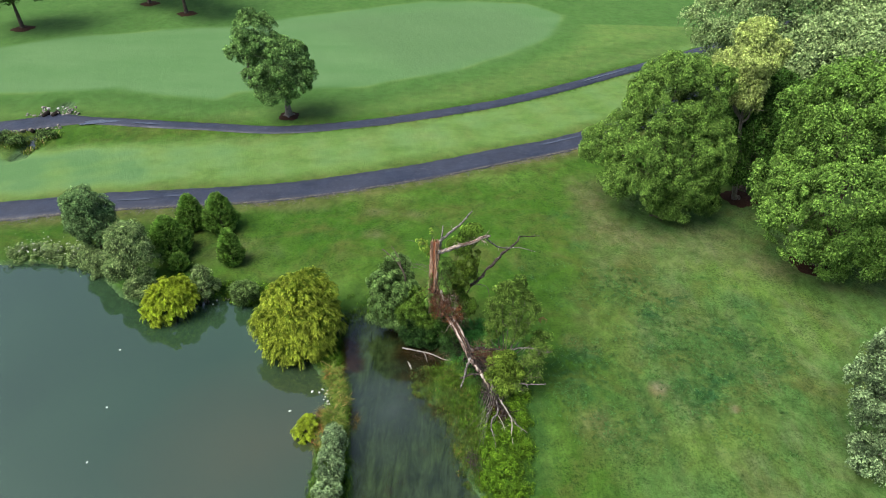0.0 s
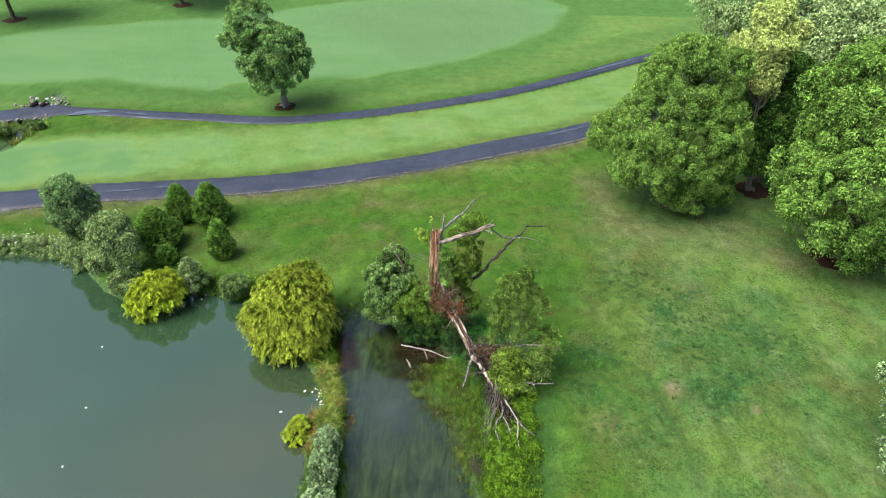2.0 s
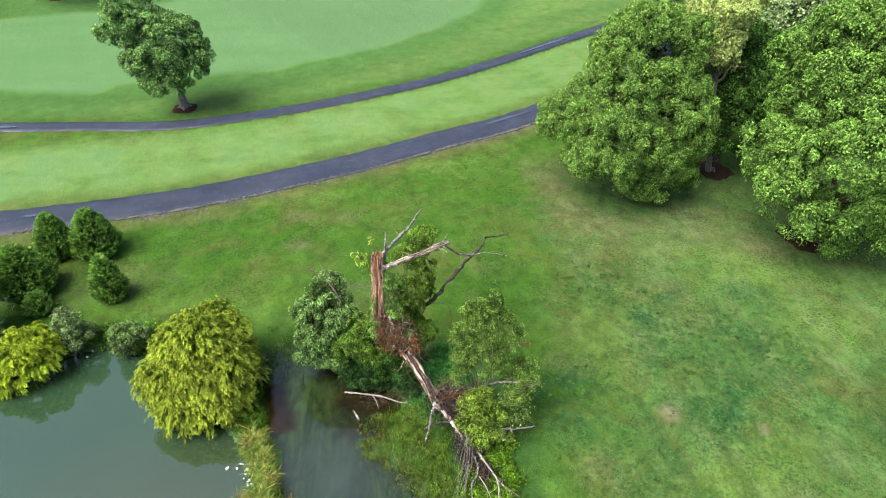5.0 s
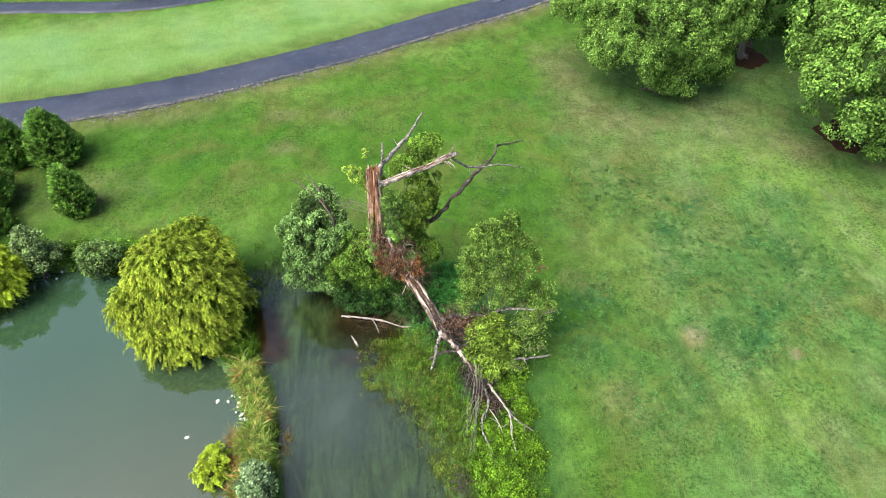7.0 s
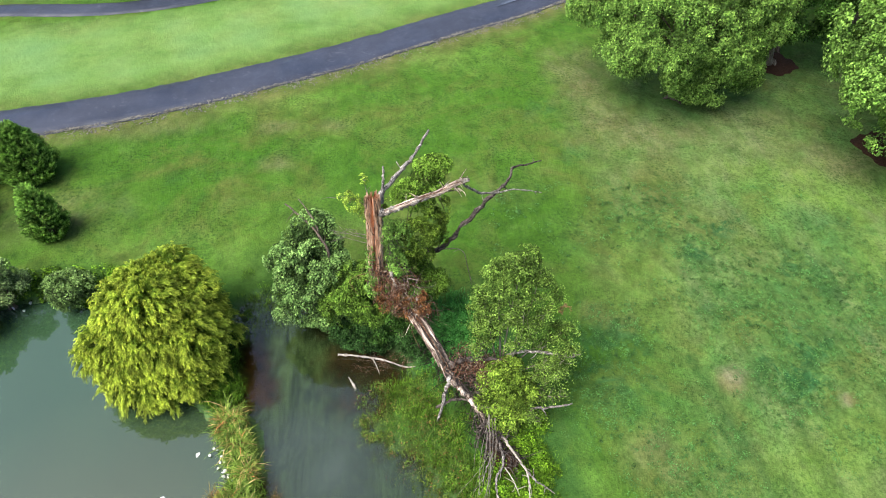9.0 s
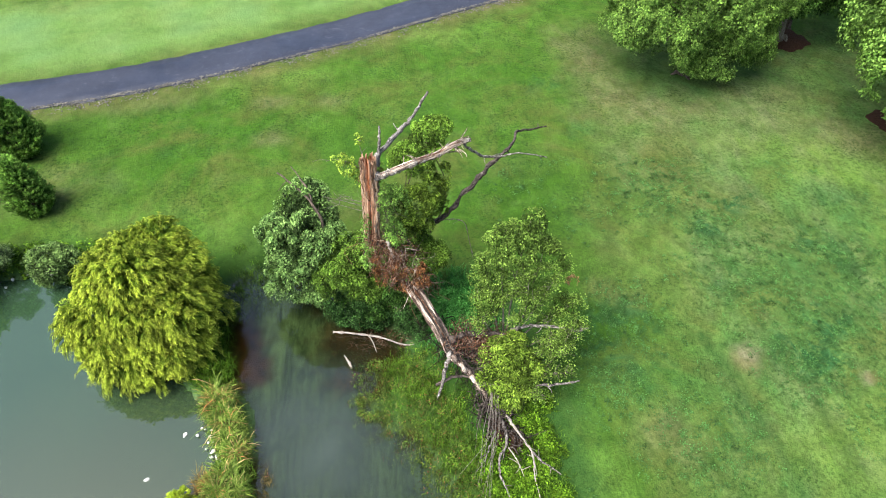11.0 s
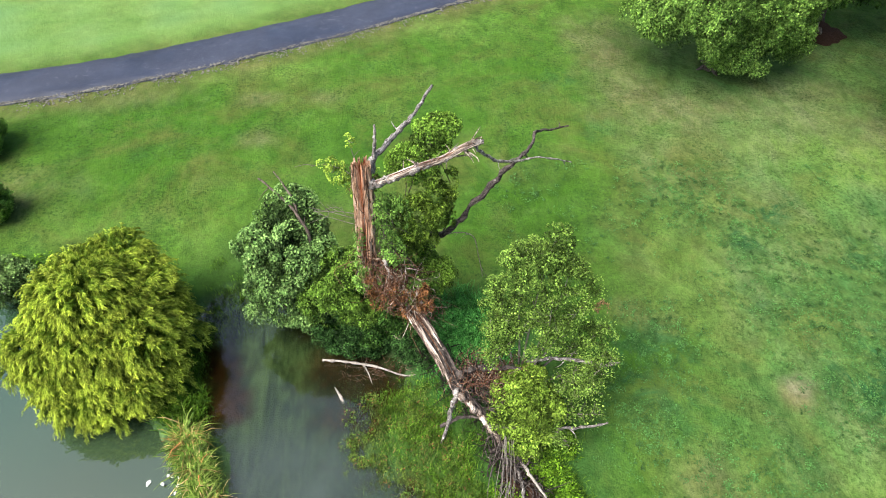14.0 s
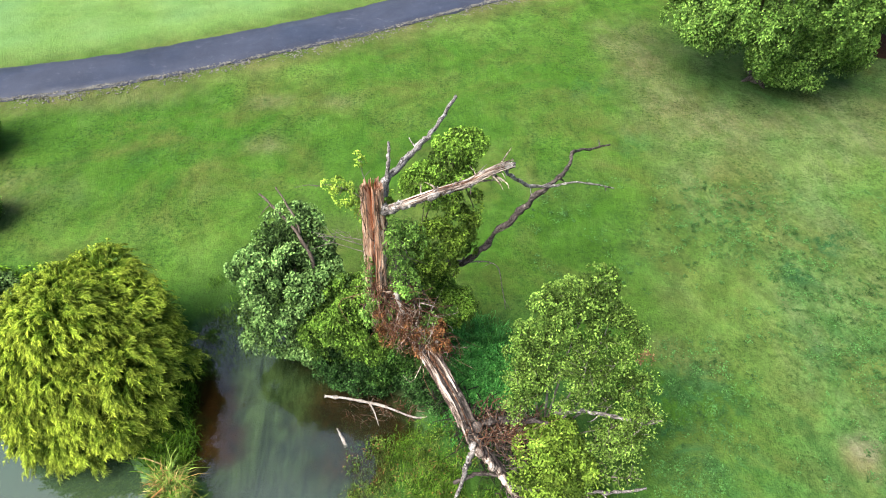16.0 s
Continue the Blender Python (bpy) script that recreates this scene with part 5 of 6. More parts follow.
def boards(parent, name, line, seed, n, width, up, mat, label="", thick=0.03, wide=0.06, short=0.35, low=0.0, high=1.0, arch=0.6):
    """Split lengths of wood side by side along a line, ragged at both ends."""
    g = rng_of(seed)
    p = spline(line, 80)
    t = unit(np.gradient(p, axis=0))
    ref = unit(np.array(up, dtype=float))
    nor = unit(ref[None, :] - t * (t @ ref)[:, None])
    side = np.cross(t, nor)
    pieces = []
    for k in range(n):
        u = -1 + 2 * (k + 0.8 * g.random()) / n
        ln = short + (1 - short) * g.random()
        a0 = low + (high - low - ln * (high - low)) * g.random()
        ix = (np.linspace(a0, a0 + ln * (high - low), 16) * 79).astype(int)
        h = width / 2 * arch * (1 - u * u) - 0.03 * g.random()
        c = p[ix] + side[ix] * (u * width / 2) + nor[ix] * h + 0.008 * np.cumsum(g.normal(size=(16, 3)), axis=0) * 0.5
        w = wide * (0.55 + 0.8 * g.random()) * np.minimum(1, np.minimum(np.linspace(0.15, 3.5, 16), np.linspace(3.0, 0.1, 16))) * (1 + 0.15 * g.normal(size=16))
        tk = thick * (0.6 + 0.7 * g.random())
        tip = unit(side[ix] + nor[ix] * (-u * arch + 0.25 * g.normal()))
        out = np.cross(tip, t[ix])
        v = np.stack([c - tip * w[:, None] / 2, c + tip * w[:, None] / 2, c + tip * w[:, None] / 2.4 + out * tk, c - tip * w[:, None] / 2.4 + out * tk], 1).reshape(-1, 3)
        i, j = np.meshgrid(np.arange(15), np.arange(4), indexing="ij")
        j2 = (j + 1) % 4
        f = np.stack([i * 4 + j, (i + 1) * 4 + j, (i + 1) * 4 + j2, i * 4 + j2], -1).reshape(-1, 4)
        pieces.append((v, np.vstack([f, [[0, 1, 2, 3], [60, 63, 62, 61]]])))
    for v, f in pieces:
        grain_part(name, v, f, mat, parent, line[0], line[-1], label, False)


def splinters(parent, name, seed, n, a, b, radius, length, mat, droop=0.0, curl=0.1, thick=0.02, label=""):
    """Loose torn strips along the line from a to b."""
    g = rng_of(seed)
    a, b = np.array(a, dtype=float), np.array(b, dtype=float)
    pieces = []
    for k in range(n):
        s = a + (b - a) * g.random() + g.normal(size=3) * radius * np.array([1, 1, 0.6])
        d = unit(unit(b - a) * 0.5 + g.normal(size=3) * 0.7 + np.array([0, 0, -droop]))
        L = length * (0.4 + 0.9 * g.random())
        m = s + d * L * 0.5 + g.normal(size=3) * curl * L
        e = s + d * L + g.normal(size=3) * curl * L + np.array([0, 0, -droop * 0.3 * L])
        pieces.append(tube([s, m, e], thick * (0.5 + g.random()), 0.004, 5, 6, 0.25, seed * 7 + k))
    v, f = joined(pieces)
    return part(name, mesh_of(name, v, f, True), mat, parent, label)


def build_snag():
    t = thing("broken_tree", -0.45, 24.2, 0, "storm-shattered dead tree, splintered red rotten trunk still standing", "dead tree")
    o = np.array([-0.45, 24.2, 0])

    def w(*pts):
        return [np.array(q) - o for q in pts]
    splintered_trunk(t, w((-0.42, 24.2, -0.2), (-0.50, 24.15, 1.5), (-0.54, 24.08, 3.4), (-0.47, 24.14, 4.9), (-0.45, 24.27, 6.4)), 0.235, 0.19, 71, 0.14, (-0.30, -1, 0.1), ROTTEN,
                     "trunk", "splintered reddish rotten trunk", 66, 72, 1.0)
    stem = w((-0.50, 24.15, 2.6), (-0.54, 24.08, 3.6), (-0.47, 24.14, 4.9), (-0.45, 24.27, 6.35))
    strips(t, "bark_strip", stem, 371, 62, 0.19, (0.72, -0.7, 0), 0.30, 0.22, 0.012, TAN_FIBRE, "tan peeling bark fibres")
    strips(t, "bark_strip", stem, 372, 34, 0.185, (-1.0, 0.1, 0), 0.40, 0.22, 0.012, TORN, "red-brown torn fibres", 0.07)
    strips(t, "bark_strip", stem, 471, 40, 0.185, (-0.95, -0.55, 0), 0.22, 0.25, 0.012, TAN_FIBRE, "pale fibres on the trunk's edge", 0.03)
    strips(t, "bark_strip", stem, 373, 34, 0.19, (1.0, 0.05, 0), 0.30, 0.20, 0.018, DARK_DEAD, "dark bark strips", 0.05, 0.9)
    strips(t, "dry_vine", stem, 374, 26, 0.215, (0.2, -1, 0), 1.3, 0.45, 0.006, TWIG, "grey dry vines clinging to the trunk", 0.10)
    splinters(t, "splinter", 72, 22, w((-0.50, 24.1, 4.2))[0], w((-0.47, 24.2, 6.2))[0], 0.11, 0.30, TORN, -0.6, 0.04, 0.014)
    stick(t, "limb", w((-0.38, 24.3, 5.9), (-0.22, 24.4, 6.2), (0.18, 24.9, 6.36), (0.55, 25.4, 6.38), (0.87, 25.9, 6.43), (1.34, 26.84, 6.46)), 0.085, 0.035, DEAD_WOOD, 73, 9, 26, 0.14, 2, "bare grey upright limb")
    stick(t, "limb_stub", w((-0.2, 24.4, 5.9), (-0.15, 24.5, 6.35), (-0.11, 24.6, 6.69), (-0.09, 24.75, 6.95)), 0.05, 0.025, DEAD_WOOD, 74, 7, 14, 0.14, 1)
    stick(t, "limb", w((-0.4, 24.15, 5.7), (-0.1, 24.05, 5.88), (0.26, 24.0, 6.08), (0.8, 24.0, 6.32), (1.33, 24.0, 6.51), (1.72, 24.0, 6.78), (2.17, 24.05, 6.93)), 0.085, 0.05, DEAD_WOOD, 75, 10, 34, 0.22, 2, "peeling pale broken limb")
    stick(t, "branch", w((2.0, 24.08, 6.8), (2.15, 24.2, 6.52), (2.65, 24.5, 5.95), (3.19, 24.65, 5.79), (3.71, 24.75, 5.78), (4.55, 24.87, 5.45)), 0.045, 0.014, DEAD_WOOD, 76, 6, 24, 0.18, 3)
    stick(t, "branch", w((-0.2, 24.6, 2.7), (0.89, 24.95, 2.98), (1.62, 25.0, 3.18), (2.16, 25.0, 4.02), (2.66, 25.0, 4.71), (3.0, 25.0, 5.27), (3.35, 25.05, 5.58), (3.61, 25.3, 5.67), (3.86, 25.8, 5.7), (4.36, 26.2, 5.43), (4.95, 26.6, 5.2)),
          0.10, 0.018, DARK_DEAD, 77, 8, 44, 0.16, 3, "dark bent dead branch")
    stick(t, "branch", w((1.4, 25.0, 3.02), (1.95, 25.0, 3.06), (2.3, 24.9, 2.94), (2.48, 24.9, 2.12), (2.65, 24.9, 1.2)), 0.018, 0.008, TWIG, 78, 5, 18, 0.14, 3)
    peeled = w((-0.25, 24.08, 5.82), (0.26, 24.0, 6.10), (0.8, 24.0, 6.34), (1.33, 24.0, 6.53), (1.72, 24.0, 6.80), (2.2, 24.05, 6.96))
    boards(t, "bark_plate", peeled, 375, 9, 0.13, (0, -0.5, 0.85), SPLIT, "peeling pale bark plates", 0.02, 0.045, 0.12, arch=0.9)
    boards(t, "bark_plate", peeled, 376, 8, 0.125, (0.1, -0.9, 0.3), TORN, "brown bark patches", 0.015, 0.035, 0.08, arch=0.9)
    splinters(t, "dry_vine", 377, 40, w((-0.15, 24.05, 5.2))[0], w((0.15, 23.9, 3.6))[0], 0.13, 0.8, DARK_DEAD, 1.0, 0.12, 0.010, "dark hanging vine stems")
    splinters(t, "splinter", 273, 34, w((0.1, 24.0, 6.0))[0], w((2.1, 24.05, 6.9))[0], 0.05, 0.32, SPLIT, 0.0, 0.05, 0.018)
    splinters(t, "torn_root", 79, 320, w((-0.55, 23.85, 3.8))[0], w((0.85, 23.2, 2.5))[0], 0.21, 0.75, TORN, 0.9, 0.26, 0.008, "hanging rust-brown torn roots and vines")
    splinters(t, "torn_bark", 178, 70, w((-0.5, 23.95, 3.5))[0], w((0.6, 23.3, 2.3))[0], 0.17, 0.45, DARK_DEAD, 0.8, 0.2, 0.030, "dark rotten bark strips")
    splinters(t, "torn_root", 378, 60, w((-0.1, 23.6, 3.5))[0], w((0.8, 23.2, 2.5))[0], 0.22, 0.6, SPLIT, 0.5, 0.25, 0.008, "pale torn root ends")
    stick(t, "root_stub", w((-0.12, 23.65, 3.75), (-0.05, 23.55, 3.5), (0.03, 23.45, 3.25)), 0.055, 0.03, BLEACHED, 379, 7, 10, 0.2)
    crown_part(t, 80, [(*w((-0.50, 23.6, 2.75))[0], 0.16, 0.2, 0.50), (*w((-0.35, 23.5, 2.3))[0], 0.14, 0.15, 0.30), (*w((0.15, 23.4, 2.8))[0], 0.35, 0.25, 0.35), (*w((0.80, 23.2, 2.65))[0], 0.32, 0.3, 0.32), (*w((0.40, 23.3, 2.4))[0], 0.4, 0.25, 0.35)], 120, 32, 0.13, 0.070, LEAF_RUST, "dead_leaves",
               "withered rust-brown leaves", droop=0.6, aspect=0.35)
    return t


def build_fallen():
    t = thing("fallen_trunk", 1.35, 21.2, 0, "fallen split trunk with peeled pale wood leaning from the broken tree", "fallen tree")
    o = np.array([1.35, 21.2, 0])

    def w(*pts):
        return [np.array(q) - o for q in pts]
    splintered_trunk(t, w((-0.25, 24.1, 3.15), (0.1, 23.75, 2.65), (0.42, 23.4, 2.15), (0.82, 22.8, 1.8), (1.25, 21.95, 1.6), (1.48, 21.25, 1.5)), 0.15, 0.16, 81, 0.10, (0.25, -0.35, 0.8), DARK_DEAD,
                     "log", "dark rotten core of the split log", 40, 30)
    spine = w((-0.15, 23.95, 2.95), (0.25, 23.45, 2.4), (0.70, 22.85, 1.98), (1.15, 22.0, 1.68), (1.42, 21.2, 1.52))
    near = [q + np.array([-0.10, -0.07, 0.03]) for q in spine]
    far = [q + np.array([0.12, 0.07, 0.04]) for q in spine]
    boards(t, "split_wood", near, 82, 5, 0.17, (-0.1, -0.45, 0.9), SPLIT, "pale split half of the log", 0.05, 0.065, 0.6, 0.22, arch=0.5)
    boards(t, "split_wood", far, 182, 4, 0.13, (0.2, -0.35, 0.9), SPLIT, "pale splintered edge of the log", 0.04, 0.055, 0.5, 0.24, 0.72, arch=0.4)
    boards(t, "split_wood", spine, 184, 6, 0.24, (0.1, -0.35, 0.9), DARK_DEAD, "dark rotten heart of the log", 0.03, 0.06, 0.4, arch=0.25)
    boards(t, "split_wood", spine, 186, 4, 0.22, (0.1, -0.35, 0.9), TORN, "red-brown torn lengths", 0.03, 0.03, 0.2, arch=0.45)
    splintered_trunk(t, w((1.42, 21.4, 1.55), (1.55, 21.15, 1.45), (1.95, 20.82, 1.05), (2.42, 20.35, 0.5), (2.9, 19.85, -0.15)), 0.13, 0.10, 181, 0.10, (-0.4, -0.6, 0.7), DARK_DEAD,
                     "log", "lower dark length of the log", 30, 26)
    stick(t, "split_half", w((1.45, 21.0, 1.6), (1.85, 20.75, 1.22), (2.32, 20.3, 0.66), (2.8, 19.8, 0.02)), 0.075, 0.05, SPLIT, 183, 8, 26, 0.24)
    stick(t, "branch", w((1.48, 21.2, 1.6), (1.31, 20.9, 1.31), (1.2, 20.7, 0.8), (1.0, 20.5, 0.0)), 0.075, 0.035, DEAD_WOOD, 83, 8, 14, 0.12)
    stick(t, "branch", w((1.4, 21.4, 1.9), (1.9, 21.45, 2.0), (2.4, 21.45, 1.95), (3.0, 21.3, 2.1)), 0.11, 0.03, DARK_DEAD, 84, 8, 18, 0.18, 6)
    stick(t, "branch", w((3.3, 21.75, 1.6), (3.9, 21.55, 2.0), (4.59, 21.15, 2.38), (4.98, 21.1, 2.22), (5.36, 21.14, 2.27)), 0.05, 0.025, DEAD_WOOD, 85, 7, 22, 0.14, 4)
    stick(t, "branch", w((2.2, 20.45, 0.9), (2.8, 20.3, 1.0), (3.7, 20.2, 0.93), (4.44, 20.15, 0.98), (5.1, 20.2, 1.0)), 0.06, 0.025, DEAD_WOOD, 86, 7, 24, 0.14, 4)
    stick(t, "branch", w((1.0, 20.7, 0.6), (1.6, 20.75, 0.9), (2.1, 20.6, 1.0)), 0.05, 0.03, DARK_DEAD, 87, 7, 14, 0.12, 2)
    for k, (r, q) in enumerate(((0.040, ((2.85, 19.7, 0.5), (3.08, 19.14, 0.55), (3.38, 18.55, 0.5), (3.42, 18.2, 0.42), (3.38, 17.84, 0.35), (3.45, 17.2, 0.2))),
                                (0.032, ((3.30, 18.7, 0.5), (3.61, 18.23, 0.45), (3.85, 18.05, 0.4), (4.1, 17.83, 0.35))),
                                (0.042, ((2.75, 19.5, 0.45), (2.78, 18.85, 0.5), (2.49, 18.35, 0.45), (2.47, 17.93, 0.4), (2.62, 17.4, 0.3), (2.66, 16.8, 0.2))),
                                (0.020, ((2.80, 18.7, 0.42), (3.0, 18.25, 0.4), (3.1, 17.9, 0.3))),
                                (0.022, ((2.55, 19.2, 0.4), (2.2, 18.6, 0.35), (2.05, 18.1, 0.2))))):
        stick(t, "root", w(*q), r, r * 0.35, BLEACHED if k in (0, 3) else DEAD_WOOD, 88 + k, 7, 30, 0.22, 3)
    g = rng_of(95)
    for k in range(12):
        e = (1.90 + 0.20 * g.normal(), 17.6 + 0.5 * g.normal(), 0.10)
        m = (2.25 + 0.14 * g.normal(), 18.9 + 0.2 * g.normal(), 0.75 + 0.15 * g.random())
        stick(t, "twig", w((2.60 + 0.08 * g.normal(), 20.2 + 0.1 * g.normal(), 0.8), m, e), 0.008, 0.004, PALE_BARK if k % 3 else TWIG, 100 + k, 5, 12, 0.10)
    clod = [(2.7, 19.25, 0.10, 0.34, 0.45, 0.26), (3.0, 19.0, 0.10, 0.30, 0.35, 0.24), (2.75, 18.8, 0.05, 0.28, 0.30, 0.20)]
    for k, c in enumerate(clod):
        bm = bmesh.new()
        bmesh.ops.create_icosphere(bm, subdivisions=3, radius=1.0)
        lump = rng_of(700 + k).normal(size=(3, 3)) * 3.0
        for q in bm.verts:
            n = sum(math.sin(float(np.dot(lump[i], q.co))) for i in range(3)) / 3
            q.co = Vector((q.co.x * c[3], q.co.y * c[4], q.co.z * c[5])) * (1 + 0.28 * n)
        me = bpy.data.meshes.new("soil_clod")
        bm.to_mesh(me)
        bm.free()
        part("soil_clod", me, MULCH, t, "dark soil held in the torn roots").location = w(c[:3])[0]
    splinters(t, "brush", 130, 230, w((1.55, 21.4, 1.9))[0], w((2.7, 21.4, 1.75))[0], 0.24, 0.55, TORN, 0.3, 0.18, 0.008, "tangled red-brown dead twigs")
    splinters(t, "brush", 133, 120, w((1.6, 21.3, 1.4))[0], w((2.5, 21.0, 1.3))[0], 0.24, 0.5, DARK_DEAD, 0.3, 0.18, 0.010)
    splinters(t, "brush", 131, 160, w((2.3, 20.3, 0.5))[0], w((3.0, 18.9, 0.3))[0], 0.24, 0.6, DARK_DEAD, 0.3, 0.18, 0.022)
    splinters(t, "brush", 134, 190, w((0.9, 22.7, 1.2))[0], w((2.5, 20.4, 0.3))[0], 0.24, 0.5, BLACK_BRUSH, 0.4, 0.2, 0.011, "dark brush under the log, its shade put into the colour")
    splinters(t, "brush", 136, 170, w((1.45, 22.2, 0.5))[0], w((2.9, 21.9, 0.5))[0], 0.22, 0.6, BLACK_BRUSH, 0.1, 0.15, 0.012, "dark dead brush heaped behind the log, shade in its colour")
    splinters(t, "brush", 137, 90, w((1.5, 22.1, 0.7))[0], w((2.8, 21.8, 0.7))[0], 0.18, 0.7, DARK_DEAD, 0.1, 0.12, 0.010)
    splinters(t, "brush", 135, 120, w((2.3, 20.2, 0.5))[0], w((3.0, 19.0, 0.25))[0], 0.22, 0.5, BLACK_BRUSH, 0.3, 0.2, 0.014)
    splinters(t, "brush", 132, 80, w((1.5, 16.9, 0.1))[0], w((1.6, 16.2, 0.1))[0], 0.14, 0.35, DARK_DEAD, 0.2, 0.15, 0.008)
    return t


build_snag()
build_fallen()
ob = part("driftwood", mesh_of("driftwood", *joined([tube([(-2.15, 23.42, -0.25), (-1.45, 23.32, -0.30), (-0.55, 23.0, -0.20), (0.2, 22.72, -0.30), (0.82, 22.78, -0.28)], 0.040, 0.018, 8, 30, 0.24, 140),
                                                     tube([(-1.0, 23.2, -0.25), (-0.85, 22.9, -0.3), (-0.75, 22.6, -0.42)], 0.03, 0.01, 6, 8, 0.1, 141)]), True), BLEACHED)
tagged(ob, "pale bleached driftwood branch lying in the shallow water", "driftwood")
t = thing("brush_pile", -0.9, 23.0, WATER, "reddish-brown drowned twigs caught against the driftwood", "brush")
splinters(t, "dead_twigs", 143, 110, (-0.7, 0.15, 0.03), (1.3, -0.10, 0.05), 0.14, 0.45, TORN, 0.05, 0.12, 0.007)["kind"] = "stuff"
# Pale stub added as a stand-in for a wading heron.
ob = part("heron_stand_in", mesh_of("heron_stand_in", *tube([(-1.56, 22.12, -0.48), (-1.63, 22.26, -0.36), (-1.71, 22.40, -0.33), (-1.79, 22.56, -0.36)], 0.05, 0.02, 8, 10, 0.15, 142), True), BLEACHED)
tagged(ob, "pale stub in the shallow water, standing in for a heron", "stub")

# leafy growth round the broken tree
shrub(-2.6, 25.2, -0.2, [(-0.1, 0.0, 2.4, 1.15, 1.1, 1.2), (0.0, 0.7, 3.5, 0.7, 0.6, 0.8), (-0.4, -0.2, 1.4, 1.0, 0.9, 0.9), (0.5, -0.3, 1.3, 1.0, 0.9, 0.9)],
      400, 120, 0.078, LEAF_SHRUB, 151, "dense grey-green shrub beside the flooded pool", clump_r=0.27)
# Upper lobes in a lit leaf colour, lower lobes in a shaded one.
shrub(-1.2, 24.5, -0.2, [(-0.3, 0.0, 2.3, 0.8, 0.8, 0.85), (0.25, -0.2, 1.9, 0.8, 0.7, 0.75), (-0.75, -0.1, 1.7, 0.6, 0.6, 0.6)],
      270, 130, 0.062, LEAF_FRESH_LIT, 152, "leafy yellow-green shrub close beside the broken trunk", clump_r=0.24)
# Next three shrubs: shade under the foliage is put into their leaf colour.
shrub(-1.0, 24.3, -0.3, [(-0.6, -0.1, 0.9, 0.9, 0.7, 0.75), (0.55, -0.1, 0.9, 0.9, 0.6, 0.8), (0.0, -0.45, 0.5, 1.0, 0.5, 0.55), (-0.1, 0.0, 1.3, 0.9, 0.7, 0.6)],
      300, 130, 0.058, LEAF_SHADE, 252, "shaded lower part of the shrub overhanging the flooded pool, in dark leaf colour", clump_r=0.24)
shrub(0.45, 23.35, -0.2, [(0.0, 0.0, 0.5, 0.55, 0.4, 0.45), (0.45, -0.35, 0.4, 0.45, 0.35, 0.35)], 110, 90, 0.055, LEAF_SHADE, 255, "undergrowth in shaded dark leaf colour below the hanging torn roots", clump_r=0.22)
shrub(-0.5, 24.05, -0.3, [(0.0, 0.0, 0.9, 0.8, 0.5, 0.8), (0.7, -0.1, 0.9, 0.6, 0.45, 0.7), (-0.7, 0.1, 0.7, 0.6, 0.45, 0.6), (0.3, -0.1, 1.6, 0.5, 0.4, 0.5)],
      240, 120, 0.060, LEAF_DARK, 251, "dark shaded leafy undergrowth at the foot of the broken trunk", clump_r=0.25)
t = tree(0.85, 25.0, "slim leafy young tree close behind the broken trunk",
         [(0.25, 0.4, 5.95, 0.52, 0.5, 0.45), (-0.2, 0.2, 5.5, 0.48, 0.45, 0.42), (0.62, 0.5, 6.25, 0.32, 0.3, 0.25), (-0.3, -0.3, 2.7, 0.5, 0.4, 0.5), (0.2, -0.3, 1.8, 0.6, 0.45, 0.6)],
         0.06, 1.5, 270, 110, 0.20, 0.060, LEAF_YOUNG, 153, name="young_tree", category="tree", billows=3)
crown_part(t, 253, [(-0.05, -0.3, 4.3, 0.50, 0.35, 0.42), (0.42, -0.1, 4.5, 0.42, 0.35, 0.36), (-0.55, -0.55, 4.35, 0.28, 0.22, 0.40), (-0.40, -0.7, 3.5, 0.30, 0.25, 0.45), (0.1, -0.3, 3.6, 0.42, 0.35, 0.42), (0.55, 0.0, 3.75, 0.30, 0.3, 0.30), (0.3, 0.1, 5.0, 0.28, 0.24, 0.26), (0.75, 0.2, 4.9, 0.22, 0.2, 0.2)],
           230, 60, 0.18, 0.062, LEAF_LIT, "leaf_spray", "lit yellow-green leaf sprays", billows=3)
t = spray_tree(3.2, 21.7, 0, "thin upright young tree with pale sparse leaves and reddish tips",
               [[(0, 0, 0), (0.0, 0.1, 2.0), (0.1, 0.3, 4.0), (0.36, 0.6, 5.85)], [(0, 0, 0), (-0.15, 0.1, 2.2), (-0.32, 0.3, 4.0), (-0.35, 0.5, 5.5)],
                [(0, 0, 0), (-0.35, 0.1, 2.0), (-0.65, 0.2, 3.4), (-0.85, 0.3, 4.6)], [(0, 0, 0), (0.3, 0.1, 2.2), (0.6, 0.2, 3.8), (0.75, 0.35, 5.2)],
                [(0, 0, 0), (0.5, 0, 2.0), (0.9, 0.05, 3.2), (1.25, 0.1, 4.2)], [(0, 0, 0), (0.6, 0.0, 1.5), (1.35, 0.1, 2.1), (2.05, 0.2, 2.55)],
                [(0, 0, 0), (-0.5, -0.1, 1.7), (-0.85, -0.1, 2.7), (-1.0, 0.0, 3.7)], [(0, 0, 0), (0.2, -0.2, 1.8), (0.35, -0.2, 3.0), (0.35, 0.0, 4.3)],
                [(0, 0, 0), (0.8, -0.3, 1.3), (1.5, -0.4, 1.9), (1.95, -0.4, 2.3)], [(0, 0, 0), (0.8, -0.6, 1.3), (1.3, -0.85, 2.0), (1.55, -0.85, 2.5)]],
               LEAF_SPARSE, 154, 0.052, 2600, 0.50, bare=0.46)
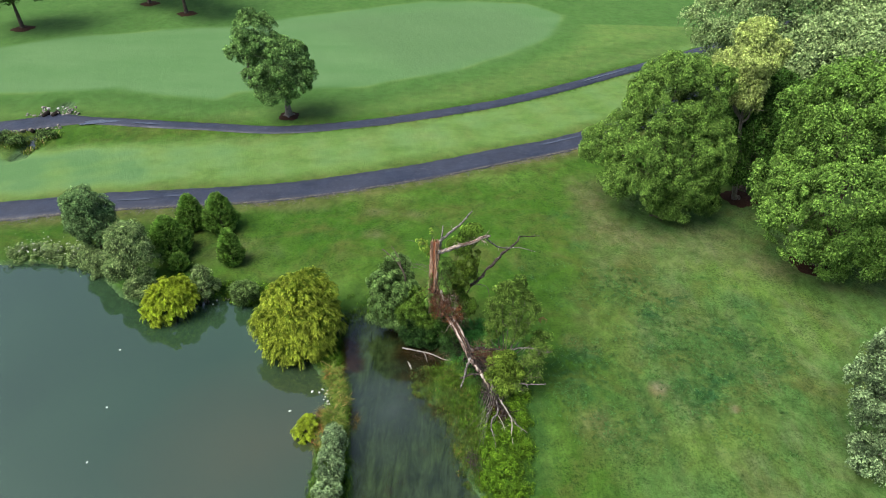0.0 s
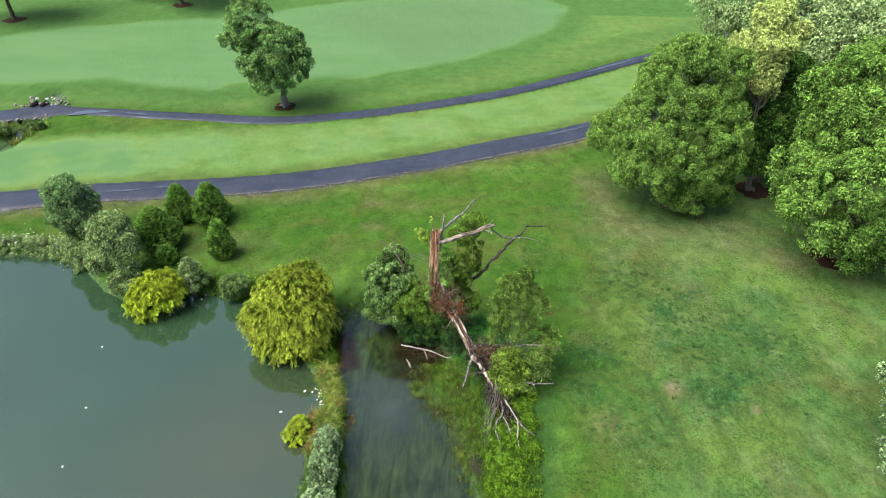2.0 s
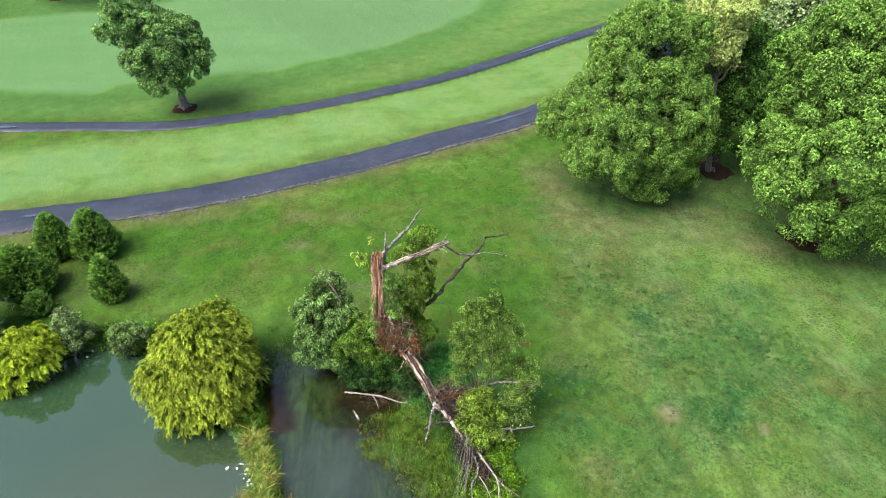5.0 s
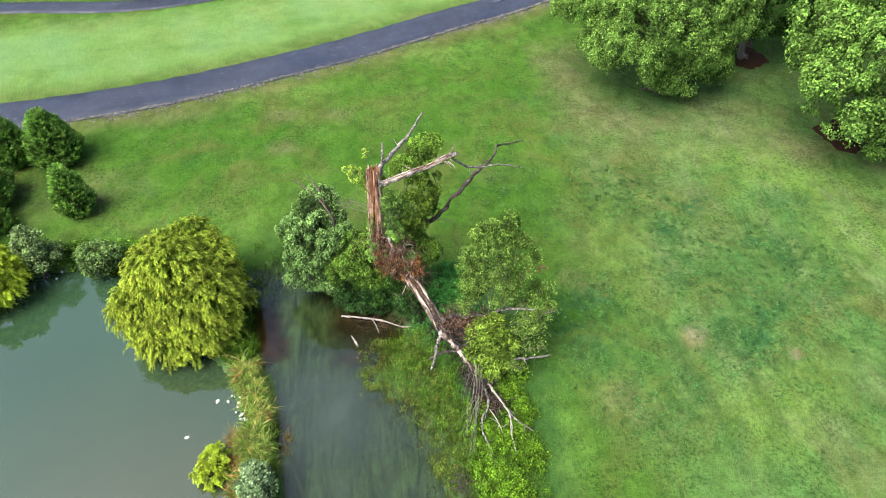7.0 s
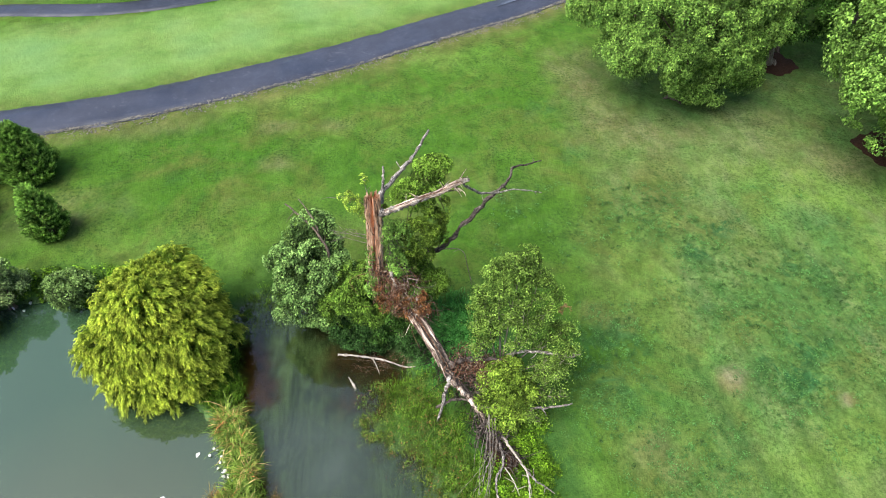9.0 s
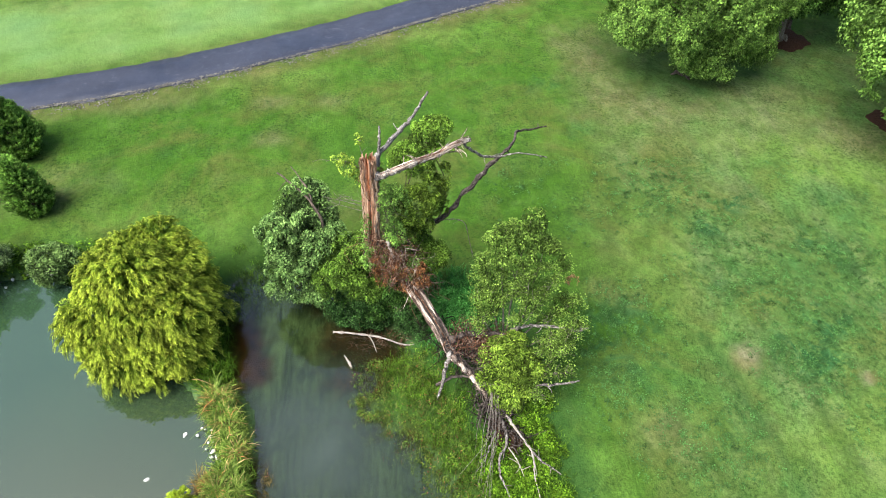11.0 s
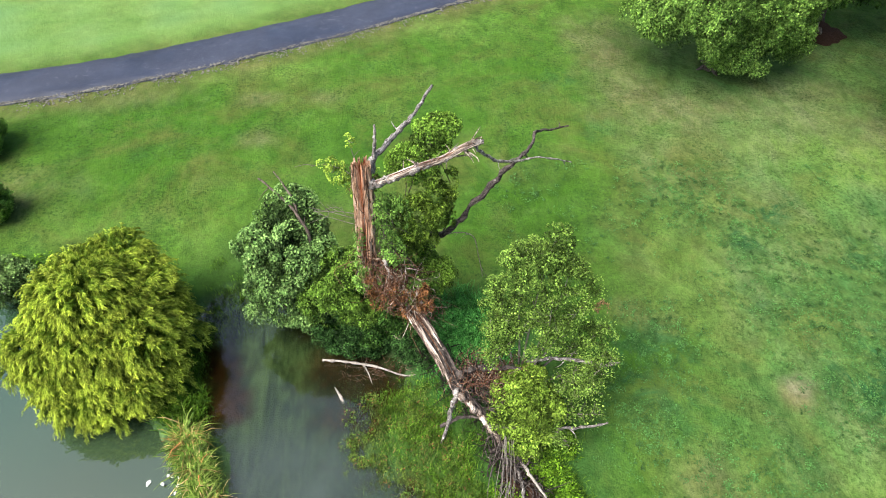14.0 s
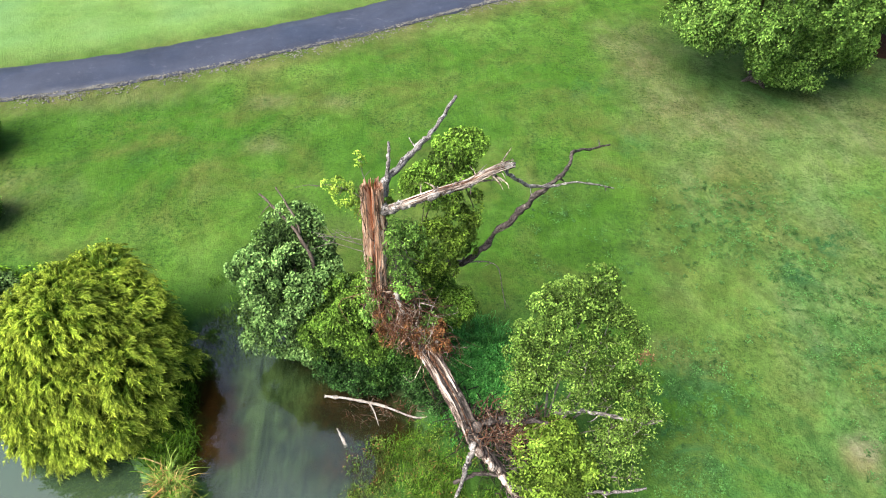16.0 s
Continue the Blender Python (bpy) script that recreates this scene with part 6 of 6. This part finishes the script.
crown_part(t, 354, [(0.05, 0.45, 4.95, 0.72, 0.55, 0.62), (-0.42, 0.4, 5.25, 0.40, 0.35, 0.42), (0.38, 0.5, 5.65, 0.36, 0.32, 0.36), (0.82, 0.35, 4.65, 0.48, 0.40, 0.42), (1.30, 0.25, 4.30, 0.26, 0.24, 0.24),
                    (-0.72, 0.25, 4.05, 0.44, 0.40, 0.72), (-0.70, 0.05, 3.05, 0.40, 0.35, 0.50), (1.70, 0.15, 2.55, 0.50, 0.36, 0.30)],
           430, 34, 0.15, 0.052, LEAF_SPARSE, "leaf_spray", "pale-edged leaf tufts", billows=4, bare=0.45, inner=0.45)
crown_part(t, 254, [(1.62, 0.15, 3.65, 0.14, 0.1, 0.12)], 7, 26, 0.10, 0.05, LEAF_BLUSH, "reddish_sprig", "orange-tinged leaf tips", billows=0)["kind"] = "stuff"
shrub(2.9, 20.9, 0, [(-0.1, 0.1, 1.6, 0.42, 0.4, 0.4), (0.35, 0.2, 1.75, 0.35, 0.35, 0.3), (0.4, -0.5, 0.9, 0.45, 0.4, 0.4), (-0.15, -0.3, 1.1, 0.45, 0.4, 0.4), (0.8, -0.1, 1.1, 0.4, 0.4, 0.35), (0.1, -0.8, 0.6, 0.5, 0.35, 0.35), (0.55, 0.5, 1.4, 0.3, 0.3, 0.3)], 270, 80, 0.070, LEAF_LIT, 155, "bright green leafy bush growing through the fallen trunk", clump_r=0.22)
spray_tree(3.9, 20.8, 0, "thin straggling shrub over the fallen branches",
           [[(0, 0, 0), (0.3, 0, 0.8), (0.7, 0.1, 1.4), (1.1, 0.2, 1.7)], [(0, 0, 0), (0.2, -0.2, 0.8), (0.5, -0.4, 1.2), (1.0, -0.5, 1.3)],
            [(0, 0, 0), (-0.1, -0.3, 0.7), (-0.1, -0.7, 1.0), (0.1, -1.1, 1.0)], [(0, 0, 0), (0.1, 0.1, 1.0), (0.3, 0.2, 1.8), (0.4, 0.3, 2.3)]], LEAF_SPARSE, 156, 0.065, 620, 0.42, TWIG)
t = thing("dead_sapling", -2.1, 24.7, 0, "leafless dark dead branch poking out of the shrub", "dead branch")
stick(t, "branch", [(0.1, 0.0, 1.5), (0.07, 0.2, 3.28), (-0.11, 0.5, 3.78), (-0.48, 1.0, 3.98), (-0.93, 1.6, 3.9), (-1.32, 2.1, 3.83)], 0.055, 0.024, BARK, 157, 6, 16, 0.12, 3)
stick(t, "branch", [(-0.2, 0.7, 3.85), (-0.33, 1.0, 4.18), (-0.62, 1.5, 4.28), (-0.79, 1.8, 4.3)], 0.034, 0.018, BARK, 158, 5, 10, 0.12)
t = thing("vine", -0.9, 24.4, 4.5, "yellow-green vine shoots at the trunk's broken top", "vine")
crown_part(t, 159, [(-0.35, 0.1, 1.65, 0.35, 0.15, 0.10), (-0.1, 0.1, 1.35, 0.25, 0.15, 0.22), (0.24, 0.1, 2.3, 0.15, 0.1, 0.10), (0.1, 0.1, 0.9, 0.2, 0.15, 0.3), (0.75, 0.1, 0.9, 0.15, 0.12, 0.5)],
           60, 26, 0.12, 0.052, LEAF_VINE, "leaf_spray", billows=2)["kind"] = "stuff"
for k, q in enumerate(([(0.35, 0.0, 1.0), (0.1, 0.05, 1.45), (-0.35, 0.1, 1.65), (-0.65, 0.1, 1.6)], [(0.4, 0.0, 1.2), (0.3, 0.05, 1.9), (0.24, 0.1, 2.35)],
                       [(0.3, -0.1, 0.2), (-0.2, 0.0, 0.25), (-0.8, 0.1, 0.2)], [(0.3, -0.1, 0.0), (-0.3, 0.05, 0.15), (-0.9, 0.1, 0.35)], [(0.3, -0.1, -0.2), (-0.2, 0.0, -0.05), (-0.7, 0.1, 0.1)])):
    stick(t, "stem", q, 0.012, 0.005, TWIG, 260 + k, 5, 10, 0.1, 3)
t = thing("ivy", -0.2, 24.1, 3.6, "green creeper leaves clinging to the broken trunk", "vine")
crown_part(t, 161, [(0.12, 0.0, 1.1, 0.22, 0.18, 0.8), (-0.45, 0.0, 0.1, 0.12, 0.15, 0.9), (0.3, -0.2, 0.1, 0.3, 0.25, 0.6), (-0.3, -0.4, -0.6, 0.35, 0.25, 0.4), (0.7, -0.7, -0.9, 0.35, 0.25, 0.3), (0.45, 0.1, 1.2, 0.3, 0.2, 0.6)], 190, 44, 0.14, 0.055, LEAF_BRIGHT, "leaf_spray", billows=3)["kind"] = "stuff"
for k, q in enumerate(([(0.1, -0.1, -0.8), (0.2, -0.15, 0.4), (0.1, 0.0, 1.7)], [(-0.4, -0.1, -0.8), (-0.5, -0.1, 0.3), (-0.42, 0.0, 1.3)])):
    stick(t, "stem", q, 0.012, 0.005, TWIG, 162 + k, 5, 10, 0.1)

# ---- grasses, weeds, stones ----
MARSH = [(-5.8, 24.2), (-5.7, 26.6), (-3.4, 27.2), (-2.6, 26.2), (-3.6, 25.4), (-4.6, 25.2)]
STRIP = [(-6.1, 21.7), (-5.3, 21.7), (-4.75, 20.5), (-4.35, 19.2), (-4.3, 18.2), (-4.05, 16.9), (-3.7, 14.7), (-3.3, 12.3), (-5.0, 12.3), (-5.35, 14.6), (-5.5, 17.2), (-5.55, 18.7), (-5.2, 19.4), (-5.6, 20.5)]
REEDS = [(-0.7, 22.1), (-1.5, 20.4), (0.2, 19.3), (1.1, 18.0), (1.2, 16.0), (2.2, 15.4), (2.0, 18.5), (1.6, 20.6), (0.8, 22.3)]
WEEDS = [(1.9, 18.6), (1.9, 16.6), (2.2, 14.4), (3.6, 14.4), (3.9, 16.6), (4.1, 18.2), (4.2, 19.4), (4.4, 20.6), (3.4, 20.6)]
blades("bank_grass", 171, spots_in(STRIP, 420, 171, 0.05, 0.08), 24, 0.10, 0.26, 0.016, WEED, "low green grass on the bank strip", "grass", 0.9)
blades("bank_grass", 270, spots_in([(-6.9, 23.0), (-6.2, 24.3), (-5.75, 23.5), (-5.3, 22.0), (-5.5, 21.5), (-6.3, 21.8)], 170, 270, 0.0, 0.1), 34, 0.13, 0.26, 0.015, WEED, "lush green grass on the bank beside the willow", "grass", 0.9)
blades("bank_grass", 271, spots_in([(-5.9, 21.3), (-5.2, 21.3), (-4.7, 20.4), (-4.4, 19.2), (-4.9, 19.1), (-5.1, 19.6), (-5.5, 20.4)], 30, 271, 0.12, 0.05), 80, 0.12, 0.28, 0.018, REED, "tall arching olive grass clumps on the bank strip", "grass", 1.7)
blades("bank_grass", 272, spots_in([(-5.4, 18.8), (-4.5, 18.9), (-4.2, 17.4), (-4.9, 16.2), (-5.4, 16.6)], 40, 272, 0.1, 0.05), 60, 0.06, 0.42, 0.013, REED, "olive grass tufts on the bank strip", "grass", 1.2)
blades("bank_grass", 274, [(-5.45, 20.95, -0.05), (-5.2, 20.45, -0.05), (-5.0, 20.0, -0.05), (-4.75, 19.5, -0.05), (-4.95, 18.9, -0.05), (-4.7, 18.3, -0.05), (-4.6, 17.7, -0.05), (-5.55, 21.4, -0.05)], 150, 0.12, 0.30, 0.024, REED, "broad arching olive sedge tufts on the bank strip", "grass", 2.2)
blades("straw_grass", 275, [(-5.40, 20.90, 0.0), (-5.12, 20.42, 0.0), (-4.72, 19.45, 0.0), (-5.5, 21.25, 0.0)], 40, 0.10, 0.28, 0.022, STRAW, "tawny arching sedge tufts on the bank strip", "grass", 2.2)
blades("marsh_grass", 175, spots_in(MARSH, 260, 175), 20, 0.12, 0.16, 0.012, WEED, "wet grass standing in the pool's shallow end", "grass", 0.8)
blades("straw_grass", 172, [(-5.75, 21.3, -0.1), (-5.6, 21.05, -0.1), (-5.4, 21.2, -0.1), (-5.3, 20.6, -0.1)], 40, 0.10, 0.26, 0.018, STRAW, "dry straw-coloured grass clumps by the willow", "grass", 2.0)
blades("straw_grass", 173, spots_in([(-5.75, 19.0), (-5.15, 19.0), (-5.1, 17.6), (-5.2, 16.6), (-5.6, 16.6)], 20, 173, 0.08, 0.05), 60, 0.07, 0.42, 0.013, STRAW, "reddish dry grass along the pond side", "grass", 1.1)
blades("straw_grass", 273, spots_in([(-4.25, 19.0), (-3.95, 19.0), (-3.85, 18.2), (-4.15, 18.1)], 4, 273, 0.0, 0.03), 40, 0.08, 0.18, 0.012, STRAW, "reddish dying grass at the pool's edge", "grass", 0.9)
blades("reed_grass", 174, spots_in(REEDS, 420, 174), 18, 0.11, 0.16, 0.011, REED_DULL, "low reedy growth in the shallow water", "grass", 0.7)


def weed_patch(name, seed, poly, n, per, leaf, mat, label, height=0.25, dome=0.20):
    """Low leafy clumps: leaves over small uneven domes."""
    g = rng_of(seed)
    s = spots_in(poly, n, seed, 0.0, 0.35, -0.15)
    size = (0.45 + 0.9 * g.random(len(s)))
    c, size = np.repeat(s, per, axis=0), np.repeat(size, per)
    m = len(c)
    d = unit(g.normal(size=(m, 3)))
    d[:, 2] = np.abs(d[:, 2])
    far = 0.45 + 0.55 * g.random(m) ** 0.5
    pos = c + d * np.array([dome, dome, height]) * (size * far)[:, None] + np.array([0, 0, 0.02])
    normal = unit(d + np.array([0, 0, 0.6]) + 0.45 * g.normal(size=(m, 3)))
    along = unit(d * np.array([1, 1, 0.2]) + 0.6 * g.normal(size=(m, 3)) * np.array([1, 1, 0.4]))
    L = leaf * (0.6 + 0.8 * g.random(m))
    # Lit tops and dark sides of each clump are put into the colour.
    tip_lit = np.clip((far - 0.5) * 2.0, 0, 1) * np.clip(d[:, 2] * 1.2, 0, 1)
    ob = leafy_part(name, *leaves(pos, along, normal, L, L * 0.6), tip_lit, mat, None)
    return tagged(ob, label, "weeds", kind="stuff")


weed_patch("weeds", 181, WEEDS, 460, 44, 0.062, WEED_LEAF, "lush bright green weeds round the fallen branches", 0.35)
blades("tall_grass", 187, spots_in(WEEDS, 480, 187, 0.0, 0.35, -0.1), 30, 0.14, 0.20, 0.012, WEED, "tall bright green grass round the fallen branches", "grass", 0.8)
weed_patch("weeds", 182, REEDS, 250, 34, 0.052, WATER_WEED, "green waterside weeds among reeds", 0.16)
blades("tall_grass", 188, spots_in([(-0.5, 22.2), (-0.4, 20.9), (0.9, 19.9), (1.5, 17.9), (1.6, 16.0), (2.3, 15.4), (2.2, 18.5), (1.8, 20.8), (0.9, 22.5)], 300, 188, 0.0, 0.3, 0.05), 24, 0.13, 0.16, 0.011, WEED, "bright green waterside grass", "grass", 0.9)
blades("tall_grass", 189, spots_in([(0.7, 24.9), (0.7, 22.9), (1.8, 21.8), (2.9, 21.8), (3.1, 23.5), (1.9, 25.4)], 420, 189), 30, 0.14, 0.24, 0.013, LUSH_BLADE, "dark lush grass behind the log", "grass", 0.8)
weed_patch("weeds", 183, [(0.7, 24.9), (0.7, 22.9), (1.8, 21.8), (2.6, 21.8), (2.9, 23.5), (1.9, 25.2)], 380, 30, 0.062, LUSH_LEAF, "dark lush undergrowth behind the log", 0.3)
weed_patch("weeds", 184, [(-28, 29.8), (-24, 30.0), (-20.5, 28.3), (-20.2, 29.2), (-23.5, 31.0), (-28, 31.0)], 330, 50, 0.08, LEAF_SAGE, "pale flowering weeds on the far pond bank", 0.45)
weed_patch("weeds", 185, [(-16.5, 26.6), (-14.4, 27.0), (-12, 27.2), (-10.2, 26.5), (-10.4, 27.3), (-13, 27.9), (-16, 27.5)], 300, 30, 0.09, WEED_LEAF, "green weeds along the pond bank", 0.3)
g = rng_of(186)
fs = spots_in([(-28, 30.0), (-24, 30.1), (-22.8, 30.0), (-24, 31.0), (-28, 31.0)], 80, 186)
v, f = leaves(fs + np.array([0, 0, 0.30]) + np.array([0.25, 0.35, 0.25]) * g.normal(size=(len(fs), 3)), g.normal(size=(len(fs), 3)) * np.array([1, 1, 0.2]), np.tile([0, 0, 1.0], (len(fs), 1)), 0.05 + 0.07 * g.random(len(fs)), 0.05 + 0.05 * g.random(len(fs)))
tagged(part("flowers", mesh_of("flowers", v, f), PETAL), "small white flower heads on the pond bank", "flowers", kind="stuff")


def rock_mesh(seed, n=10):
    """An uneven rounded stone of about unit size."""
    bm = bmesh.new()
    bmesh.ops.create_icosphere(bm, subdivisions=1, radius=0.5)
    g = rng_of(seed)
    for q in bm.verts:
        q.co *= 1 + 0.22 * g.normal()
        q.co.z *= 0.65
    me = bpy.data.meshes.new("stone")
    bm.to_mesh(me)
    bm.free()
    return me


ROCKS = [rock_mesh(200 + k) for k in range(5)]
PALES = [rock_mesh(210 + k) for k in range(4)]


def stones(parent, seed, spots, size, mat, meshes, name="stone"):
    g = rng_of(seed)
    for x, y, z in spots:
        me = meshes[g.integers(len(meshes))]
        ob = part(name, me, mat, parent)
        s = size * (0.6 + 0.9 * g.random())
        ob.location = (x, y, z)
        ob.rotation_euler = (0.3 * g.normal(), 0.3 * g.normal(), 6 * g.random())
        ob.scale = (s, s * (0.7 + 0.5 * g.random()), s)


t = thing("bank_stones", -5.9, 20.4, WATER, "white stones piled at the water's edge", "stones")
g = rng_of(220)
stones(t, 221, [(0.035 * k + 0.10 * g.normal(), 0.1 - 0.066 * k + 0.08 * g.normal(), 0.08) for k in range(17)], 0.105, PALE_ROCK, PALES)
t = thing("bank_stones", -13.0, 26.95, WATER, "small white stones along the far bank", "stones")
stones(t, 222, [(-0.9 + 0.22 * k, 0.12 * g.normal() - 0.02, 0.03) for k in range(11)], 0.13, PALE_ROCK, PALES)
for k, (x, y, s) in enumerate(((-7.24, 19.12, 0.22), (-6.42, 20.35, 0.24), (-17.3, 22.68, 0.16), (-16.18, 18.92, 0.16), (-15.6, 15.92, 0.15), (-13.57, 26.5, 0.2))):
    ob = part("floating_scrap", PALES[k % 4], PALE_ROCK)
    ob.location, ob.scale, ob.rotation_euler = (x, y, WATER + 0.01), (s * 0.75, s * 0.5, s * 0.35), (0, 0, k * 1.1)
    tagged(ob, "small white scrap floating on the pond", "scrap", "white scraps on the pond")

def headwall(ax, ay, bx, by, rows, seed, pipes, facing):
    """A low ragged wall of field stones from a to b, with pipe mouths at its foot."""
    t = thing("headwall", ax, ay, 0, "low rough stone culvert headwall beside the far path", "headwall", "culvert headwalls")
    q = rng_of(seed)
    n = int(math.hypot(bx - ax, by - ay) / 0.26)
    spots = []
    for r in range(rows):
        for k in range(n):
            f = (k + 0.5 * (r % 2) + 0.25 * q.normal()) / n
            if q.random() < 1.0 - 0.2 * r:
                spots.append(((bx - ax) * f, (by - ay) * f + facing * (0.18 * r + 0.10 * q.normal()), 0.02 + 0.16 * r + 0.05 * q.normal() * (r > 0)))
    stones(t, seed + 1, spots, 0.27, ROCK, ROCKS)
    for f in pipes:
        x, y = (bx - ax) * f, (by - ay) * f
        v, fc = tube([(x, y + 0.35 * facing, 0.10), (x, y - 0.40 * facing * (1 if facing > 0 else -1), 0.10)], 0.22, 0.22, 12, 3, 0.0, 3, smooth_line=False)
        part("pipe", mesh_of("pipe", v, fc, True), BLACK_BRUSH, t, "dark culvert pipe end")
    return t


headwall(-38.7, 50.15, -34.2, 50.75, 4, 311, (0.38, 0.56), 1.0)
headwall(-37.8, 46.95, -34.2, 47.95, 2, 321, (0.42, 0.60), -1.0)
t = thing("creek_stones", -36.6, 51.7, 0.05, "pale flat stones above the culvert", "stones")
stones(t, 331, [(-1.2, -0.3, 0.1), (-0.8, -0.25, 0.1), (0.3, 0.2, 0.1), (0.6, 0.1, 0.05), (0.1, -0.2, 0.1), (1.3, -0.4, 0.0)], 0.26, PALE_ROCK, PALES)
shrub(-36.9, 45.0, -0.1, [(0, 0, 0.45, 0.8, 0.7, 0.5), (0.5, -0.3, 0.35, 0.5, 0.5, 0.4)], 70, 60, 0.10, LEAF_SILVER, 232, "low olive shrub beside the creek", clump_r=0.28)
shrub(-34.3, 45.9, -0.1, [(0, 0, 0.35, 0.6, 0.5, 0.4)], 45, 50, 0.10, LEAF_SILVER, 233, "low shrub on the creek's grassy bank", clump_r=0.25)
blades("creek_grass", 233, spots_in([(-38.5, 44), (-33.4, 44), (-33.4, 46.6), (-38.5, 46.6)], 60, 233), 24, 0.2, 0.3, 0.04, REED, "rank grass along the creek", "grass", 0.8)

# clover and weed rosettes scattered over the mown lawn
def rosettes(name, seed, n, x0, x1, y0, y1, per, leaf, mat, label, patches, loose):
    g = rng_of(seed)
    x, y = x0 + (x1 - x0) * g.random(n * 6), y0 + (y1 - y0) * g.random(n * 6)
    w = loose + 0.35 * wobble(x, y, 0.9, seed) + 0.25 * wobble(x, y, 3.1, seed + 1)
    for cx, cy, r in patches:
        w = np.maximum(w, 1.2 - np.hypot(x - cx, y - cy) / r)
    free = (inside_by(x, y, POND) < -0.9) & (inside_by(x, y, POOL) < -0.9) & (along_by(x, y, NEAR_PATH) > 1.9)
    ok = free & (g.random(n * 6) < w)
    x, y = x[ok][:n], y[ok][:n]
    c = np.repeat(np.stack([x, y, ground_height(x, y)], 1), per, axis=0)
    size = np.repeat(0.06 + 0.16 * g.random(len(x)), per)[:, None]
    m = len(c)
    off = unit(g.normal(size=(m, 3)) * np.array([1, 1, 0])) * g.random((m, 1)) ** 0.6
    pos = c + off * size + np.array([0, 0, 0.02]) + np.array([0, 0, 0.04]) * g.random((m, 1))
    L = leaf * (0.6 + 0.8 * g.random(m))
    v, f = leaves(pos, unit(off + 0.3 * g.normal(size=(m, 3)) * np.array([1, 1, 0.3])), unit(np.array([0, 0, 1.0]) + 0.3 * g.normal(size=(m, 3))), L, L * 0.7)
    return tagged(part(name, mesh_of(name, v, f), mat), label, "weeds", kind="stuff")


CLOVER_SPOTS = ((12.0, 26.4, 1.5), (13.5, 23.5, 2.8), (16.5, 24, 2.6), (7.4, 22.8, 1.8), (9, 18.4, 1.8), (12.5, 20.5, 1.6), (10.5, 29, 2.2), (6.3, 20.5, 1.5))
rosettes("lawn_clover", 351, 2000, 4, 19, 17, 31, 18, 0.045, CLOVER, "blue-green clover clumps in the mown lawn", CLOVER_SPOTS, 0.05)

# crumbled gravel along the lower edge of the near path
c = spline([(*p, 0) for p in NEAR_PATH], 900)
tn = unit(np.gradient(c, axis=0))
side = np.stack([tn[:, 1], -tn[:, 0], 0 * tn[:, 0]], 1)
g = rng_of(240)
keep = (c[:, 0] > -34) & (c[:, 0] < 14)
c, side = c[keep], side[keep]
idx = g.integers(0, len(c), 10000)
off = 1.16 + np.minimum(np.abs(g.normal(size=10000)) * 0.34, 0.62 + 0.15 * g.normal(size=10000))
off = np.where(wobble(c[idx, 0], c[idx, 1], 0.5, 4.0) + 0.5 * g.normal(size=10000) < -0.1, 1.14 + 0.05 * g.random(10000), off)
p = c[idx] + side[idx] * off[:, None] + 0.06 * g.normal(size=(10000, 3)) * np.array([1, 1, 0])
s = 0.012 + 0.046 * g.random(10000) ** 3
p[:, 2] = 0.02 + 0.05 * (off < 1.25) + 0.05 * wobble(p[:, 0], p[:, 1], 5.0, 0.7)
octa = np.array([(1, 0, 0), (0, 1, 0), (-1, 0, 0), (0, -1, 0), (0, 0, 0.7), (0, 0, -0.7)])
tri = np.array([(0, 1, 4), (1, 2, 4), (2, 3, 4), (3, 0, 4), (1, 0, 5), (2, 1, 5), (3, 2, 5), (0, 3, 5)])
v = (p[:, None, :] + octa[None] * s[:, None, None] * (0.7 + 0.6 * g.random((10000, 6, 1)))).reshape(-1, 3)
f = (np.arange(10000)[:, None, None] * 6 + tri[None]).reshape(-1, 3)
tagged(part("gravel", mesh_of("gravel", v, f), stone_mat("gravel", (0.040, 0.040, 0.042), (0.24, 0.23, 0.20))), "loose grey gravel along the path's edge", "gravel", kind="stuff")
